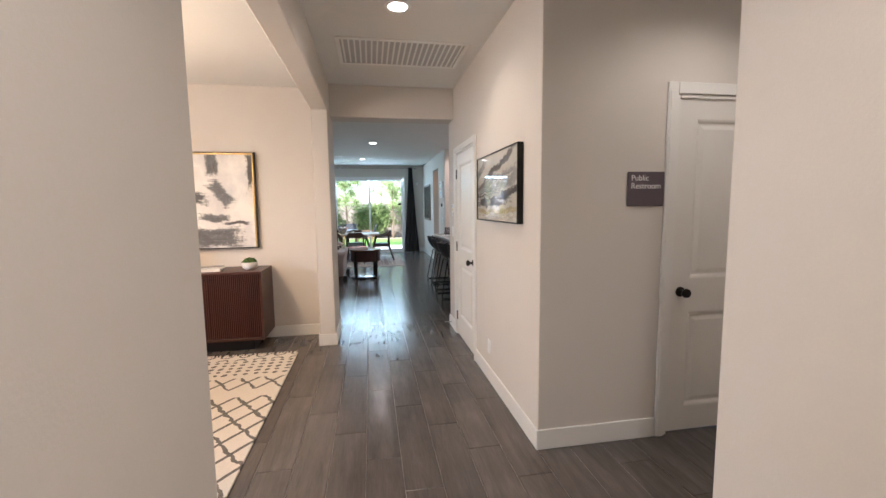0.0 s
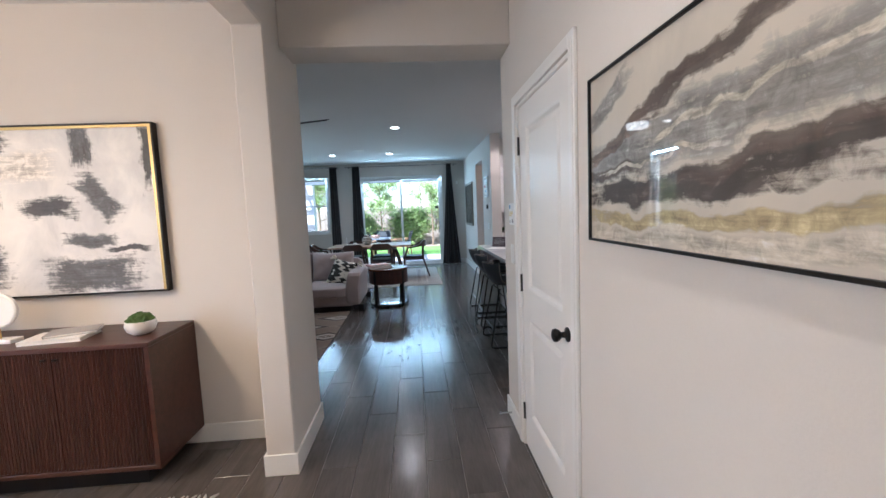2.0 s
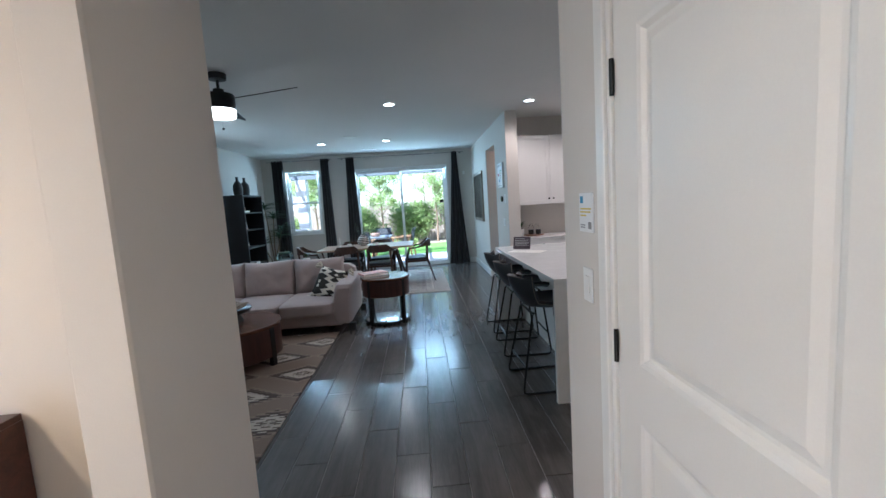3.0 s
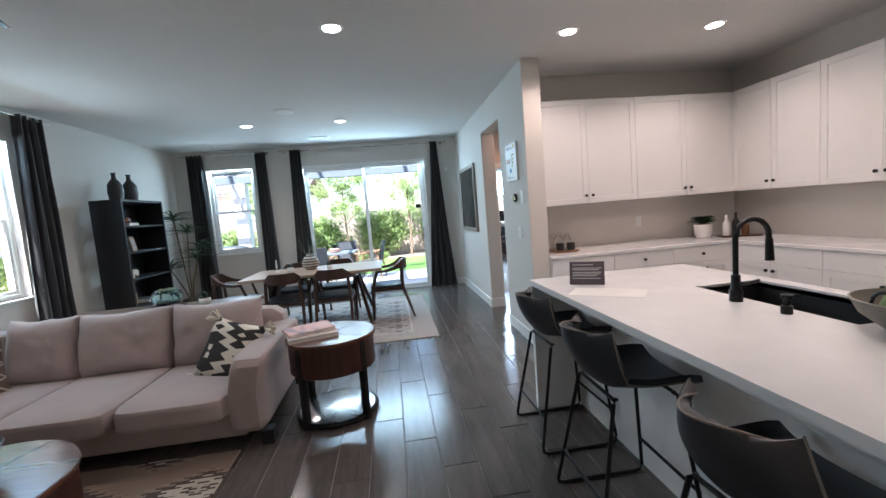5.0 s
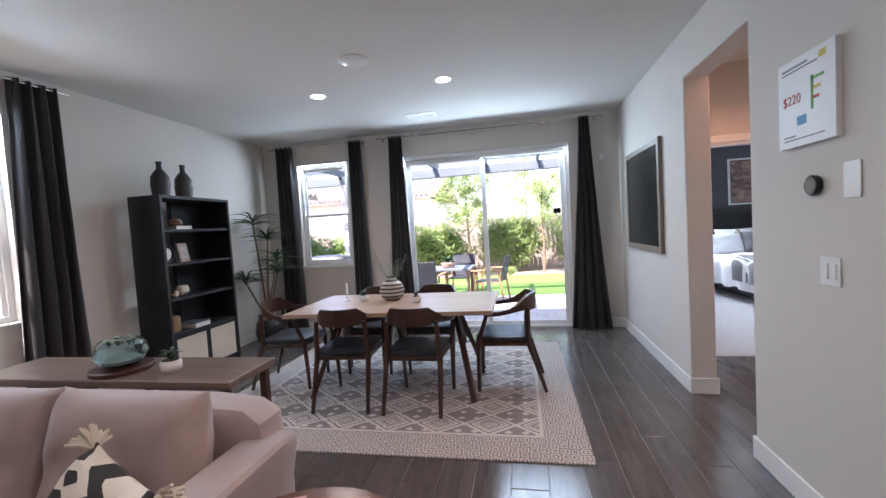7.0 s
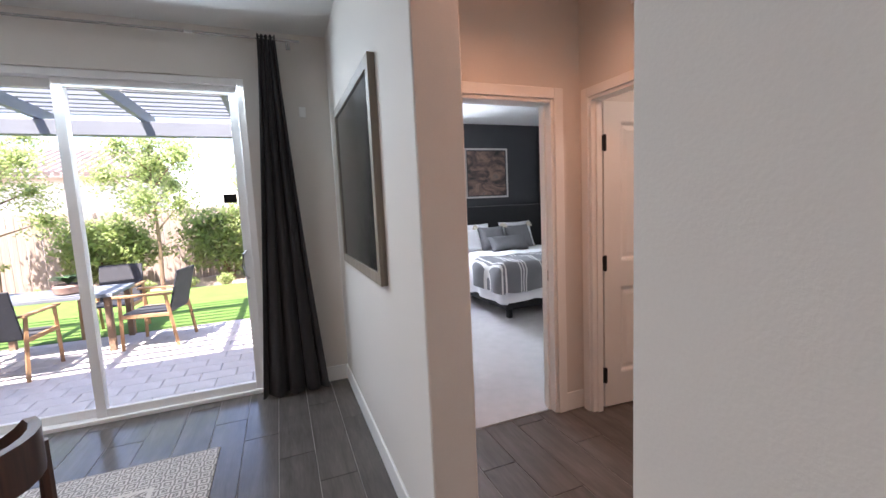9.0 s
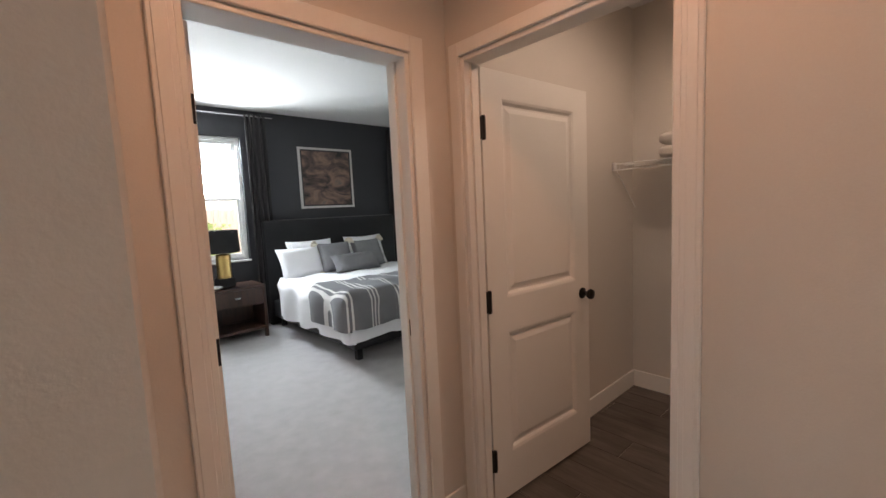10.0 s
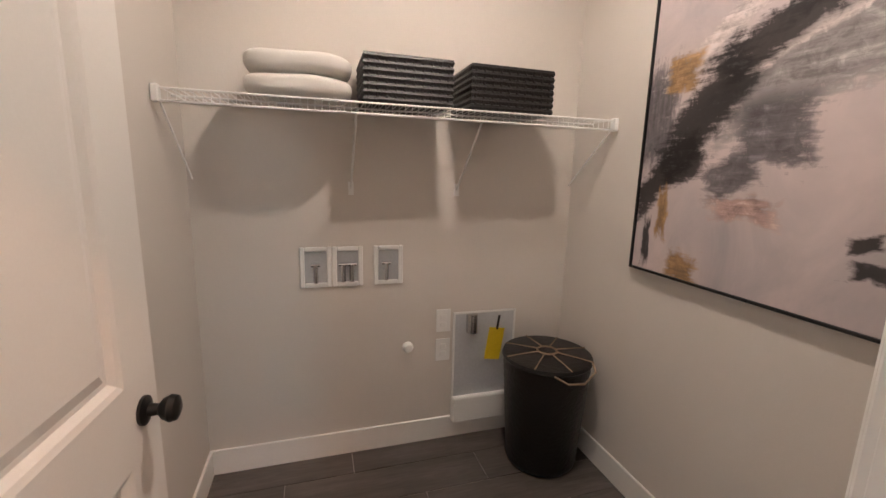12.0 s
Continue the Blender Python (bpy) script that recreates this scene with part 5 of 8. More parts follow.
def dining_rug_material():
    m, n, b = blank("dining_rug_weave", 0.95)
    tc = n.add("ShaderNodeTexCoord")
    sep = n.add("ShaderNodeSeparateXYZ", Vector=tc.outputs["Object"])
    u, v = weave(n, sep.outputs[0], 0.02, 40), weave(n, sep.outputs[1], 0.02, 40)
    cu, cv = n.op("ABSOLUTE", cell(n, u, 0.36)), n.op("ABSOLUTE", cell(n, v, 0.29))
    d = n.op("ADD", cu, cv)
    step = n.op("DIVIDE", n.op("FLOOR", n.op("MULTIPLY", d, 26.0)), 26.0)
    rings = n.op("GREATER_THAN", n.op("SINE", n.op("MULTIPLY", step, 62.0)), 0.0)
    dots = n.op("LESS_THAN", n.op("ADD", n.op("ABSOLUTE", cell(n, u, 0.115)), n.op("ABSOLUTE", cell(n, v, 0.095))), 0.26)
    lat = n.op("LESS_THAN", n.op("ABSOLUTE", n.op("SUBTRACT", d, 0.5)), 0.05)
    pat = n.op("MAXIMUM", n.op("MULTIPLY", rings, n.op("LESS_THAN", d, 0.42)), n.op("MULTIPLY", dots, n.op("GREATER_THAN", d, 0.55)))
    pat = n.op("MAXIMUM", pat, lat)
    ex = n.op("MINIMUM", sep.outputs[0], n.op("SUBTRACT", 2.98, sep.outputs[0]))
    ey = n.op("MINIMUM", sep.outputs[1], n.op("SUBTRACT", 2.50, sep.outputs[1]))
    edge = n.op("MINIMUM", ex, ey)
    zig = n.op("GREATER_THAN", n.op("SINE", n.op("MULTIPLY", n.op("ADD", n.op("ABSOLUTE", cell(n, n.op("ADD", u, v), 0.12)), n.op("ABSOLUTE", cell(n, n.op("SUBTRACT", u, v), 0.12))), 20.0)), 0.0)
    inb = n.op("LESS_THAN", edge, 0.28)
    line = n.op("LESS_THAN", n.op("ABSOLUTE", n.op("SUBTRACT", edge, 0.29)), 0.012)
    pat = n.op("MAXIMUM", n.op("ADD", n.op("MULTIPLY", zig, inb), n.op("MULTIPLY", pat, n.op("SUBTRACT", 1.0, inb))), line)
    wear = n.noise(n.coords(), 60, 4)
    fac = n.op("MULTIPLY", pat, n.op("ADD", 0.70, n.op("MULTIPLY", wear, 0.5)))
    col = n.mix(fac, (0.24, 0.215, 0.205), (0.60, 0.555, 0.515))
    n.put(b.inputs["Base Color"], col)
    n.put(b.inputs["Normal"], n.bump(n.noise(n.coords(), 300, 3), 0.5, 0.002))
    return m


def office_rug_material():
    m, n, b = blank("shag_lattice_rug", 0.97)
    tc = n.add("ShaderNodeTexCoord")
    sep = n.add("ShaderNodeSeparateXYZ", Vector=tc.outputs["Object"])
    u, v = weave(n, sep.outputs[0], 0.05, 14), weave(n, sep.outputs[1], 0.05, 14)
    a = n.op("LESS_THAN", n.op("ABSOLUTE", cell(n, n.op("ADD", u, n.op("MULTIPLY", v, 0.75)), 0.20)), 0.075)
    c = n.op("LESS_THAN", n.op("ABSOLUTE", cell(n, n.op("SUBTRACT", u, n.op("MULTIPLY", v, 0.75)), 0.20)), 0.075)
    lattice = n.op("MAXIMUM", a, c)
    du, dv = cell(n, u, 0.165), cell(n, v, 0.13)
    r = n.op("SQRT", n.op("ADD", n.op("MULTIPLY", du, du), n.op("MULTIPLY", dv, dv)))
    ring = n.op("MULTIPLY", n.op("GREATER_THAN", r, 0.22), n.op("LESS_THAN", r, 0.36))
    du2, dv2 = cell(n, u, 0.083), cell(n, v, 0.075)
    dot = n.op("LESS_THAN", n.op("ADD", n.op("MULTIPLY", du2, du2), n.op("MULTIPLY", dv2, dv2)), 0.075)
    y = sep.outputs[1]
    top = n.op("GREATER_THAN", y, 2.40)
    rows = n.op("MULTIPLY", n.op("GREATER_THAN", y, 2.02), n.op("LESS_THAN", y, 2.40))
    low = n.op("LESS_THAN", y, 1.97)
    gap = n.op("GREATER_THAN", n.op("ABSOLUTE", n.op("SUBTRACT", y, 1.66)), 0.07)
    pat = n.op("ADD", n.op("ADD", n.op("MULTIPLY", ring, top), n.op("MULTIPLY", dot, rows)), n.op("MULTIPLY", n.op("MULTIPLY", lattice, low), gap))
    pile = n.noise(n.coords(), 160, 4)
    base = n.mix(pile, (0.58, 0.53, 0.46), (0.80, 0.75, 0.67))
    n.put(b.inputs["Base Color"], n.mix(n.op("MULTIPLY", pat, n.op("ADD", 0.6, n.op("MULTIPLY", pile, 0.5))), base, (0.05, 0.045, 0.045)))
    n.put(b.inputs["Normal"], n.bump(pile, 0.9, 0.006))
    return m


def living_rug_material():
    m, n, b = blank("kilim_rug", 0.95)
    tc = n.add("ShaderNodeTexCoord")
    sep = n.add("ShaderNodeSeparateXYZ", Vector=tc.outputs["Object"])
    v = sep.outputs[1]
    row = n.op("FLOOR", n.op("DIVIDE", v, 0.44))
    u = n.op("ADD", sep.outputs[0], n.op("MULTIPLY", row, 0.36))
    du, dv = n.op("ABSOLUTE", cell(n, u, 0.72)), n.op("ABSOLUTE", cell(n, v, 0.44))
    comb = n.op("MULTIPLY", n.op("GREATER_THAN", n.op("FRACT", n.op("MULTIPLY", v, 30.0)), 0.5), 0.055)
    d = n.op("ADD", n.op("ADD", n.op("MULTIPLY", du, 1.1), n.op("MULTIPLY", n.op("DIVIDE", n.op("FLOOR", n.op("MULTIPLY", dv, 14.0)), 14.0), 1.25)), comb)
    col = n.ramp(d, ((0.0, (0.50, 0.45, 0.38)), (0.07, (0.06, 0.042, 0.036)), (0.14, (0.60, 0.54, 0.46)), (0.31, (0.055, 0.04, 0.036)), (0.47, (0.30, 0.235, 0.18)), (0.56, (0.235, 0.175, 0.135))))
    for node in m.node_tree.nodes:
        if node.bl_idname == "ShaderNodeValToRGB":
            node.color_ramp.interpolation = "CONSTANT"
    pile = n.noise(n.coords(), 90, 4)
    n.put(b.inputs["Base Color"], n.mix(n.op("MULTIPLY", pile, 0.35), col, (0.20, 0.15, 0.12)))
    n.put(b.inputs["Normal"], n.bump(n.noise(n.coords(), 300, 3), 0.5, 0.002))
    return m


rug("dining_rug", "cream and taupe geometric woven rug under the dining table", -1.95, 1.03, 10.79, 13.29, dining_rug_material())
rug("office_rug", "off-white shag rug with black lattice pattern and fringe", -2.95, -0.55, 2.25, 4.80, office_rug_material(), 0.016, True)
rug("living_rug", "tan kilim rug with brown and cream medallions", -2.75, -0.49, 6.10, 8.88, living_rug_material())

# ---- small things ----
LEAFGREEN = plain("fleshy_green_leaf", (0.06, 0.14, 0.05), 0.45, var=0.35, coarse=12)
DARKLEAF = plain("dark_green_leaf", (0.035, 0.075, 0.03), 0.5, var=0.35, coarse=12)
SAGE = plain("sage_leaf", (0.20, 0.25, 0.17), 0.6, var=0.3, coarse=15)
CERAMIC = plain("white_ceramic", (0.78, 0.76, 0.73), 0.3, var=0.03, bump=0.03)
BLACKCERAMIC = plain("black_ceramic", (0.015, 0.015, 0.016), 0.35, var=0.2)
SOIL = plain("potting_soil", (0.05, 0.035, 0.025), 0.95, var=0.4)
PAPER = plain("paper_pages", (0.75, 0.73, 0.68), 0.8, fine=200, bump=0.3)
TERRA = plain("brown_glaze", (0.16, 0.07, 0.03), 0.3, var=0.3)
BRASS = plain("brushed_brass", (0.62, 0.43, 0.16), 0.3, metal=1.0)


def blade(bm, base, out, up, length, width, droop, seg=4):
    """One pointed leaf: it rises, bends outwards and tapers to a tip, folded along its rib."""
    side = Vector(out).cross(Vector((0, 0, 1))).normalized()
    rows = []
    for k in range(seg + 1):
        q = k / seg
        p = Vector(base) + Vector(out) * (length * q * (0.55 + 0.45 * q * droop)) + Vector((0, 0, 1)) * (up * length * q * (1 - 0.65 * droop * q))
        w = width * (0.35 + 1.5 * q * (1 - q) * 1.6) * (1 - q ** 4) + 0.0005
        rows.append([bm.verts.new(p - side * w + Vector((0, 0, w * 0.4))), bm.verts.new(p), bm.verts.new(p + side * w + Vector((0, 0, w * 0.4)))])
    for a, b in zip(rows, rows[1:]):
        bm.faces.new((a[0], a[1], b[1], b[0]))
        bm.faces.new((a[1], a[2], b[2], b[1]))


def rosette(bm, cx, cy, z, n, length, width, rng, rise=(0.4, 1.4)):
    for k in range(n):
        a = 2.399 * k + rng.uniform(-0.2, 0.2)
        q = k / n
        blade(bm, (cx, cy, z), (math.cos(a), math.sin(a), 0), rise[0] + (rise[1] - rise[0]) * q, length * rng.uniform(0.8, 1.1) * (1 - 0.35 * q), width, 0.8)


def potted_plant(name, label, m, pot, pot_mat, leaf_mat, n, length, width, seed, rise=(0.4, 1.4)):
    p = thing(name, label, "plant", m)
    bm = bmn()
    lathe(bm, pot, sides=28)
    part("pot", bm, pot_mat, p)
    r, z = pot[-1]
    bm = bmn()
    lathe(bm, ((r * 0.95, z - 0.006), (r * 0.9, z + 0.003)), sides=20)
    part("soil", bm, SOIL, p)
    bm = bmn()
    rosette(bm, 0, 0, z, n, length, width, random.Random(seed), rise)
    part("leaves", bm, leaf_mat, p)
    return p


def book(label, m, w, d, h, cover, category="book"):
    b = thing("book", label, category, m)
    bm = bmn()
    box(bm, 0, w, 0, d, 0, 0.003)
    box(bm, 0, w, 0, d, h - 0.003, h)
    box(bm, 0, 0.003, 0, d, 0.003, h - 0.003)
    part("cover", bm, cover, b)
    boxpart("page_block", PAPER, b, 0.004, w - 0.004, 0.004, d - 0.004, 0.003, h - 0.003, 0)
    return b


# office
def sideboard():
    s = thing("sideboard", "dark walnut fluted-door sideboard on a recessed base", "sideboard", pose(-2.87, 4.95, 0))
    w, d, z0, z1 = 1.97, 0.465, 0.12, 0.83
    bm = bmn()
    box(bm, 0, w, 0, d, z1 - 0.025, z1, 0.002)
    box(bm, 0, w, 0, d, z0, z0 + 0.025, 0.002)
    box(bm, 0, 0.025, 0.0, d, z0 + 0.025, z1 - 0.025)
    box(bm, w - 0.025, w, 0.0, d, z0 + 0.025, z1 - 0.025)
    box(bm, 0.025, w - 0.025, d - 0.015, d, z0 + 0.025, z1 - 0.025)
    part("carcass", bm, WALNUT, s)
    boxpart("plinth", BLACKWOOD, s, 0.12, w - 0.12, 0.08, d - 0.05, 0, z0, 0.002)
    dw = (w - 0.05) / 4
    for k in range(4):
        a = 0.025 + k * dw
        bm = bmn()
        n = 26
        outline = [(a + 0.002, 0.024)]
        for j in range(n):
            x0, f = a + 0.002 + (dw - 0.004) * j / n, (dw - 0.004) / n
            outline += [(x0 + f * 0.06, 0.013), (x0 + f * 0.5, 0.006), (x0 + f * 0.94, 0.013), (x0 + f, 0.024)]
        vs = [bm.verts.new((x, y, z0 + 0.028)) for x, y in outline]
        ws = [bm.verts.new((x, y, z1 - 0.028)) for x, y in outline]
        for q in range(len(vs) - 1):
            bm.faces.new((vs[q], vs[q + 1], ws[q + 1], ws[q]))
        door = part("fluted_door", bm, WALNUT_Z, s, sharp=0.3)
        kx = a + (dw - 0.03 if k % 2 == 0 else 0.03)
        boxpart("handle", BLACK, door, kx - 0.012, kx + 0.012, -0.006, 0.008, z1 - 0.07, z1 - 0.06, 0.001, "small dark pull")


sideboard()
potted_plant("agave_plant", "green agave in a glossy black bowl on the sideboard", pose(-2.48, 5.18, 0.83), ((0.07, 0), (0.115, 0.03), (0.14, 0.10), (0.135, 0.14), (0.125, 0.15)), BLACKCERAMIC, LEAFGREEN, 30, 0.32, 0.034, 4, (0.35, 1.5))
potted_plant("succulent", "spiky green succulent in a white pot on the desk", pose(-1.60, 4.0, 0.76), ((0.07, 0), (0.085, 0.004), (0.08, 0.06), (0.07, 0.09), (0.065, 0.10)), CERAMIC, LEAFGREEN, 26, 0.24, 0.024, 8, (0.5, 1.6))
mp_ = thing("moss_bowl", "small white bowl with a dome of green moss", "plant", pose(-1.06, 5.16, 0.83))
bm = bmn()
lathe(bm, ((0.045, 0), (0.07, 0.02), (0.08, 0.05), (0.076, 0.075), (0.07, 0.076)), sides=28)
part("bowl", bm, CERAMIC, mp_)
bm = bmn()
bmesh.ops.create_icosphere(bm, subdivisions=4, radius=0.068, matrix=Matrix.Translation((0, 0, 0.07)) @ Matrix.Diagonal((1, 1, 0.75, 1)))
for v in bm.verts:
    v.co += (v.co - Vector((0, 0, 0.07))) * 0.25 * noise.noise(v.co * 70)
part("moss", bm, plain("moss", (0.06, 0.11, 0.025), 0.95, var=0.5, fine=200, bump=0.9, depth=0.004), mp_)
for k, x in enumerate((-2.02, -1.795)):
    d = thing("disc_sculpture", "white round disc sculpture with a small hole on a base", "sculpture", pose(x, 5.16 - 0.03 * k, 0.83))
    boxpart("base", CERAMIC, d, -0.085, 0.085, -0.04, 0.04, 0, 0.022, 0.003)
    bm = bmn()
    tube(bm, [(0, 0, 0.02), (0, 0, 0.075)], 0.004, 8)
    part("stem", bm, BRASS, d)
    bm = bmn()
    n = 40
    rings = []
    for r, y in ((0.016, -0.012), (0.10, -0.014), (0.108, -0.008), (0.108, 0.008), (0.10, 0.014), (0.016, 0.012)):
        cx = -0.03 if r < 0.05 else 0.0
        rings.append([bm.verts.new((cx + r * math.cos(2 * math.pi * q / n), y, 0.185 + r * 0.92 * math.sin(2 * math.pi * q / n))) for q in range(n)])
    for a, b in zip(rings, rings[1:] + rings[:1]):
        for q in range(n):
            bm.faces.new((a[q], a[(q + 1) % n], b[(q + 1) % n], b[q]))
    part("disc", bm, CERAMIC, d)
book("white book lying open-spined on the sideboard", pose(-1.62, 5.02, 0.83, 0, 0, 8), 0.30, 0.2, 0.022, CERAMIC)
book("thin grey book stacked on a white one", pose(-1.52, 5.06, 0.852, 0, 0, 24), 0.24, 0.16, 0.015, plain("grey_cover", (0.4, 0.38, 0.37), 0.6))


def desk():
    d = thing("desk", "brown wooden desk with a black X-shaped metal trestle", "desk", pose(0, 0, 0))
    boxpart("desktop", wood("warm_desk_wood", (0.16, 0.065, 0.025), (0.34, 0.16, 0.07), 0.4), d, -2.95, -1.37, 3.05, 4.08, 0.705, 0.76, 0.004)
    for x in (-1.62, -2.75):
        bm = bmn()
        z = 0.016
        for p, q in (((x, 3.20, z + 0.025), (x, 3.92, 0.70)), ((x, 3.92, z + 0.025), (x, 3.20, 0.70))):
            tube(bm, [p, q], 0.03, 4)
        box(bm, x - 0.025, x + 0.025, 3.15, 3.97, z, z + 0.035, 0.003)
        box(bm, x - 0.025, x + 0.025, 3.15, 3.97, 0.675, 0.704, 0.003)
        part("trestle", bm, BLACK, d, "black steel X trestle")


desk()
c = thing("wooden_caddy", "small wooden desk caddy with a looped leather handle", "desk organiser", pose(-1.78, 3.60, 0.76))
for q in ((0, 0.12, 0, 0.01, 0.09), (0, 0.12, 0.09, 0.10, 0.09), (0, 0.01, 0.01, 0.09, 0.09), (0.11, 0.12, 0.01, 0.09, 0.09), (0.01, 0.11, 0.01, 0.09, 0.012)):
    boxpart("board", PALEWOOD, c, q[0], q[1], q[2], q[3], 0, q[4], 0.001)
bm = bmn()
tube(bm, [(0.06 + 0.035 * math.cos(a), 0.05, 0.085 + 0.04 * math.sin(a)) for a in [math.pi * k / 8 for k in range(9)]], 0.006, 8)
part("handle", bm, TERRA, c, "brown leather loop")
c = thing("letter_tray", "wooden block with a white card on the desk", "desk organiser", pose(-1.62, 3.32, 0.76, 0, 0, 20))
boxpart("block", PALEWOOD, c, 0, 0.16, 0, 0.07, 0, 0.06, 0.002)
boxpart("card", PAPER, c, 0.01, 0.15, -0.004, 0, 0.005, 0.075, 0)
oc = thing("office_curtain", "plain dark brown drape beside the office window", "curtain", pose(-3.0, 5.12, 2.72, 0, 0, 90))
bm = bmn()
g = [[bm.verts.new((-0.28 + 0.56 * i / 40, 0.03 * math.sin(i * 0.95) + 0.02, -2.70 * j / 6)) for i in range(41)] for j in range(7)]
for j in range(6):
    for i in range(40):
        bm.faces.new((g[j][i], g[j][i + 1], g[j + 1][i + 1], g[j + 1][i]))
ob = part("drape", bm, plain("brown_drape_cloth", (0.11, 0.065, 0.035), 0.9, fine=300), oc, sharp=3)
ob.modifiers.new("cloth", "SOLIDIFY").thickness = 0.004


def chandelier():
    c = thing("chandelier", "black and brass branching chandelier with bare glowing bulbs", "chandelier", pose(-1.95, 3.6, H))
    bm = bmn()
    tube(bm, [(0, 0, -0.001), (0, 0, -0.02)], 0.06, 20)
    tube(bm, [(0, 0, -0.02), (0, 0, -1.0)], 0.008, 10)
    part("stem", bm, BLACK, c)
    glow = lamp_glow("warm_bulb", (1.0, 0.55, 0.22), 2.2)
    for k, (a, z, up) in enumerate(((20, -0.68, 0.12), (-8, -1.0, -0.16), (150, -0.68, 0.12), (205, -0.98, -0.12), (118, -0.85, 0.05), (250, -0.85, 0.05))):
        ca, sa = math.cos(radians(a)), math.sin(radians(a))
        bm = bmn()
        tube(bm, [(0, 0, z), (0.26 * ca, 0.26 * sa, z + up * 0.6)], 0.006, 8)
        arm = part("arm", bm, BLACK, c)
        d = Vector((ca, sa, up * 2)).normalized()
        p = Vector((0.26 * ca, 0.26 * sa, z + up * 0.6))
        bm = bmn()
        tube(bm, [p, p + d * 0.07], [0.016, 0.02], 12)
        part("socket", bm, BRASS, arm, "brass lamp socket")
        bm = bmn()
        tube(bm, [p + d * 0.07, p + d * 0.09, p + d * 0.125, p + d * 0.155, p + d * 0.17], [0.012, 0.018, 0.028, 0.022, 0.006], 12)
        part("bulb", bm, glow, arm, "glowing clear bulb")


chandelier()
for px, py, pz in ((-1.60, 3.7, 2.1), (-1.62, 3.5, 1.62), (-2.2, 3.6, 1.9)):
    lamp = new("bulb_light", bpy.data.lights.new("bulb_light", "POINT"))
    lamp.data.energy, lamp.data.color, lamp.data.shadow_soft_size = 5.0, (1.0, 0.66, 0.38), 0.04
    lamp.location = (px, py, pz)

# living room


def cushion(name, label, m, w, h, t, material, tassel=None, n=2.6):
    c = thing(name, label, "pillow", m)
    bm = bmn()
    k = 14
    sides = []
    for s in (1, -1):
        grid = []
        for a in range(k + 1):
            row = []
            for b in range(k + 1):
                u, v = 2 * a / k - 1, 2 * b / k - 1
                pinch = 1 - 0.07 * (1 - u * u) * v * v - 0.07 * (1 - v * v) * u * u
                fat = ((1 - u ** 4) * (1 - v ** 4)) ** 0.55
                crease = 0.012 * noise.noise((u * 2.5 + w, v * 2.5, s * 3.0))
                row.append(bm.verts.new((u * w / 2 * pinch, s * (t / 2 * fat + 0.004 + crease * fat), v * h / 2 * pinch)))
            grid.append(row)
        for a in range(k):
            for b in range(k):
                bm.faces.new((grid[a][b], grid[a + 1][b], grid[a + 1][b + 1], grid[a][b + 1]))
        sides.append(grid)
    rim = [(a, 0) for a in range(k)] + [(k, b) for b in range(k)] + [(a, k) for a in range(k, 0, -1)] + [(0, b) for b in range(k, 0, -1)]
    for p, q in zip(rim, rim[1:] + rim[:1]):
        bm.faces.new((sides[0][p[0]][p[1]], sides[0][q[0]][q[1]], sides[1][q[0]][q[1]], sides[1][p[0]][p[1]]))
    part("cover", bm, material, c)
    if tassel:
        for sx in (1, -1):
            for sz in (1, -1):
                bm = bmn()
                rng = random.Random(int(sx * 3 + sz + 9))
                o = Vector((sx * w * 0.46, 0, sz * h * 0.46))
                for k in range(26):
                    d = Vector((sx + rng.uniform(-0.8, 0.8), rng.uniform(-0.7, 0.7), sz * 0.6 + rng.uniform(-0.9, 0.5))).normalized()
                    tube(bm, [o, o + d * 0.045, o + d * 0.09 - Vector((0, 0, 0.015))], [0.008, 0.011, 0.006], 4)
                part("tassel", bm, tassel, c, "cream yarn tassel")
    return c


def kilim_material():
    m, n, b = blank("black_white_kilim", 0.95)
    tc = n.add("ShaderNodeTexCoord")
    sep = n.add("ShaderNodeSeparateXYZ", Vector=tc.outputs["Object"])
    u, v = n.op("MULTIPLY", n.op("ABSOLUTE", cell(n, n.op("ADD", sep.outputs[0], 0.31), 0.40)), 0.40), n.op("ABSOLUTE", n.op("ADD", sep.outputs[2], 0.03))
    stepv = n.op("DIVIDE", n.op("FLOOR", n.op("MULTIPLY", v, 22.0)), 22.0)
    teeth = n.op("MULTIPLY", n.op("ABSOLUTE", cell(n, v, 0.075)), 0.16)
    d = n.op("ADD", n.op("ADD", n.op("MULTIPLY", u, 1.0), n.op("MULTIPLY", v, 0.75)), teeth)
    wide = n.op("MULTIPLY", n.op("GREATER_THAN", d, 0.075), n.op("LESS_THAN", d, 0.185))
    core = n.op("LESS_THAN", n.op("ABSOLUTE", n.op("SUBTRACT", n.op("ADD", u, stepv), 0.035)), 0.017)
    far = n.op("MULTIPLY", n.op("GREATER_THAN", d, 0.27), n.op("LESS_THAN", d, 0.36))
    pat = n.op("MAXIMUM", n.op("MAXIMUM", wide, core), far)
    w = n.noise(n.coords(), 200, 3)
    n.put(b.inputs["Base Color"], n.mix(n.op("MULTIPLY", pat, 0.97), (0.74, 0.69, 0.60), (0.015, 0.015, 0.016)))
    n.put(b.inputs["Normal"], n.bump(w, 0.6, 0.002))
    return m


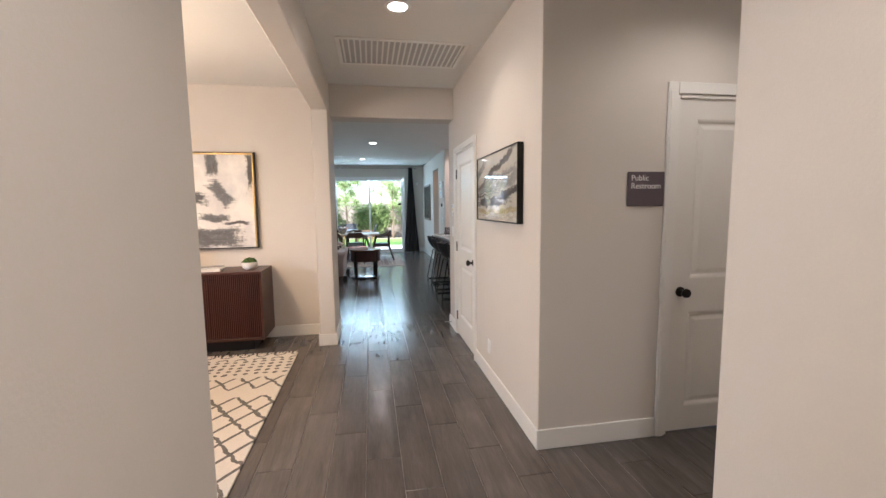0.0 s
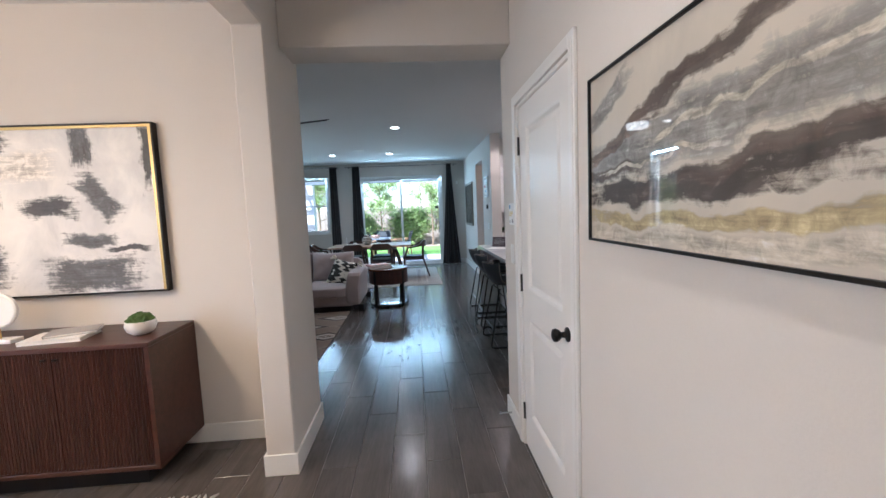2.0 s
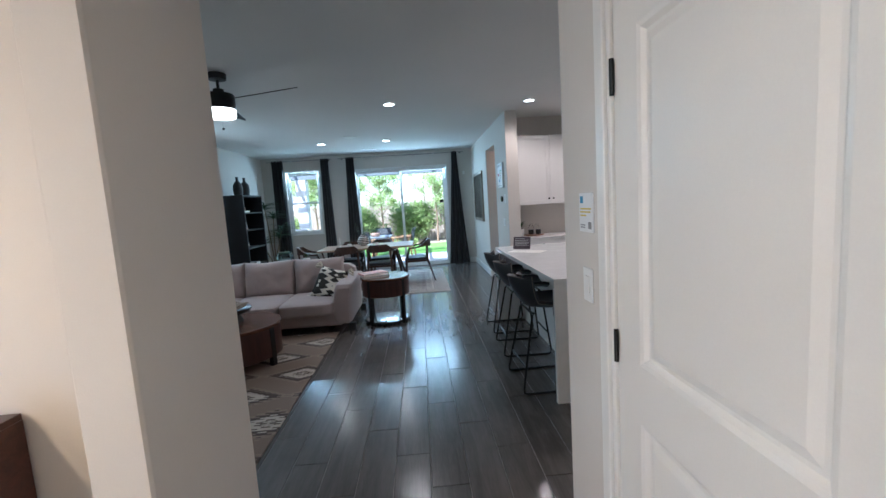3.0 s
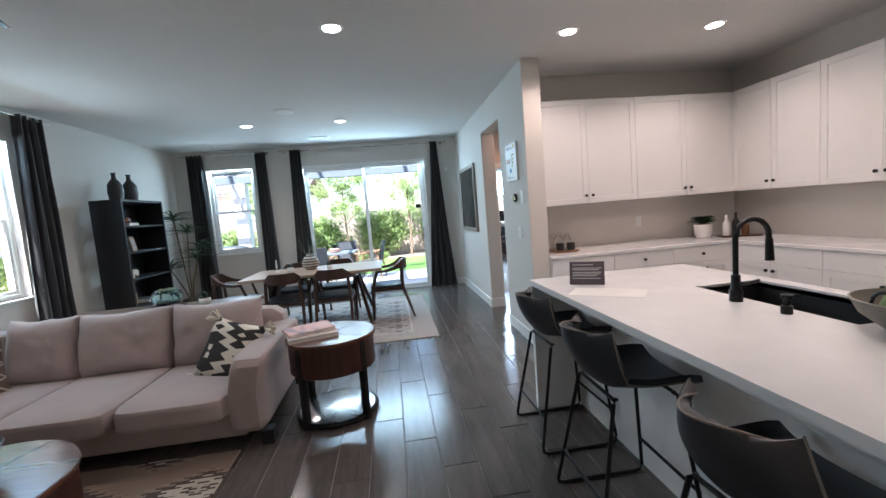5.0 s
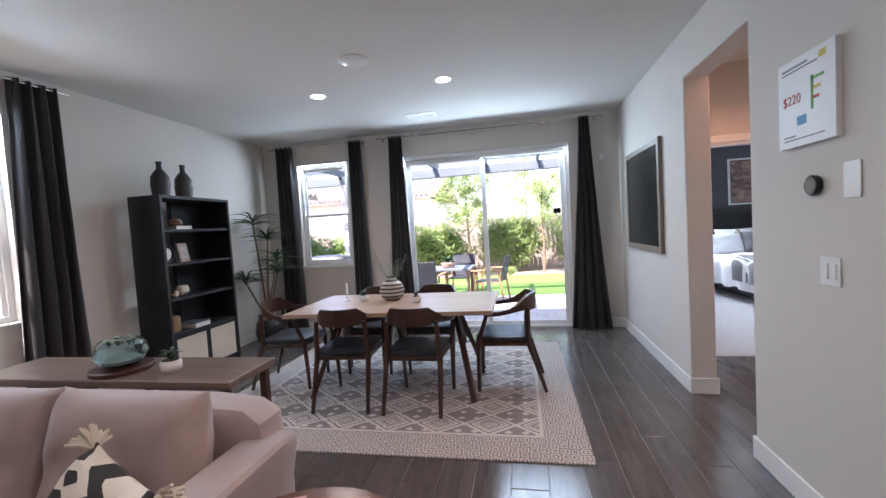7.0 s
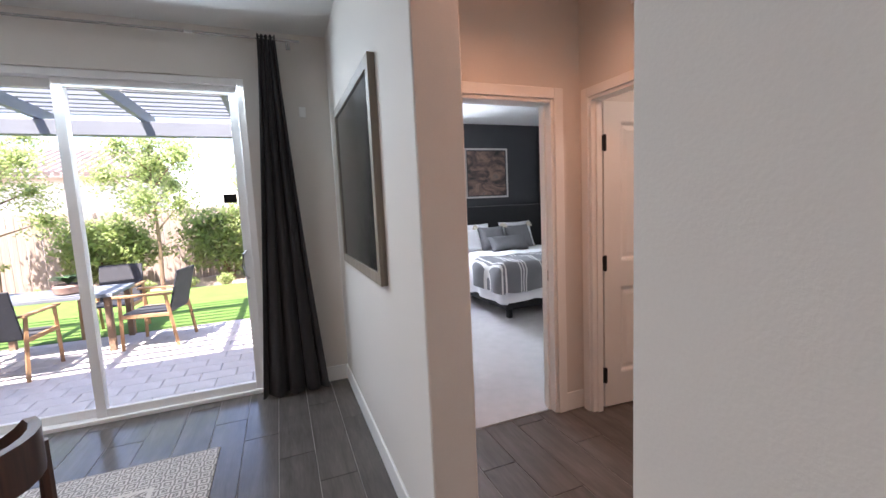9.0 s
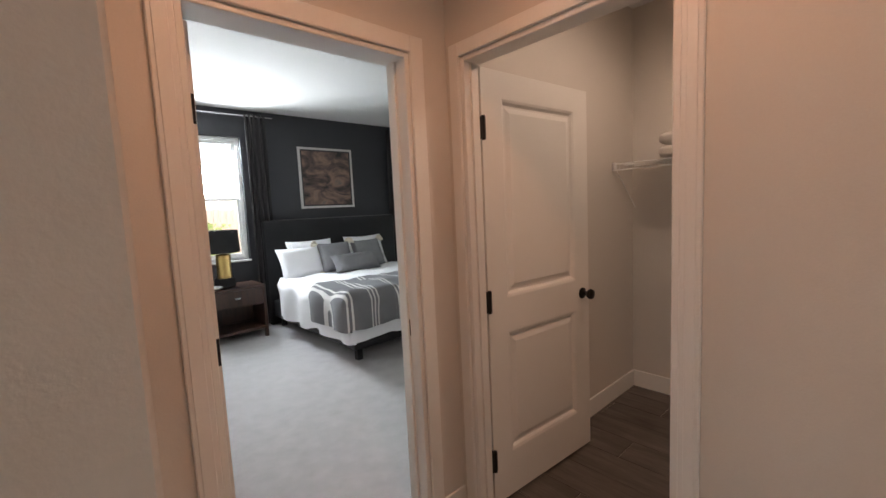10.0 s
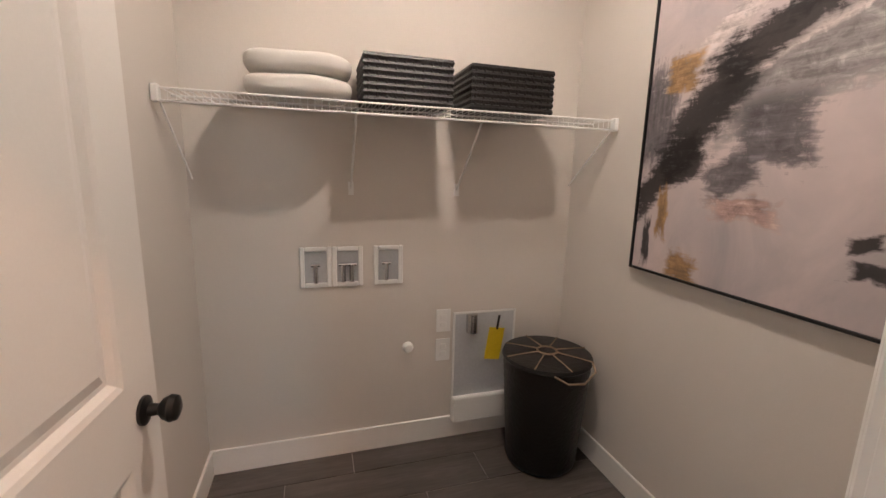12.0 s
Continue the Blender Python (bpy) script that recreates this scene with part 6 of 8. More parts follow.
def line_pillow_material():
    m, n, b = blank("tan_embroidered_cloth", 0.95)
    tc = n.add("ShaderNodeTexCoord")
    sep = n.add("ShaderNodeSeparateXYZ", Vector=tc.outputs["Object"])
    u, v = sep.outputs[0], sep.outputs[2]
    a = n.op("ABSOLUTE", cell(n, n.op("ADD", u, n.op("MULTIPLY", v, 1.6)), 0.16))
    c = n.op("ABSOLUTE", cell(n, n.op("SUBTRACT", u, n.op("MULTIPLY", v, 1.6)), 0.16))
    pat = n.op("LESS_THAN", n.op("MINIMUM", a, c), 0.06)
    n.put(b.inputs["Base Color"], n.mix(pat, (0.22, 0.16, 0.12), (0.66, 0.58, 0.50)))
    n.put(b.inputs["Normal"], n.bump(n.noise(n.coords(), 260, 3), 0.6, 0.002))
    return m


CREAM = plain("cream_yarn", (0.68, 0.62, 0.52), 0.95, fine=200)
cushion("throw_pillow", "black and white kilim throw pillow with cream tassels", pose(-0.665, 9.35, 0.52, -30, 13, -18), 0.41, 0.46, 0.17, kilim_material(), CREAM)
cushion("throw_pillow", "tan throw pillow with a cream diamond line pattern", pose(-2.46, 9.36, 0.58, -22, 0, 40), 0.50, 0.42, 0.16, line_pillow_material())
b = thing("footed_bowl", "black footed bowl filled with pale driftwood", "bowl", pose(-1.36, 8.14, 0.42))
bm = bmn()
lathe(bm, ((0.075, 0), (0.07, 0.02), (0.05, 0.07), (0.06, 0.085), (0.13, 0.10), (0.165, 0.135), (0.16, 0.14), (0.12, 0.112), (0.02, 0.105)), sides=36)
part("bowl", bm, BLACKCERAMIC, b)
rng = random.Random(11)
for k in range(14):
    bm = bmn()
    a, r = rng.uniform(0, 6.3), rng.uniform(0, 0.09)
    o = Vector((r * math.cos(a), r * math.sin(a), 0.135 + rng.uniform(0, 0.035)))
    d = Vector((rng.uniform(-1, 1), rng.uniform(-1, 1), rng.uniform(-0.25, 0.25))).normalized() * rng.uniform(0.05, 0.09)
    tube(bm, [o - d, o + Vector((0, 0, 0.008)), o + d], [0.008, 0.016, 0.006], 7)
    part("driftwood", bm, plain("driftwood", (0.45, 0.38, 0.30), 0.9, fine=120) if k == 0 else bpy.data.materials["driftwood"], b)
PINKCOVER = art_material("pink_cover", ((0.42, (0.25, 0.20, 0.22)), (0.5, (0.62, 0.36, 0.32)), (0.7, (0.68, 0.42, 0.37))), 4, 4, 2.2, 0.6, False)
book("large art book with a pale dust jacket", pose(-0.17, 9.06, 0.60, 0, 0, 18), 0.34, 0.26, 0.03, plain("pale_jacket", (0.55, 0.50, 0.46), 0.45))
book("pink-covered art book on top of another book", pose(-0.17, 9.10, 0.63, 0, 0, 26), 0.33, 0.24, 0.022, PINKCOVER)

# console, bookcase and corner plant
sl = thing("wood_slice", "round live-edge wooden slice on the console", "tray", pose(-1.50, 10.24, 0.74))
bm = bmn()
lathe(bm, ((0.14, 0), (0.15, 0.004), (0.15, 0.02), (0.145, 0.024)), sides=30)
part("slice", bm, WALNUT, sl)
gb = thing("glass_terrarium", "round clear glass bowl with pale succulents", "terrarium", pose(-1.50, 10.24, 0.764))
bm = bmn()
lathe(bm, ((0.05, 0), (0.10, 0.02), (0.125, 0.07), (0.115, 0.12), (0.09, 0.145), (0.087, 0.143), (0.112, 0.12), (0.121, 0.07), (0.097, 0.023), (0.03, 0.006)), sides=32)
part("bowl", bm, glass("aqua_glass", (0.75, 0.93, 0.95)), gb)
bm = bmn()
rng = random.Random(2)
for k in range(7):
    a = 2 * math.pi * k / 7
    rosette(bm, 0.055 * math.cos(a), 0.055 * math.sin(a), 0.125, 12, 0.05, 0.01, rng, (0.5, 1.8))
part("succulents", bm, SAGE, gb)
bm = bmn()
lathe(bm, ((0.04, 0.008), (0.085, 0.022), (0.09, 0.04)), sides=20)
part("pebbles", bm, plain("pebbles", (0.4, 0.38, 0.34), 0.8, var=0.5, fine=120, bump=0.8, depth=0.004), gb)
potted_plant("small_succulent", "small green succulent in a white pot on the console", pose(-1.17, 10.22, 0.74), ((0.035, 0), (0.05, 0.02), (0.052, 0.05), (0.045, 0.062)), CERAMIC, DARKLEAF, 16, 0.085, 0.012, 21, (0.6, 2.2))


def bottle_vase(m):
    v = thing("bottle_vase", "tall dark bottle-shaped vase on top of the bookcase", "vase", m, "dark bottle vases")
    bm = bmn()
    lathe(bm, ((0.055, 0), (0.075, 0.01), (0.085, 0.10), (0.078, 0.19), (0.05, 0.235), (0.025, 0.265), (0.022, 0.31), (0.03, 0.335), (0.018, 0.335), (0.014, 0.27)), sides=28)
    part("vase", bm, plain("hammered_black", (0.03, 0.03, 0.032), 0.45, var=0.3, fine=45, bump=0.8, depth=0.004), v)
    return v


bv = bottle_vase(pose(-2.74, 11.84, 1.88))
copy_thing(bv, pose(-2.72, 12.10, 1.88))


def turned(name, label, category, m, prof, material, sides=26):
    v = thing(name, label, category, m)
    bm = bmn()
    lathe(bm, prof, sides=sides)
    part("body", bm, material, v)
    return v


BX = -2.80
turned("ginger_jar", "round brown glazed jar on a shelf", "vase", pose(BX, 11.80, 1.555), ((0.035, 0), (0.065, 0.04), (0.065, 0.08), (0.04, 0.11), (0.035, 0.12)), TERRA)
book("pair of white books lying flat on the shelf", pose(BX - 0.08, 11.92, 1.555), 0.2, 0.2, 0.035, CERAMIC)
turned("ginger_jar", "low brown glazed pot on white books", "vase", pose(BX + 0.02, 12.02, 1.59), ((0.04, 0), (0.06, 0.025), (0.05, 0.06), (0.03, 0.075)), TERRA)
pf = thing("photo_frame", "pale framed photograph leaning on the shelf", "picture frame", pose(BX + 0.06, 11.99, 1.225, -10, 0, 100))
boxpart("frame", PALEWOOD, pf, 0, 0.15, -0.012, 0, 0, 0.19, 0.002)
boxpart("photo", plain("grey_photo", (0.4, 0.38, 0.36), 0.4, var=0.4, coarse=18), pf, 0.025, 0.125, -0.0145, -0.0125, 0.03, 0.16, 0)
ck = thing("ring_sculpture", "black ring sculpture with a pale disc", "sculpture", pose(BX + 0.05, 11.84, 1.225))
bm = bmn()
tube(bm, [(0, 0.085 * math.cos(a), 0.09 + 0.085 * math.sin(a)) for a in [2 * math.pi * k / 24 for k in range(25)]], 0.014, 8, False)
part("ring", bm, BLACK, ck)
bm = bmn()
tube(bm, [(-0.01, 0, 0.09), (0.01, 0, 0.09)], 0.055, 24)
part("disc", bm, CERAMIC, ck)
turned("ceramic_pot", "small cream ceramic pot on a shelf", "vase", pose(BX, 12.05, 0.885), ((0.03, 0), (0.06, 0.03), (0.06, 0.07), (0.045, 0.095)), CREAM)
bd = thing("bead_garland", "heap of brown wooden beads on a shelf", "beads", pose(BX + 0.06, 11.84, 0.885))
rng = random.Random(3)
for k in range(18):
    bm = bmn()
    bmesh.ops.create_icosphere(bm, subdivisions=2, radius=0.02, matrix=Matrix.Translation((rng.uniform(-0.05, 0.05), 0.011 * k - 0.1, 0.02 + (0.03 if k % 3 == 0 else 0))))
    part("bead", bm, TERRA if k % 2 else CREAM, bd)
turned("woven_basket", "small round woven basket on a shelf", "basket", pose(BX + 0.03, 11.84, 0.545), ((0.075, 0), (0.085, 0.02), (0.085, 0.12), (0.08, 0.15), (0.06, 0.155)), plain("basket_weave", (0.30, 0.19, 0.10), 0.9, fine=90, bump=0.9, depth=0.004))
book("dark books lying flat on the lowest shelf", pose(BX - 0.05, 11.98, 0.545), 0.24, 0.2, 0.05, plain("slate_cover", (0.10, 0.11, 0.13), 0.5))


def dracaena():
    p = thing("dracaena_plant", "tall dracaena with spiky leaf heads in a black pot", "plant", pose(-2.72, 13.36, 0))
    bm = bmn()
    lathe(bm, ((0.11, 0), (0.17, 0.06), (0.19, 0.17), (0.17, 0.29), (0.15, 0.32), (0.13, 0.31)), sides=30)
    part("pot", bm, BLACKCERAMIC, p)
    bm = bmn()
    lathe(bm, ((0.14, 0.27), (0.13, 0.29)), sides=20)
    part("soil", bm, SOIL, p)
    rng = random.Random(7)
    for (tx, ty, tz) in ((-0.12, -0.03, 1.62), (0.02, 0.06, 1.40), (0.22, -0.08, 1.12), (-0.2, -0.16, 0.85), (0.10, 0.1, 0.95)):
        bm = bmn()
        mid = Vector((tx * 0.4 + rng.uniform(-0.04, 0.04), ty * 0.4, tz * 0.55))
        tube(bm, [(tx * 0.1, ty * 0.1, 0.28), mid, (tx, ty, tz)], [0.016, 0.013, 0.010], 8)
        part("stem", bm, plain("dracaena_bark", (0.20, 0.15, 0.10), 0.9, fine=60), p)
        bm = bmn()
        for k in range(30):
            a = 2.399 * k
            blade(bm, (tx, ty, tz - 0.03 + 0.002 * k), (math.cos(a), math.sin(a), 0), rng.uniform(0.1, 1.3), rng.uniform(0.26, 0.40), 0.017, 1.25, 6)
        part("leaf_head", bm, DARKLEAF, p)


dracaena()

# dining table
vz = thing("patterned_vase", "round vase with black and cream bands holding dry stems", "vase", pose(-0.56, 12.12, 0.762))
bm = bmn()
lathe(bm, ((0.06, 0), (0.10, 0.03), (0.118, 0.09), (0.10, 0.15), (0.05, 0.19), (0.045, 0.21), (0.052, 0.22), (0.03, 0.215)), sides=36)
m_, n_, b_ = blank("banded_glaze", 0.45)
tc_ = n_.add("ShaderNodeTexCoord")
sp_ = n_.add("ShaderNodeSeparateXYZ", Vector=tc_.outputs["Object"])
ang = n_.op("ARCTAN2", sp_.outputs[1], sp_.outputs[0])
zig_ = n_.op("MULTIPLY", n_.op("ABSOLUTE", n_.op("SUBTRACT", n_.op("FRACT", n_.op("MULTIPLY", ang, 3.8)), 0.5)), 0.018)
band = n_.op("GREATER_THAN", n_.op("SINE", n_.op("MULTIPLY", n_.op("ADD", sp_.outputs[2], zig_), 175.0)), 0.05)
n_.put(b_.inputs["Base Color"], n_.mix(band, (0.62, 0.57, 0.50), (0.04, 0.03, 0.028)))
part("vase", bm, m_, vz)
rng = random.Random(9)
for k in range(9):
    a = rng.uniform(0, 6.3)
    tip = Vector((0.16 * math.cos(a), 0.12 * math.sin(a), rng.uniform(0.32, 0.46)))
    bm = bmn()
    tube(bm, [(0, 0, 0.15), tip * 0.6 + Vector((0, 0, 0.05)), tip], [0.002, 0.002, 0.0015], 5)
    for j in range(7):
        q = 0.55 + 0.45 * j / 6
        o = tip * q + Vector((0, 0, 0.05 * (1 - q)))
        aa = rng.uniform(0, 6.3)
        blade(bm, o, (math.cos(aa), math.sin(aa), 0), rng.uniform(0.2, 1.0), 0.05, 0.005, 0.6, 3)
    part("stem", bm, SAGE, vz, "dry grey-green stem")
turned("candle_holder", "slim brass candlestick with a candle", "candlestick", pose(-1.02, 12.12, 0.762), ((0.035, 0), (0.035, 0.006), (0.006, 0.012), (0.006, 0.06), (0.014, 0.065), (0.014, 0.08), (0.011, 0.081), (0.010, 0.17)), CERAMIC)
for sx, sy in ((-0.83, 12.08), (-0.28, 11.93)):
    potted_plant("small_succulent", "tiny succulent in a pale ceramic pot on the dining table", pose(sx, sy, 0.762), ((0.03, 0), (0.042, 0.015), (0.042, 0.045), (0.036, 0.055)), CERAMIC, DARKLEAF, 14, 0.06, 0.009, 31, (0.7, 2.2))

# kitchen counter and island
fb = thing("fruit_bowl", "wide grey handled bowl of green pears", "bowl", pose(2.24, 7.28, 0.912))
bm = bmn()
lathe(bm, ((0.06, 0), (0.10, 0.01), (0.16, 0.06), (0.185, 0.11), (0.178, 0.112), (0.15, 0.065), (0.05, 0.018)), sides=36)
part("bowl", bm, plain("grey_stoneware", (0.17, 0.16, 0.13), 0.6, fine=60), fb)
for s_ in (1, -1):
    bm = bmn()
    tube(bm, [(s_ * (0.165 + 0.0 * k), 0.035 * math.cos(a), 0.11 + 0.04 * math.sin(a)) for k, a in enumerate([math.pi * q / 8 for q in range(9)])], 0.006, 8)
    part("handle", bm, BLACK, fb)
rng = random.Random(4)
for px, py, pz in ((-0.08, 0.02, 0.09), (0.02, -0.06, 0.09), (0.09, 0.03, 0.09), (0.0, 0.07, 0.09), (0.01, 0.0, 0.125)):
    bm = bmn()
    bmesh.ops.create_icosphere(bm, subdivisions=3, radius=0.046, matrix=Matrix.Translation((px, py, pz)) @ Matrix.Diagonal((1.1, 0.95, 0.9, 1)))
    part("pear", bm, plain("green_fruit", (0.10, 0.17, 0.02), 0.45, var=0.3) if pz > 0.1 or px < -0.05 else bpy.data.materials["green_fruit"], fb)
sg = thing("counter_sign", "plum-grey printed card standing on the island", "sign", pose(1.64, 8.585, 0.912, 0, 0, -32) @ pose(0, 0, 0, -14))
boxpart("card", PLUM, sg, 0, 0.20, -0.003, 0, 0, 0.14, 0.001)
for z0, w_ in ((0.118, 0.12), (0.098, 0.165), (0.088, 0.15), (0.072, 0.165), (0.062, 0.16), (0.052, 0.14), (0.036, 0.16)):
    boxpart("print", PRINTWHITE, sg, 0.018, 0.018 + w_, -0.0042, -0.0028, z0, z0 + 0.0035, 0)
boxpart("leg", PLUM, sg, 0.02, 0.18, 0.0, 0.04, 0.0, 0.003, 0)
sh = thing("paper_sheet", "white sheet of paper lying on the island", "paper", pose(1.57, 8.40, 0.9125, 0, 0, -38))
boxpart("sheet", PAPER, sh, 0, 0.38, -0.10, 0.10, 0, 0.001, 0)
tr = thing("serving_tray", "round wooden tray on the kitchen counter", "tray", pose(2.38, 10.36, 0.894))
bm = bmn()
lathe(bm, ((0.15, 0), (0.16, 0.004), (0.16, 0.016), (0.152, 0.018)), sides=30)
part("tray", bm, TERRA, tr)
for dx, dy in ((-0.05, -0.03), (0.06, -0.05)):
    turned("black_mug", "small matte black mug on the tray", "mug", pose(2.38 + dx, 10.36 + dy, 0.912), ((0.035, 0), (0.042, 0.01), (0.042, 0.075), (0.038, 0.076)), BLACKCERAMIC)
for dx, dy in ((-0.02, 0.07), (0.07, 0.06)):
    turned("glass_carafe", "clear glass carafe on the tray", "carafe", pose(2.38 + dx, 10.36 + dy, 0.912), ((0.04, 0), (0.05, 0.03), (0.045, 0.10), (0.02, 0.15), (0.025, 0.17)), glass("clear_glass"))
potted_plant("potted_plant", "dark-leaved plant in a white pot on the kitchen counter", pose(4.02, 10.38, 0.894), ((0.065, 0), (0.085, 0.04), (0.09, 0.13), (0.085, 0.15)), CERAMIC, DARKLEAF, 40, 0.18, 0.03, 41, (0.2, 1.6))
potted_plant("potted_plant", "small spiky plant in a white pot on the kitchen counter", pose(2.20, 10.50, 0.894), ((0.05, 0), (0.06, 0.03), (0.065, 0.09), (0.06, 0.10)), CERAMIC, LEAFGREEN, 20, 0.16, 0.012, 43, (0.6, 2.4))
bt = thing("counter_tray", "rectangular dark wooden tray on the corner counter", "tray", pose(4.28, 10.22, 0.894, 0, 0, -20))
boxpart("tray", WALNUT, bt, -0.16, 0.22, -0.08, 0.08, 0, 0.015, 0.003)
for dx, mt_, hh in ((-0.09, CERAMIC, 1.0), (0.0, BLACKCERAMIC, 1.1), (0.09, TERRA, 0.8)):
    turned("bottle", "slim corked bottle on a dark tray", "bottle", pose(4.28, 10.22, 0.909, 0, 0, -20) @ pose(dx, 0, 0), ((0.032, 0), (0.036, 0.01), (0.036, 0.13 * hh), (0.012, 0.17 * hh), (0.013, 0.22 * hh)), mt_)

# ---- laundry ----


def wire_shelf():
    s = thing("wire_shelf", "white wire laundry shelf on wall brackets", "shelf", pose(0, 0, 0))
    z, x0, x1, y0, y1 = 1.675, 4.86, 5.18, 10.915, 12.705
    for x in (x0, (x0 + x1) / 2, x1):
        bm = bmn()
        tube(bm, [(x, y0, z), (x, y1, z)], 0.004, 8)
        part("rail", bm, PLASTIC, s)
    bm = bmn()
    tube(bm, [(x0 - 0.002, y0, z - 0.04), (x0 - 0.002, y1, z - 0.04)], 0.004, 8)
    part("rail", bm, PLASTIC, s)
    n = 70
    bm0 = bmn()
    tube(bm0, [(x0, 0, -0.038), (x0, 0, 0.004), (x1, 0, 0.004)], 0.0018, 5)
    w0 = part("wire", bm0, PLASTIC, s)
    w0.location = (0, y0 + 0.01, z)
    for k in range(1, n):
        w = new("wire", w0.data)
        w.parent = s
        w.location = (0, y0 + 0.01 + (y1 - y0 - 0.02) * k / (n - 1), z)
    for y in (11.55, 12.06):
        bm = bmn()
        tube(bm, [(x0, y, z - 0.02), (x0 + 0.05, y, z - 0.07), (x1, y, z - 0.33)], 0.005, 6)
        box(bm, x1 - 0.004, x1 + 0.004, y - 0.012, y + 0.012, z - 0.36, z - 0.30)
        part("brace", bm, PLASTIC, s)
    for y in (y0 + 0.004, y1 - 0.006):
        bm = bmn()
        tube(bm, [(x0 + 0.01, y, z - 0.03), (x1, y, z - 0.30)], 0.004, 6)
        part("end_brace", bm, PLASTIC, s)
    for y in (y0 - 0.012, y1 - 0.012):
        boxpart("end_bracket", PLASTIC, s, x0 - 0.012, x0 + 0.02, y, y + 0.024, z - 0.045, z + 0.012, 0.004)


wire_shelf()
TOWEL = plain("white_terry", (0.78, 0.75, 0.70), 0.97, var=0.06, fine=350, bump=0.9, depth=0.004)
for k, zz in enumerate((1.683, 1.766)):
    tw = thing("folded_towel", "thick folded white towel on the wire shelf", "towel", pose(5.02, 12.26, zz, 0, 0, 90), "folded towels")
    bm = bmn()
    puff(bm, 0, 0, 0.044, 0.39, 0.29, 0.088, 3.4, 10)
    for v in bm.verts:
        v.co += 0.006 * Vector((noise.noise(v.co * 9 + Vector((k, 0, 0))), noise.noise(v.co * 9 + Vector((0, k + 4, 0))), noise.noise(v.co * 7 + Vector((0, 0, k + 8)))))
    part("fold", bm, TOWEL, tw)
    bm = bmn()
    puff(bm, 0.0, -0.006, 0.034, 0.35, 0.272, 0.02, 3, 6)
    part("inner_fold", bm, TOWEL, tw)


def black_basket(m, w):
    b = thing("storage_basket", "black woven storage basket on the wire shelf", "basket", m, "black baskets")
    WEAVE = bpy.data.materials["black_weave"] if "black_weave" in bpy.data.materials else plain("black_weave", (0.004, 0.0036, 0.0036), 0.42, var=0.4, fine=70, bump=0.8, depth=0.004)
    boxpart("bottom", WEAVE, b, 0.01, w - 0.01, 0.01, 0.25, 0, 0.01)
    for j in range(7):
        bm = bmn()
        lo, hi = 0.026 * j, 0.026 * j + 0.024
        rings = []
        for o, z in ((0, lo), (-0.004, (lo + hi) / 2), (0, hi), (0.012, hi), (0.012, lo)):
            rings.append([bm.verts.new(p) for p in ((o, o, z), (w - o, o, z), (w - o, 0.262 - o, z), (o, 0.262 - o, z))])
        for r in range(5):
            for q in range(4):
                bm.faces.new((rings[r][q], rings[r][(q + 1) % 4], rings[(r + 1) % 5][(q + 1) % 4], rings[(r + 1) % 5][q]))
        part("woven_band", bm, WEAVE, b)
    for k in range(10):
        x = w * (k + 0.5) / 10
        boxpart("stake", bpy.data.materials["black_weave"], b, x - 0.006, x + 0.006, -0.0015, 0.002, 0.0, 0.176, 0.002)
    return b


black_basket(pose(4.88, 12.03, 1.681, 0, 0, -90), 0.35)
black_basket(pose(4.88, 11.60, 1.681, 0, 0, -90), 0.37)


def recessed_box(label, m, w, h, pipes):
    b = thing("washer_box", label, "utility box", m)
    bm = bmn()
    e = 0.022
    for q in ((0, e, 0, h), (w - e, w, 0, h), (e, w - e, 0, e), (e, w - e, h - e, h)):
        box(bm, q[0], q[1], -0.012, -0.0005, q[2], q[3], 0.004)
    part("frame", bm, PLASTIC, b)
    boxpart("back", plain("grey_recess", (0.42, 0.43, 0.44), 0.6), b, e, w - e, -0.004, -0.0008, e, h - e, 0)
    for x in pipes:
        bm = bmn()
        tube(bm, [(x, -0.007, e), (x, -0.009, h * 0.55)], 0.012, 10)
        tube(bm, [(x - 0.02, -0.009, h * 0.55), (x + 0.02, -0.009, h * 0.55)], 0.008, 8)
        part("valve", bm, CHROME, b)
    return b


recessed_box("white recessed washer supply box", pose(5.185, 12.295, 0.885, 0, 0, -90), 0.142, 0.192, (0.07,))
recessed_box("white recessed washer drain box", pose(5.185, 12.151, 0.885, 0, 0, -90), 0.142, 0.192, (0.05, 0.09))
recessed_box("white recessed gas valve box", pose(5.185, 11.958, 0.885, 0, 0, -90), 0.142, 0.192, (0.06,))
gv = thing("gas_knob", "small white round cap on the laundry wall", "cap", pose(5.185, 11.787, 0.545, 0, -90, 0))
bm = bmn()
lathe(bm, ((0.028, 0.001), (0.028, 0.012), (0.02, 0.03), (0.016, 0.032)), sides=20)
part("cap", bm, PLASTIC, gv)
dv = thing("dryer_vent_box", "white metal recessed dryer vent box above the baseboard", "utility box", pose(5.185, 11.55, 0.105, 0, 0, -90))
bm = bmn()
for q in ((0, 0.012, 0, 0.61), (0.345, 0.357, 0, 0.61), (0.012, 0.345, 0.598, 0.61)):
    box(bm, q[0], q[1], -0.02, -0.014, q[2], q[3], 0.002)
part("rim", bm, PLASTIC, dv)
boxpart("back", plain("galvanised_sheet", (0.60, 0.62, 0.64), 0.35, metal=0.3), dv, 0.0, 0.357, -0.016, -0.0135, 0.0, 0.61, 0)
boxpart("ledge", PLASTIC, dv, 0.002, 0.355, -0.055, -0.016, 0.0, 0.14, 0.006)
bm = bmn()
tube(bm, [(0.10, -0.03, 0.60), (0.10, -0.03, 0.50)], 0.03, 14)
part("duct_collar", bm, CHROME, dv)
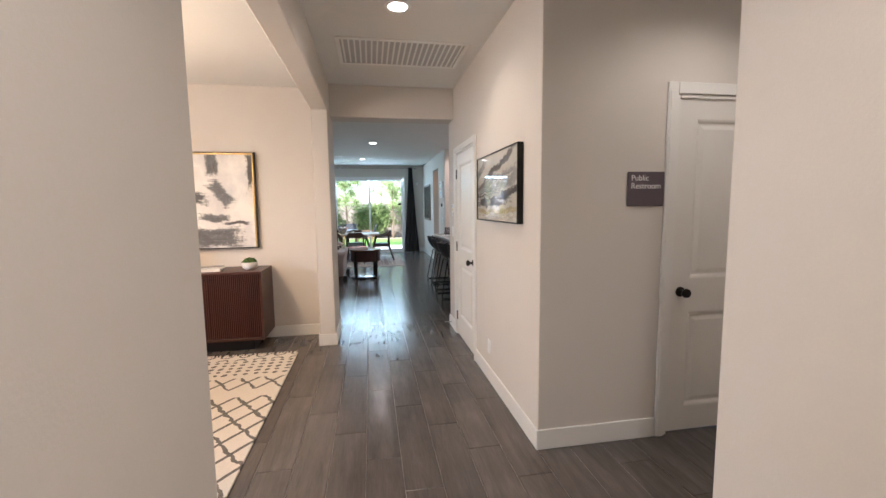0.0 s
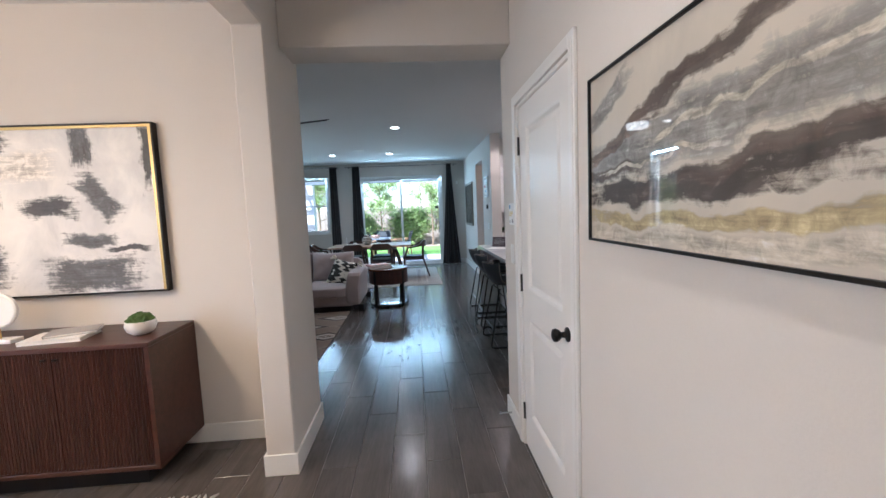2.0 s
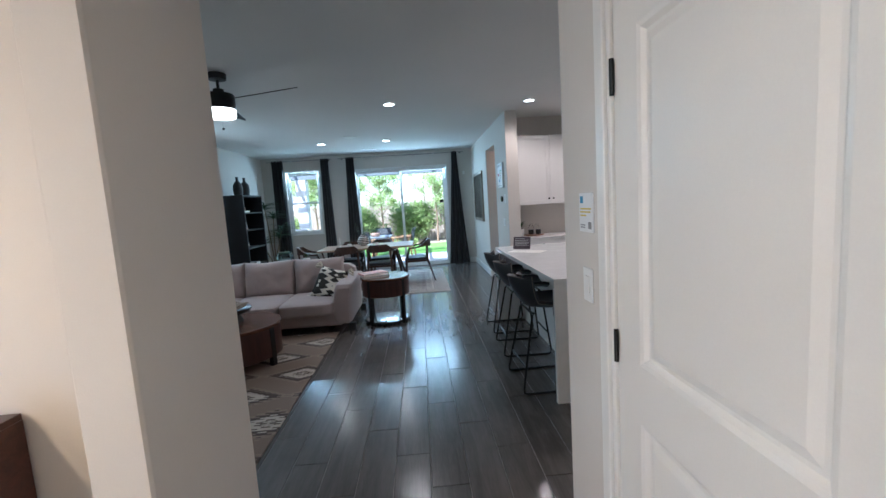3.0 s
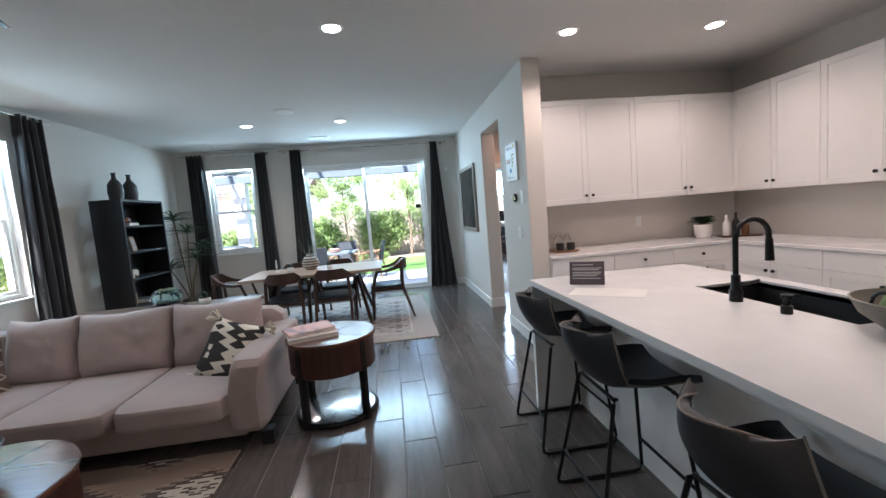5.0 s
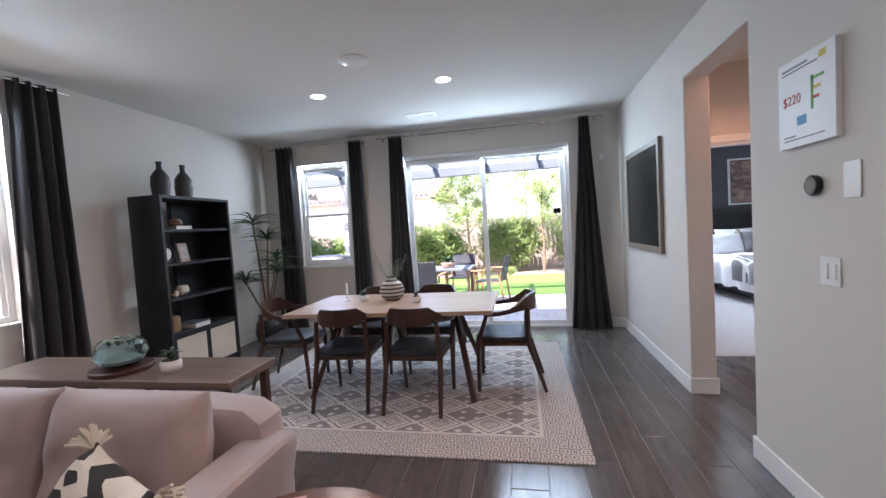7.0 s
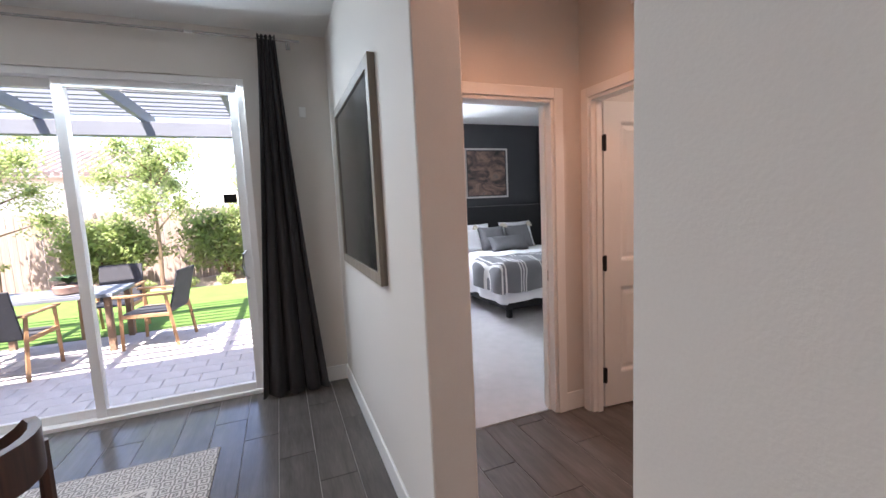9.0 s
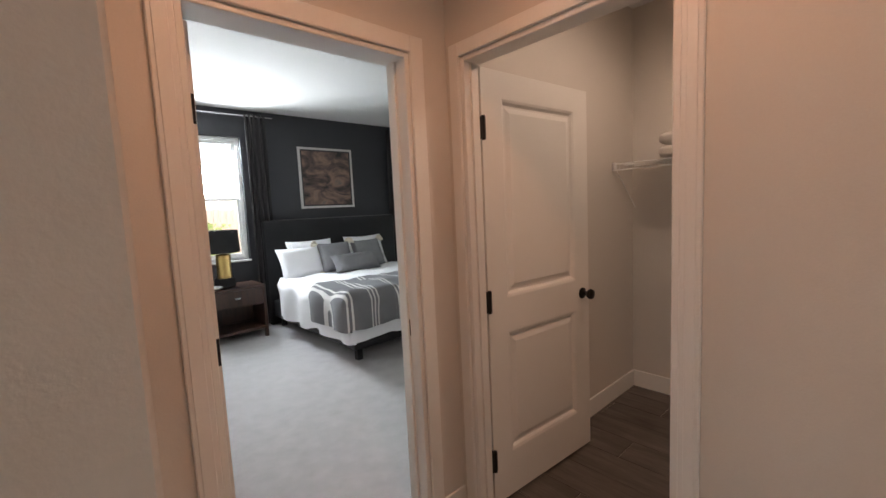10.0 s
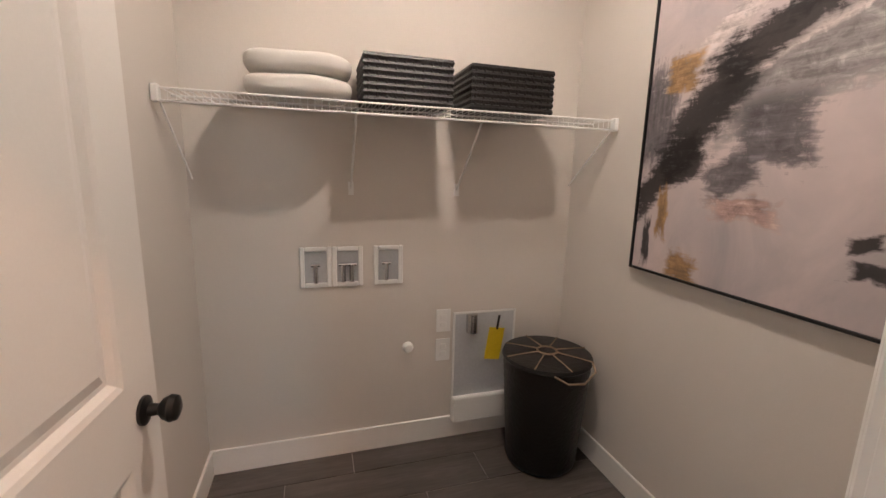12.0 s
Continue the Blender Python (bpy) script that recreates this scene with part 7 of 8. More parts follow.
tg = thing("warning_tag", "yellow warning tag hanging in the dryer vent box", "tag", pose(5.155, 11.33, 0.44, 0, 8, -90))
boxpart("tag", plain("yellow_tag", (0.75, 0.55, 0.02), 0.5), tg, -0.045, 0.045, -0.003, 0, 0, 0.18, 0.001)
boxpart("strap", BLACK, tg, -0.006, 0.006, -0.004, -0.001, 0.17, 0.25, 0)
hp = thing("laundry_hamper", "round black woven hamper with a corded lid", "hamper", pose(4.90, 11.15, 0) @ Matrix.Diagonal((1.04, 1.04, 0.93, 1)))
bm = bmn()
prof = []
for j in range(30):
    z = 0.02 + 0.57 * j / 29
    prof.append((0.165 + 0.035 * (j / 29) + (0.004 if j % 2 else 0), z))
lathe(bm, [(0.15, 0.0)] + prof + [(0.18, 0.595)], sides=36)
part("body", bm, bpy.data.materials["black_weave"], hp)
bm = bmn()
lathe(bm, ((0.205, 0.592), (0.21, 0.60), (0.205, 0.615), (0.15, 0.622), (0.03, 0.624)), sides=36)
part("lid", bm, bpy.data.materials["black_weave"], hp)
CORD = plain("jute_cord", (0.30, 0.22, 0.15), 0.9, fine=150)
bm = bmn()
tube(bm, [(0.045 * math.cos(a), 0.045 * math.sin(a), 0.627) for a in [2 * math.pi * k / 20 for k in range(21)]], 0.006, 6, False)
part("cord_ring", bm, CORD, hp)
for k in range(8):
    a = 2 * math.pi * k / 8
    bm = bmn()
    tube(bm, [(0.045 * math.cos(a), 0.045 * math.sin(a), 0.628), (0.205 * math.cos(a), 0.205 * math.sin(a), 0.617)], 0.004, 6)
    part("cord", bm, CORD, hp)
bm = bmn()
tube(bm, [(-0.14, -0.15, 0.615), (-0.19, -0.13, 0.59), (-0.215, -0.06, 0.55), (-0.215, 0.02, 0.56), (-0.20, 0.08, 0.60)], 0.005, 6)
part("cord_loop", bm, CORD, hp)

# ---- bedroom ----
LINEN = plain("white_linen", (0.80, 0.80, 0.82), 0.9, var=0.03, fine=250, bump=0.3)
GREYLINEN = plain("grey_linen", (0.20, 0.20, 0.21), 0.95, var=0.2, fine=200)


def stripe_material():
    m, n, b = blank("striped_throw", 0.95)
    tc = n.add("ShaderNodeTexCoord")
    sep = n.add("ShaderNodeSeparateXYZ", Vector=tc.outputs["Object"])
    a = n.op("LESS_THAN", n.op("ABSOLUTE", cell(n, sep.outputs[0], 0.27)), 0.19)
    c = n.op("GREATER_THAN", n.op("SINE", n.op("MULTIPLY", sep.outputs[0], 150.0)), 0.25)
    n.put(b.inputs["Base Color"], n.mix(n.op("MULTIPLY", a, c), (0.17, 0.17, 0.18), (0.66, 0.64, 0.62)))
    n.put(b.inputs["Normal"], n.bump(n.noise(n.coords(), 220, 3), 0.6, 0.002))
    return m


def bed():
    b = thing("bed", "black upholstered bed with white bedding", "bed", pose(3.95, 14.75, 0))
    w, l = 1.95, 2.1
    boxpart("bed_frame", BLACKWOOD, b, 0.0, w, 0.05, l, 0.12, 0.34, 0.02, seg=3)
    for x in (0.08, w - 0.08):
        for y in (0.12, l - 0.1):
            boxpart("leg", BLACKWOOD, b, x - 0.03, x + 0.03, y - 0.03, y + 0.03, 0.006, 0.12, 0.003)
    boxpart("headboard", plain("black_velvet", (0.012, 0.012, 0.014), 0.95, sheen=0.3), b, -0.05, w + 0.05, l, l + 0.1, 0.006, 1.38, 0.03, seg=3)
    bm = bmn()
    puff(bm, w / 2, l / 2 + 0.02, 0.47, w - 0.06, l - 0.08, 0.28, 9, 7)
    part("mattress", bm, LINEN, b)
    return b


def draped(name, label, x0, x1, y0, y1, top, hang0, hangs, material, seed, category):
    """A cover laid over the bed that hangs over its edges in soft folds."""
    t = thing(name, label, category, pose(3.95, 14.75, 0))
    bm = bmn()
    nx, ny = 46, 40
    grid = []
    for j in range(ny + 1):
        row = []
        for i in range(nx + 1):
            u, v = i / nx, j / ny
            x = x0 - hangs + (x1 - x0 + 2 * hangs) * u
            y = y0 - hang0 + (y1 - y0 + hang0) * v
            ox, oy = max(x0 - x, 0, x - x1), max(y0 - y, 0)
            d = max(ox, oy)
            z = top - d * 0.97 + 0.035 * noise.noise((x * 3, y * 3, 2)) + 0.020 * noise.noise((x * 7, y * 7 + x * 3, 2))
            if d > 0:
                fold = 0.035 * math.sin(13 * (y if ox > oy else x) + 2) * min(1, d / 0.2)
            else:
                fold = 0
            px = min(max(x, x0), x1) + (math.copysign(min(ox, 0.06) * 0.8 + fold, x - x0 - 0.5) if ox > 0 else 0)
            py = max(y, y0) - (min(oy, 0.06) * 0.8 + (fold if oy >= ox else 0) if oy > 0 else 0)
            row.append(bm.verts.new((px, py, z)))
        grid.append(row)
    for j in range(ny):
        for i in range(nx):
            bm.faces.new((grid[j][i], grid[j][i + 1], grid[j + 1][i + 1], grid[j + 1][i]))
    ob = part("cloth", bm, material, t, sharp=3)
    sol = ob.modifiers.new("thickness", "SOLIDIFY")
    sol.thickness, sol.offset = 0.02, 1
    return t


bed()
draped("duvet", "white duvet hanging over the edges of the bed", -0.03, 1.98, 0.0, 1.68, 0.655, 0.42, 0.44, LINEN, 2, "duvet")
draped("bed_throw", "grey and white striped throw across the foot of the bed", -0.11, 2.06, -0.09, 0.60, 0.705, 0.33, 0.34, stripe_material(), 7, "blanket")
for k, (px, py, pz, rot, w, h, mt, lab) in enumerate(((4.42, 16.62, 0.88, -22, 0.62, 0.46, LINEN, "plump white bed pillow"), (5.25, 16.62, 0.88, -22, 0.62, 0.46, LINEN, "plump white bed pillow"),
        (4.20, 16.45, 0.83, -26, 0.58, 0.42, LINEN, "plump white bed pillow"), (4.66, 16.40, 0.86, -28, 0.46, 0.42, GREYLINEN, "grey square bed cushion with pale fringe"), (5.15, 16.40, 0.86, -28, 0.46, 0.42, GREYLINEN, "grey square bed cushion with pale fringe"),
        (4.85, 16.22, 0.78, -30, 0.70, 0.26, GREYLINEN, "long grey lumbar cushion"))):
    cushion("bed_pillow", lab, pose(px, py, pz, rot, 0, 4 * (k % 3) - 4), w, h, 0.17, mt, CREAM if "fringe" in lab else None)
ns = thing("nightstand", "dark wooden nightstand with one drawer over an open shelf", "nightstand", pose(3.08, 16.42, 0.006))
for q in ((0, 0.64, 0, 0.46, 0.60, 0.63), (0, 0.03, 0, 0.46, 0.08, 0.60), (0.61, 0.64, 0, 0.46, 0.08, 0.60), (0.03, 0.61, 0, 0.46, 0.10, 0.13), (0.03, 0.61, 0.44, 0.46, 0.13, 0.60), (0.03, 0.61, 0.02, 0.44, 0.40, 0.42)):
    boxpart("board", CHAIRWOOD, ns, *q, 0.002)
dr = boxpart("drawer_front", CHAIRWOOD, ns, 0.034, 0.606, -0.004, 0.015, 0.424, 0.596, 0.003)
bm = bmn()
tube(bm, [(0.29, -0.02, 0.51), (0.35, -0.02, 0.51)], 0.012, 8)
part("handle", bm, CHROME, dr, "small bright drawer pull")
for x in (0.0, 0.60):
    for y in (0.0, 0.42):
        boxpart("foot", CHAIRWOOD, ns, x, x + 0.04, y, y + 0.04, 0, 0.08, 0.002)
tl = thing("table_lamp", "brass column table lamp with a black drum shade", "lamp", pose(3.36, 16.68, 0.636))
boxpart("base", BLACK, tl, -0.09, 0.09, -0.09, 0.09, 0, 0.10, 0.004)
bm = bmn()
lathe(bm, ((0.075, 0.10), (0.078, 0.11), (0.078, 0.37), (0.07, 0.38), (0.012, 0.385), (0.012, 0.45)), sides=24)
part("column", bm, BRASS, tl, "polished brass column")
bm = bmn()
lathe(bm, ((0.185, 0.40), (0.19, 0.402), (0.18, 0.66), (0.175, 0.662), (0.172, 0.64), (0.18, 0.41)), sides=36)
part("shade", bm, plain("black_shade_cloth", (0.012, 0.012, 0.013), 0.9), tl, "black cloth drum shade")
turned("trinket_dish", "small pale dish with beads on the nightstand", "dish", pose(3.20, 16.52, 0.636), ((0.05, 0), (0.09, 0.02), (0.085, 0.03), (0.03, 0.025)), CERAMIC)
curtain_rod(pose(2.55, 16.90, 2.69), 1.6)
for k, cx in enumerate((2.76, 3.92)):
    curtain("floor-length charcoal bedroom curtain on a steel rod", pose(cx, 16.90, 2.71), 0.24, 0.26, 2.68, 4, 23 + k)
curtain("floor-length charcoal bedroom curtain on a steel rod", pose(6.05, 16.90, 2.71), 0.24, 0.26, 2.68, 4, 29)
fn = thing("bedroom_fan", "pale ceiling fan blades under the bedroom ceiling", "ceiling fan", pose(6.0, 14.9, H))
bm = bmn()
lathe(bm, ((0.08, -0.30), (0.11, -0.28), (0.11, -0.20), (0.02, -0.18), (0.015, -0.03), (0.07, -0.02), (0.07, -0.001)), sides=24)
part("motor", bm, CHROME, fn)
for a in (190, 310, 70):
    bm = bmn()
    box(bm, 0.10, 0.66, -0.06, 0.06, -0.25, -0.243, 0.002)
    bmesh.ops.rotate(bm, verts=bm.verts, cent=(0, 0, 0), matrix=Matrix.Rotation(radians(a), 3, "Z"))
    part("blade", bm, CHROME, fn)
sk = thing("strike_plate", "black steel strike plate on the bedroom jamb", "door hardware", pose(3.10, 12.79, 0.93))
boxpart("plate", BLACK, sk, -0.002, 0.003, -0.016, 0.016, -0.035, 0.035, 0)

# ---- outside ----
STUCCO = plain("pale_stucco", (0.66, 0.64, 0.60), 0.9, var=0.06, fine=60, bump=0.5, depth=0.003)
ROOFTILE = plain("clay_roof_tile", (0.24, 0.20, 0.18), 0.85, var=0.3, fine=12)
PERGOLA = plain("grey_painted_timber", (0.17, 0.20, 0.23), 0.6, var=0.08)
FENCE = wood("weathered_fence", (0.26, 0.21, 0.18), (0.44, 0.37, 0.32), 0.9, along="z")
PAVER = plain("grey_paver", (0.52, 0.50, 0.50), 0.9, var=0.2, coarse=5, fine=90, bump=0.5, depth=0.002)
LAWN = plain("artificial_lawn", (0.10, 0.21, 0.035), 0.95, var=0.25, coarse=3, fine=260, bump=1.0, depth=0.01)
EARTHG = plain("dry_soil", (0.30, 0.24, 0.18), 0.95, var=0.2, coarse=1.5, fine=30)
BARK = plain("tree_bark", (0.22, 0.15, 0.10), 0.95, var=0.3, fine=40, bump=0.8, depth=0.006)
LEAVES = plain("sunlit_leaves", (0.25, 0.32, 0.12), 0.6, var=0.5, coarse=9, fine=60)
HEDGE = plain("hedge_leaves", (0.18, 0.25, 0.09), 0.6, var=0.55, coarse=9, fine=60)
for mt in (LEAVES, HEDGE):
    leafn = Nodes(mt)
    thin = leafn.add("ShaderNodeBsdfTranslucent", Color=(0.50, 0.60, 0.26, 1))
    blend = leafn.add("ShaderNodeMixShader", Fac=0.4)
    leafn.put(blend.inputs[1], mt.node_tree.nodes["Principled BSDF"].outputs[0])
    leafn.put(blend.inputs[2], thin.outputs[0])
    leafn.put(mt.node_tree.nodes["Material Output"].inputs["Surface"], blend.outputs[0])
tagged(part("ground", (lambda b: (box(b, -300, 300, 14.2, 500, -0.6, -0.10), box(b, -300, -3.26, -200, 14.2, -0.6, -0.10), b)[2])(bmn()), EARTHG), "dry bare soil reaching to the horizon", "ground", kind="structure")
tagged(part("lawn", (lambda b: (box(b, -9, 9, 17.4, 20.4, -0.10, -0.045, 0.01), box(b, -9, 2.0, 16.95, 17.4, -0.10, -0.045), b)[2])(bmn()), LAWN), "bright green lawn beyond the patio", "lawn", kind="structure")
pat = tagged(part("patio", (lambda b: (box(b, -6, 2.0, 14.2, 16.94, -0.10, -0.05), b)[1])(bmn()), plain("paver_sand", (0.22, 0.20, 0.18), 0.95)), "grey concrete paver patio in running bond", "patio", kind="structure")


def pavers():
    bm = bmn()
    box(bm, 0, 0.294, 0, 0.194, -0.05, -0.03, 0.004)
    bmesh.ops.recalc_face_normals(bm, faces=bm.faces)
    me = bpy.data.meshes.new("paver")
    bm.to_mesh(me)
    bm.free()
    me.materials.append(PAVER)
    rest = bmn()
    for j in range(13):
        for i in range(36):
            x, y = -5.9 + 0.3 * i + (0.15 if j % 2 else 0), 14.24 + 0.2 * j
            if -2.0 < x < 1.7:
                p = new("paver", me)
                p.location, p.parent = (x, y, 0), pat
            elif x < 1.7:
                box(rest, x, x + 0.294, y, y + 0.194, -0.05, -0.03)
    part("pavers_far", rest, PAVER, pat)["kind"] = "stuff"


def pergola():
    p = thing("pergola", "grey painted slatted patio pergola on posts", "pergola", pose(0, 0, -0.03))
    for x in (-2.95,):
        boxpart("post", STUCCO, p, x - 0.15, x + 0.15, 16.75, 17.05, 0, 2.50, 0.01)
    boxpart("beam", PERGOLA, p, -4.6, 2.0, 16.83, 16.97, 2.50, 2.68, 0.006)
    boxpart("ledger", PERGOLA, p, -4.6, 2.0, 14.2, 14.25, 2.62, 2.80, 0.004)
    for k in range(6):
        x = -4.2 + 1.05 * k
        boxpart("rafter", PERGOLA, p, x - 0.03, x + 0.03, 14.25, 17.35, 2.685, 2.82, 0.003)
    for k in range(15):
        y = 14.35 + 0.205 * k
        boxpart("slat", PERGOLA, p, -4.6, 2.0, y, y + 0.055, 2.822, 2.875, 0.002)


def fence():
    f = tagged(thing("fence", "weathered brown timber board fence", "fence", pose(0, 22.4, -0.1)), kind="")
    bm = bmn()
    box(bm, 0, 0.138, 0, 0.02, 0, 1.75, 0.003)
    bmesh.ops.recalc_face_normals(bm, faces=bm.faces)
    me = bpy.data.meshes.new("board")
    bm.to_mesh(me)
    bm.free()
    me.materials.append(FENCE)
    for k in range(130):
        b = new("board", me)
        b.parent = f
        b.location = (-10 + 0.145 * k, 0.006 * (k % 2), 0.02 * math.sin(k * 1.7))
    for z in (0.35, 1.45):
        boxpart("rail", FENCE, f, -10, 8.9, 0.026, 0.066, z, z + 0.09, 0.003)


def leaf_cloud(bm, centre, rx, ry, rz, n, size, rng, shell=0.5):
    """Scatters n small leaves through an uneven blob, denser near its surface."""
    for _ in range(n):
        d = Vector((rng.gauss(0, 1), rng.gauss(0, 1), rng.gauss(0, 1))).normalized()
        q = (shell + (1 - shell) * rng.random()) * (0.82 + 0.35 * noise.noise(d * 2.3 + Vector(centre)))
        p = Vector(centre) + Vector((d.x * rx, d.y * ry, d.z * rz)) * q
        a = Vector((rng.uniform(-1, 1), rng.uniform(-1, 1), rng.uniform(-0.8, 0.8))).normalized()
        b = a.cross(Vector((rng.uniform(-1, 1), rng.uniform(-1, 1), 1))).normalized()
        s = size * rng.uniform(0.6, 1.3)
        vs = [bm.verts.new(p + a * s), bm.verts.new(p + b * s * 0.45), bm.verts.new(p - a * s), bm.verts.new(p - b * s * 0.45)]
        bm.faces.new(vs)


def tree(label, m, h, spread, seed, n=2600, size=0.06, trunk=0.045, low=0.38):
    rng = random.Random(seed)
    t = thing("tree", label, "tree", m)
    bm = bmn()
    tube(bm, [(0, 0, 0), (0.03, 0.02, h * 0.3), (0.0, 0.05, h * 0.62), (0.03, 0.0, h * 0.92)], [trunk, trunk * 0.8, trunk * 0.5, trunk * 0.15], 8)
    ends = []
    for k in range(9):
        a, z = 2.4 * k, h * (low + 0.055 * k)
        e = Vector((math.cos(a) * spread * rng.uniform(0.45, 0.9), math.sin(a) * spread * rng.uniform(0.45, 0.9), z + h * rng.uniform(0.08, 0.2)))
        tube(bm, [(0.01, 0.02, z), e * 0.5 + Vector((0, 0, z * 0.5)), e], [trunk * 0.45, trunk * 0.3, trunk * 0.1], 6)
        ends.append(e)
    part("trunk", bm, BARK, t)
    bm = bmn()
    for e in ends + [Vector((0, 0, h * 0.93)), Vector((0.1, 0, h * 0.8))]:
        leaf_cloud(bm, e, spread * 0.6, spread * 0.6, h * 0.17, n // 6, size * 0.62, rng, 0.1)
    part("crown", bm, LEAVES, t)
    return t


def bush(label, m, rx, ry, rz, seed, n=1800, size=0.05, material=None):
    b = thing("bush", label, "bush", m)
    bm = bmn()
    rng = random.Random(seed)
    for k in range(4):
        a = rng.uniform(0, 6.3)
        tube(bm, [(0, 0, 0), (rx * 0.5 * math.cos(a), ry * 0.5 * math.sin(a), rz * 1.2)], [0.03, 0.01], 6)
    part("stems", bm, BARK, b)
    bm = bmn()
    leaf_cloud(bm, (0, 0, rz), rx, ry, rz, n, size, rng, 0.45)
    part("foliage", bm, material or HEDGE, b)
    return b


def house(name, label, x0, x1, y0, y1, eave, ridge, along):
    h = thing(name, label, "house", pose(0, 0, -0.1))
    boxpart("wall", STUCCO, h, x0, x1, y0, y1, 0, eave, 0.02)
    bm = bmn()
    o = 0.5
    if along == "x":
        ym = (y0 + y1) / 2
        rows = [(y0 - o, eave - 0.05), (ym, ridge), (y1 + o, eave - 0.05)]
        pts = [[(x, y, z + d) for x in (x0 - o, x1 + o)] for y, z in rows for d in (0, 0.14)]
    else:
        xm = (x0 + x1) / 2
        rows = [(x0 - o, eave - 0.05), (xm, ridge), (x1 + o, eave - 0.05)]
        pts = [[(x, y, z + d) for y in (y0 - o, y1 + o)] for x, z in rows for d in (0, 0.14)]
    vs = [[bm.verts.new(p) for p in r] for r in pts]
    for a, b in ((0, 2), (2, 4), (1, 3), (3, 5), (0, 1), (4, 5)):
        bm.faces.new((vs[a][0], vs[a][1], vs[b][1], vs[b][0]))
    for e in (0, 1):
        bm.faces.new((vs[0][e], vs[1][e], vs[3][e], vs[5][e], vs[4][e], vs[2][e]))
    roof = part("roof", bm, ROOFTILE, h, "brown tiled pitched roof")
    # barrel tiles along the slope that faces this place
    bm = bmn()
    if along == "x":
        n = int((x1 - x0 + 1) / 0.3)
        for k in range(n):
            x = x0 - o + 0.15 + 0.3 * k
            tube(bm, [(x, y0 - o - 0.03, eave + 0.1), (x, (y0 + y1) / 2, ridge + 0.15)], 0.09, 6)
    else:
        n = int((y1 - y0 + 1) / 0.3)
        for k in range(n):
            y = y0 - o + 0.15 + 0.3 * k
            tube(bm, [(x1 + o + 0.03, y, eave + 0.1), ((x0 + x1) / 2, y, ridge + 0.15)], 0.09, 6)
    part("roof_tiles", bm, ROOFTILE, roof)["kind"] = "stuff"
    return h


def patio_chair(m=None):
    """A teak outdoor armchair with a grey sling seat; it faces +y."""
    c = thing("patio_chair", "teak patio armchair with a grey sling seat and back", "chair", m or pose(0, 0, 0), "patio chairs")
    TEAK = bpy.data.materials["teak"] if "teak" in bpy.data.materials else wood("teak", (0.28, 0.15, 0.07), (0.45, 0.27, 0.14), 0.6, along="z")
    SLING = bpy.data.materials["grey_sling"] if "grey_sling" in bpy.data.materials else plain("grey_sling", (0.035, 0.040, 0.048), 0.8, fine=300)
    for sx in (1, -1):
        for a, b in (((sx * 0.27, 0.26, 0), (sx * 0.27, 0.24, 0.60)), ((sx * 0.27, -0.30, 0), (sx * 0.27, -0.22, 0.60))):
            bm = bmn()
            tube(bm, [a, b], 0.02, 4)
            part("leg", bm, TEAK, c)
        boxpart("armrest", TEAK, c, sx * 0.27 - 0.03, sx * 0.27 + 0.03, -0.28, 0.30, 0.60, 0.625, 0.003)
        boxpart("side_rail", TEAK, c, sx * 0.27 - 0.015, sx * 0.27 + 0.015, -0.26, 0.26, 0.36, 0.40, 0.003)
    boxpart("seat", SLING, c, -0.25, 0.25, -0.24, 0.26, 0.385, 0.40, 0.004)
    bm = bmn()
    box(bm, -0.25, 0.25, -0.01, 0.01, 0, 0.48, 0.004)
    bmesh.ops.rotate(bm, verts=bm.verts, cent=(0, 0, 0), matrix=Matrix.Rotation(radians(14), 3, "X"))
    bmesh.ops.translate(bm, verts=bm.verts, vec=(0, -0.24, 0.40))
    part("back", bm, SLING, c)
    return c


pergola()
fence()
house("neighbour_house", "pale stucco neighbouring house with a brown tile roof", -13, -4.4, 31, 39, 3.3, 4.7, "x")
house("neighbour_house", "pale stucco house next door with a brown tile roof", -13.5, -6.6, 3, 21, 2.75, 4.3, "y")
tree("young green tree in front of the fence", pose(-0.95, 20.9, -0.10), 3.3, 0.95, 1, 4600, 0.07)
tree("young green tree in front of the fence", pose(-3.6, 20.9, -0.10), 3.4, 1.0, 2, 4600, 0.07)
tree("young green tree in front of the fence", pose(1.3, 21.3, -0.10), 2.9, 0.7, 3, 2400)
tree("tall grey-green tree behind the fence", pose(0.9, 27.0, -0.10), 4.6, 1.3, 4, 3000, 0.08)
tree("leafy young tree beside the house", pose(-4.3, 11.1, -0.10), 2.1, 0.8, 5, 4200, 0.075, 0.03, 0.3)
tree("leafy tree outside the bedroom", pose(2.2, 21.6, -0.10), 3.0, 1.1, 6, 2600)
for k, (bx, by, rx, rz) in enumerate(((-2.0, 21.6, 0.95, 0.80), (0.35, 21.7, 1.0, 0.90), (-5.0, 21.6, 0.9, 0.7), (2.6, 21.7, 0.8, 0.8), (3.9, 21.6, 0.8, 0.75), (-6.8, 21.6, 0.9, 0.75))):
    bush("dense green hedge shrub along the fence", pose(bx, by, -0.10), rx * 1.35, 0.5, rz * 1.12, 20 + k, 6000, 0.065)
for k, bx in enumerate((-1.2, -0.4, 0.3, -2.9)):
    bush("small lime-green shrub at the lawn's edge", pose(bx, 20.6, -0.10), 0.22, 0.2, 0.16, 40 + k, 420, 0.035, LEAVES)
pt = thing("patio_table", "low teak patio table with a grey top", "table", pose(-0.95, 16.45, -0.03))
boxpart("tabletop", PERGOLA, pt, -0.65, 0.65, -0.38, 0.38, 0.62, 0.66, 0.004)
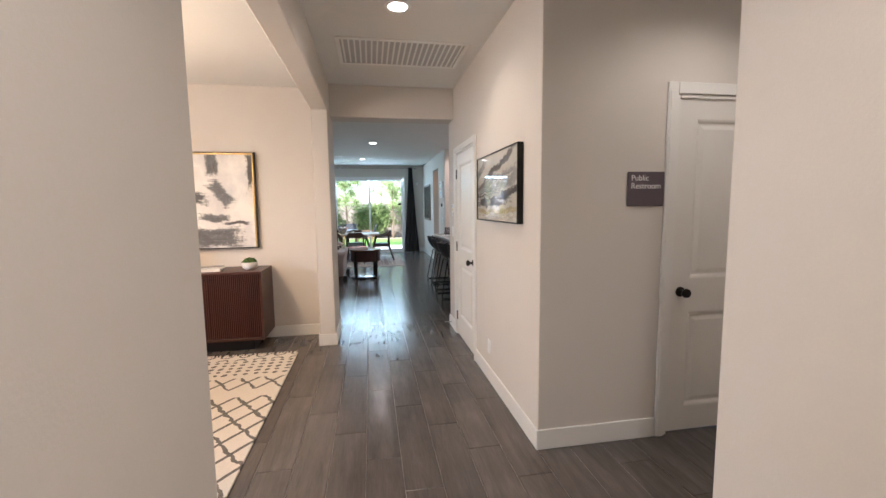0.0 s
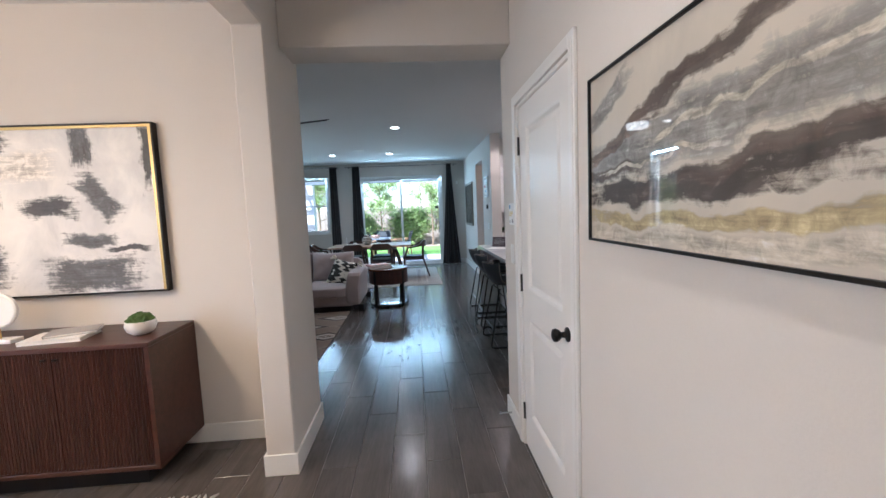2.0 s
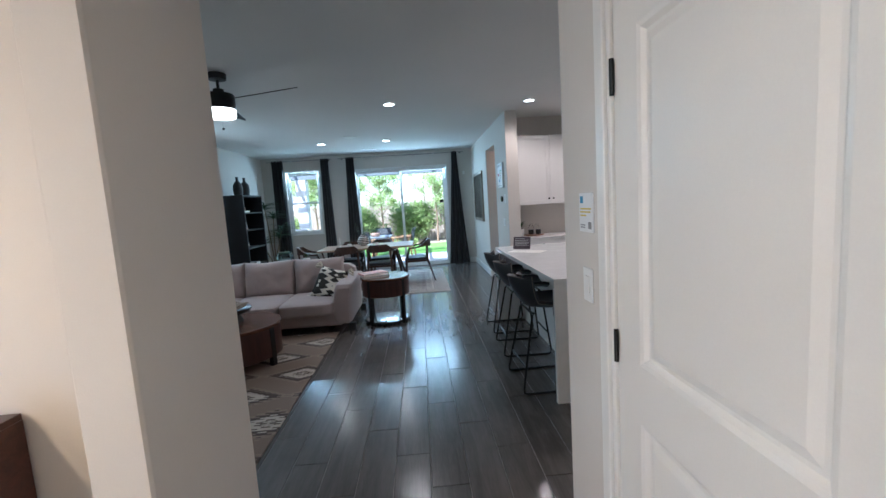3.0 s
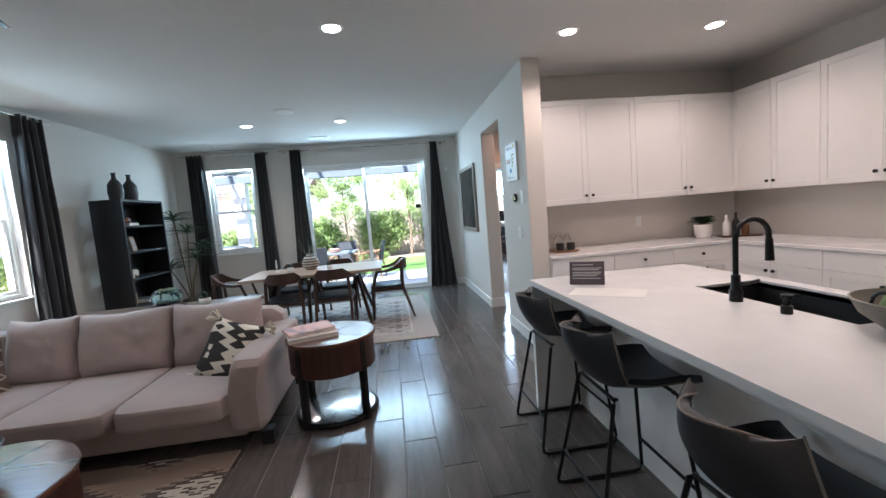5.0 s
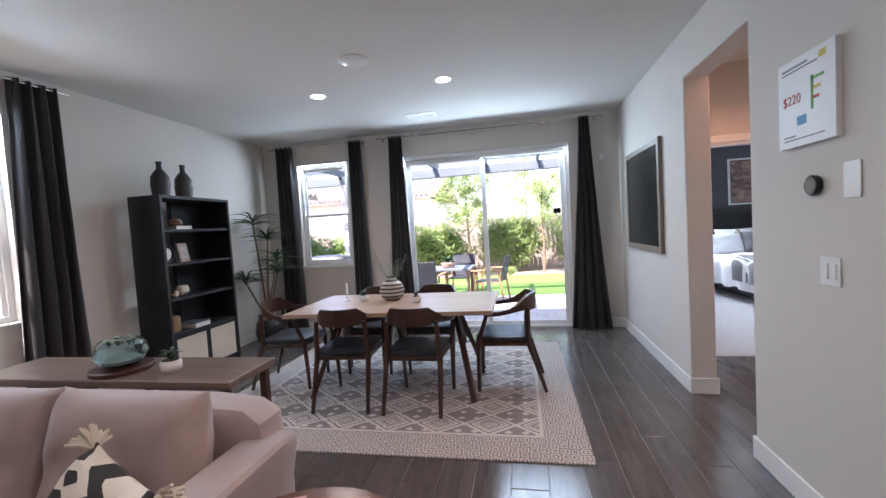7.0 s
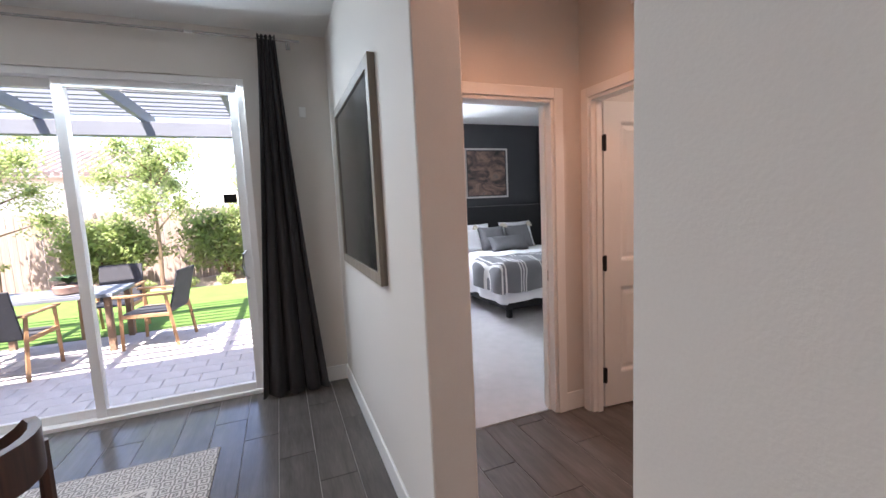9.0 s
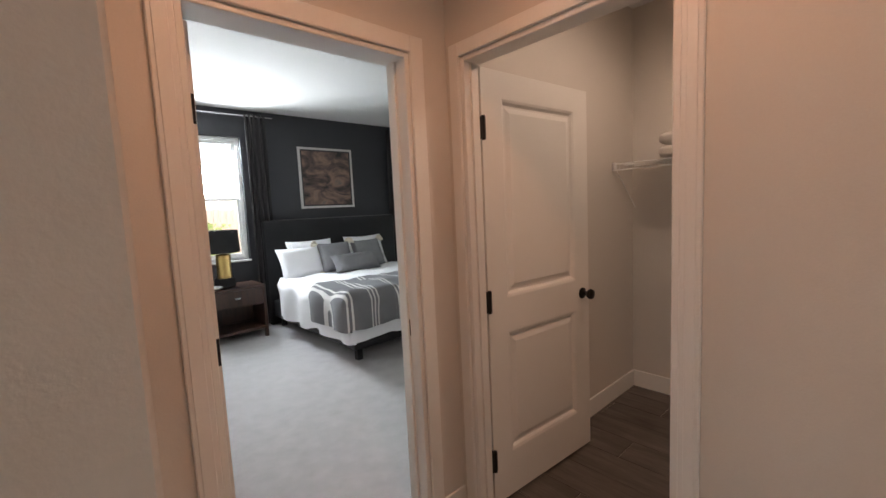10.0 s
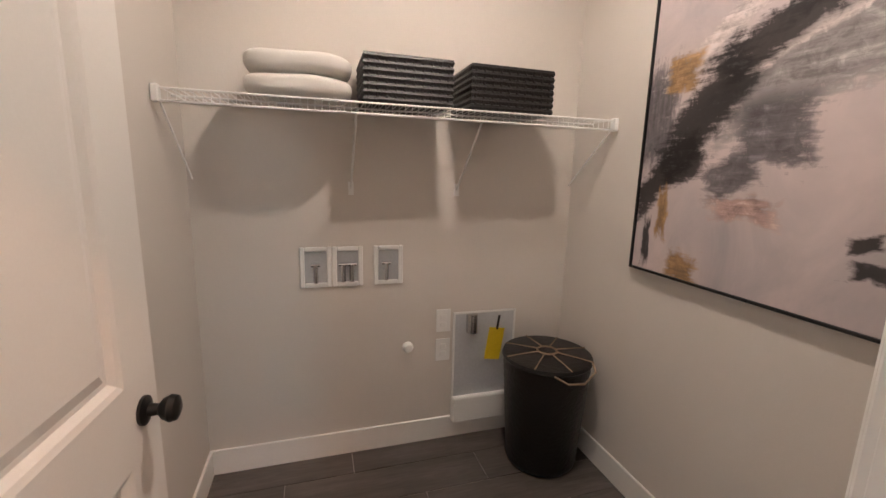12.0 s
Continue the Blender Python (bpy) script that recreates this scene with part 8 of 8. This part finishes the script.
for x in (-0.58, 0.58):
    for y in (-0.32, 0.32):
        boxpart("leg", BARK, pt, x - 0.03, x + 0.03, y - 0.03, y + 0.03, 0, 0.62, 0.003)
potted_plant("patio_succulent", "broad green succulent in a terracotta bowl on the patio table", pose(-0.78, 16.35, 0.63), ((0.08, 0), (0.13, 0.02), (0.15, 0.09), (0.14, 0.11)), plain("pale_terracotta", (0.45, 0.30, 0.24), 0.8), LEAFGREEN, 26, 0.20, 0.03, 51, (0.5, 1.6))
pc = patio_chair()
pc.matrix_world = pose(-1.05, 15.72, -0.03, 0, 0, -4)
copy_thing(pc, pose(0.05, 16.25, -0.03, 0, 0, 80))
copy_thing(pc, pose(-2.05, 16.45, -0.03, 0, 0, -70))
copy_thing(pc, pose(-0.62, 17.10, -0.045, 0, 0, 178))
gr = thing("grill", "covered dark barbecue grill on the patio", "grill", pose(-3.05, 15.9, -0.03))
boxpart("cart", BLACK, gr, -0.4, 0.4, -0.28, 0.28, 0.0, 0.80, 0.02)
bm = bmn()
puff(bm, 0, 0, 0.90, 0.86, 0.6, 0.30, 4, 5)
part("hood", bm, plain("grey_hood", (0.08, 0.085, 0.09), 0.4, metal=0.4), gr)
pavers()

# ---- floor tiles, last ----
TW, TL, GAP = 0.2032, 0.921, 0.0035


def tile_mesh(w, l):
    bm = bmn()
    box(bm, 0, w, 0, l, -0.012, 0)
    top = [e for e in bm.edges if all(v.co.z > -0.001 for v in e.verts)]
    bmesh.ops.bevel(bm, geom=top, offset=0.002, segments=1, affect="EDGES")
    bmesh.ops.recalc_face_normals(bm, faces=bm.faces)
    me = bpy.data.meshes.new("floor_tile")
    bm.to_mesh(me)
    bm.free()
    me.materials.append(TILE)
    return me


def lay_tiles():
    floor = tagged(new("floor"), "grey-brown wood-look porcelain plank tile floor, glossy", "floor", kind="structure")
    shared = tile_mesh(TW - GAP, TL - GAP)
    rest = bmn()
    x0 = 0.148 - TW * 17
    cols = 44
    laid = 0
    for i in range(cols):
        x = x0 + i * TW
        start = 5.63 - 0.305 * ((i - 17) % 3) - TL * 8
        for j in range(18):
            y = start + j * TL
            a, b, c, d = max(x, -3.06), min(x + TW - GAP, 5.185), max(y, -1.28), min(y + TL - GAP, 14.05)
            if b - a < 0.02 or d - c < 0.02:
                continue
            if y > 12.72 and x > 2.2:
                continue
            if c < 12.77 < d and x > 2.2:
                d = 12.77
            near = -0.7 < x < 1.75 and y > 0.6 and b - a > TW - 2 * GAP and d - c > TL - 2 * GAP
            near = near or (1.75 <= x < 5.2 and 10.6 < y < 12 and b - a > TW - 2 * GAP and d - c > TL - 2 * GAP)
            if near and laid < 300:
                t = new("floor_tile", shared)
                t.location = (x, y, 0)
                t.parent = floor
                laid += 1
            else:
                box(rest, a, b, c, d, -0.012, 0.0, 0)
    more = part("floor_tiles_far", rest, TILE, floor)
    more["kind"] = "stuff"


lay_tiles()
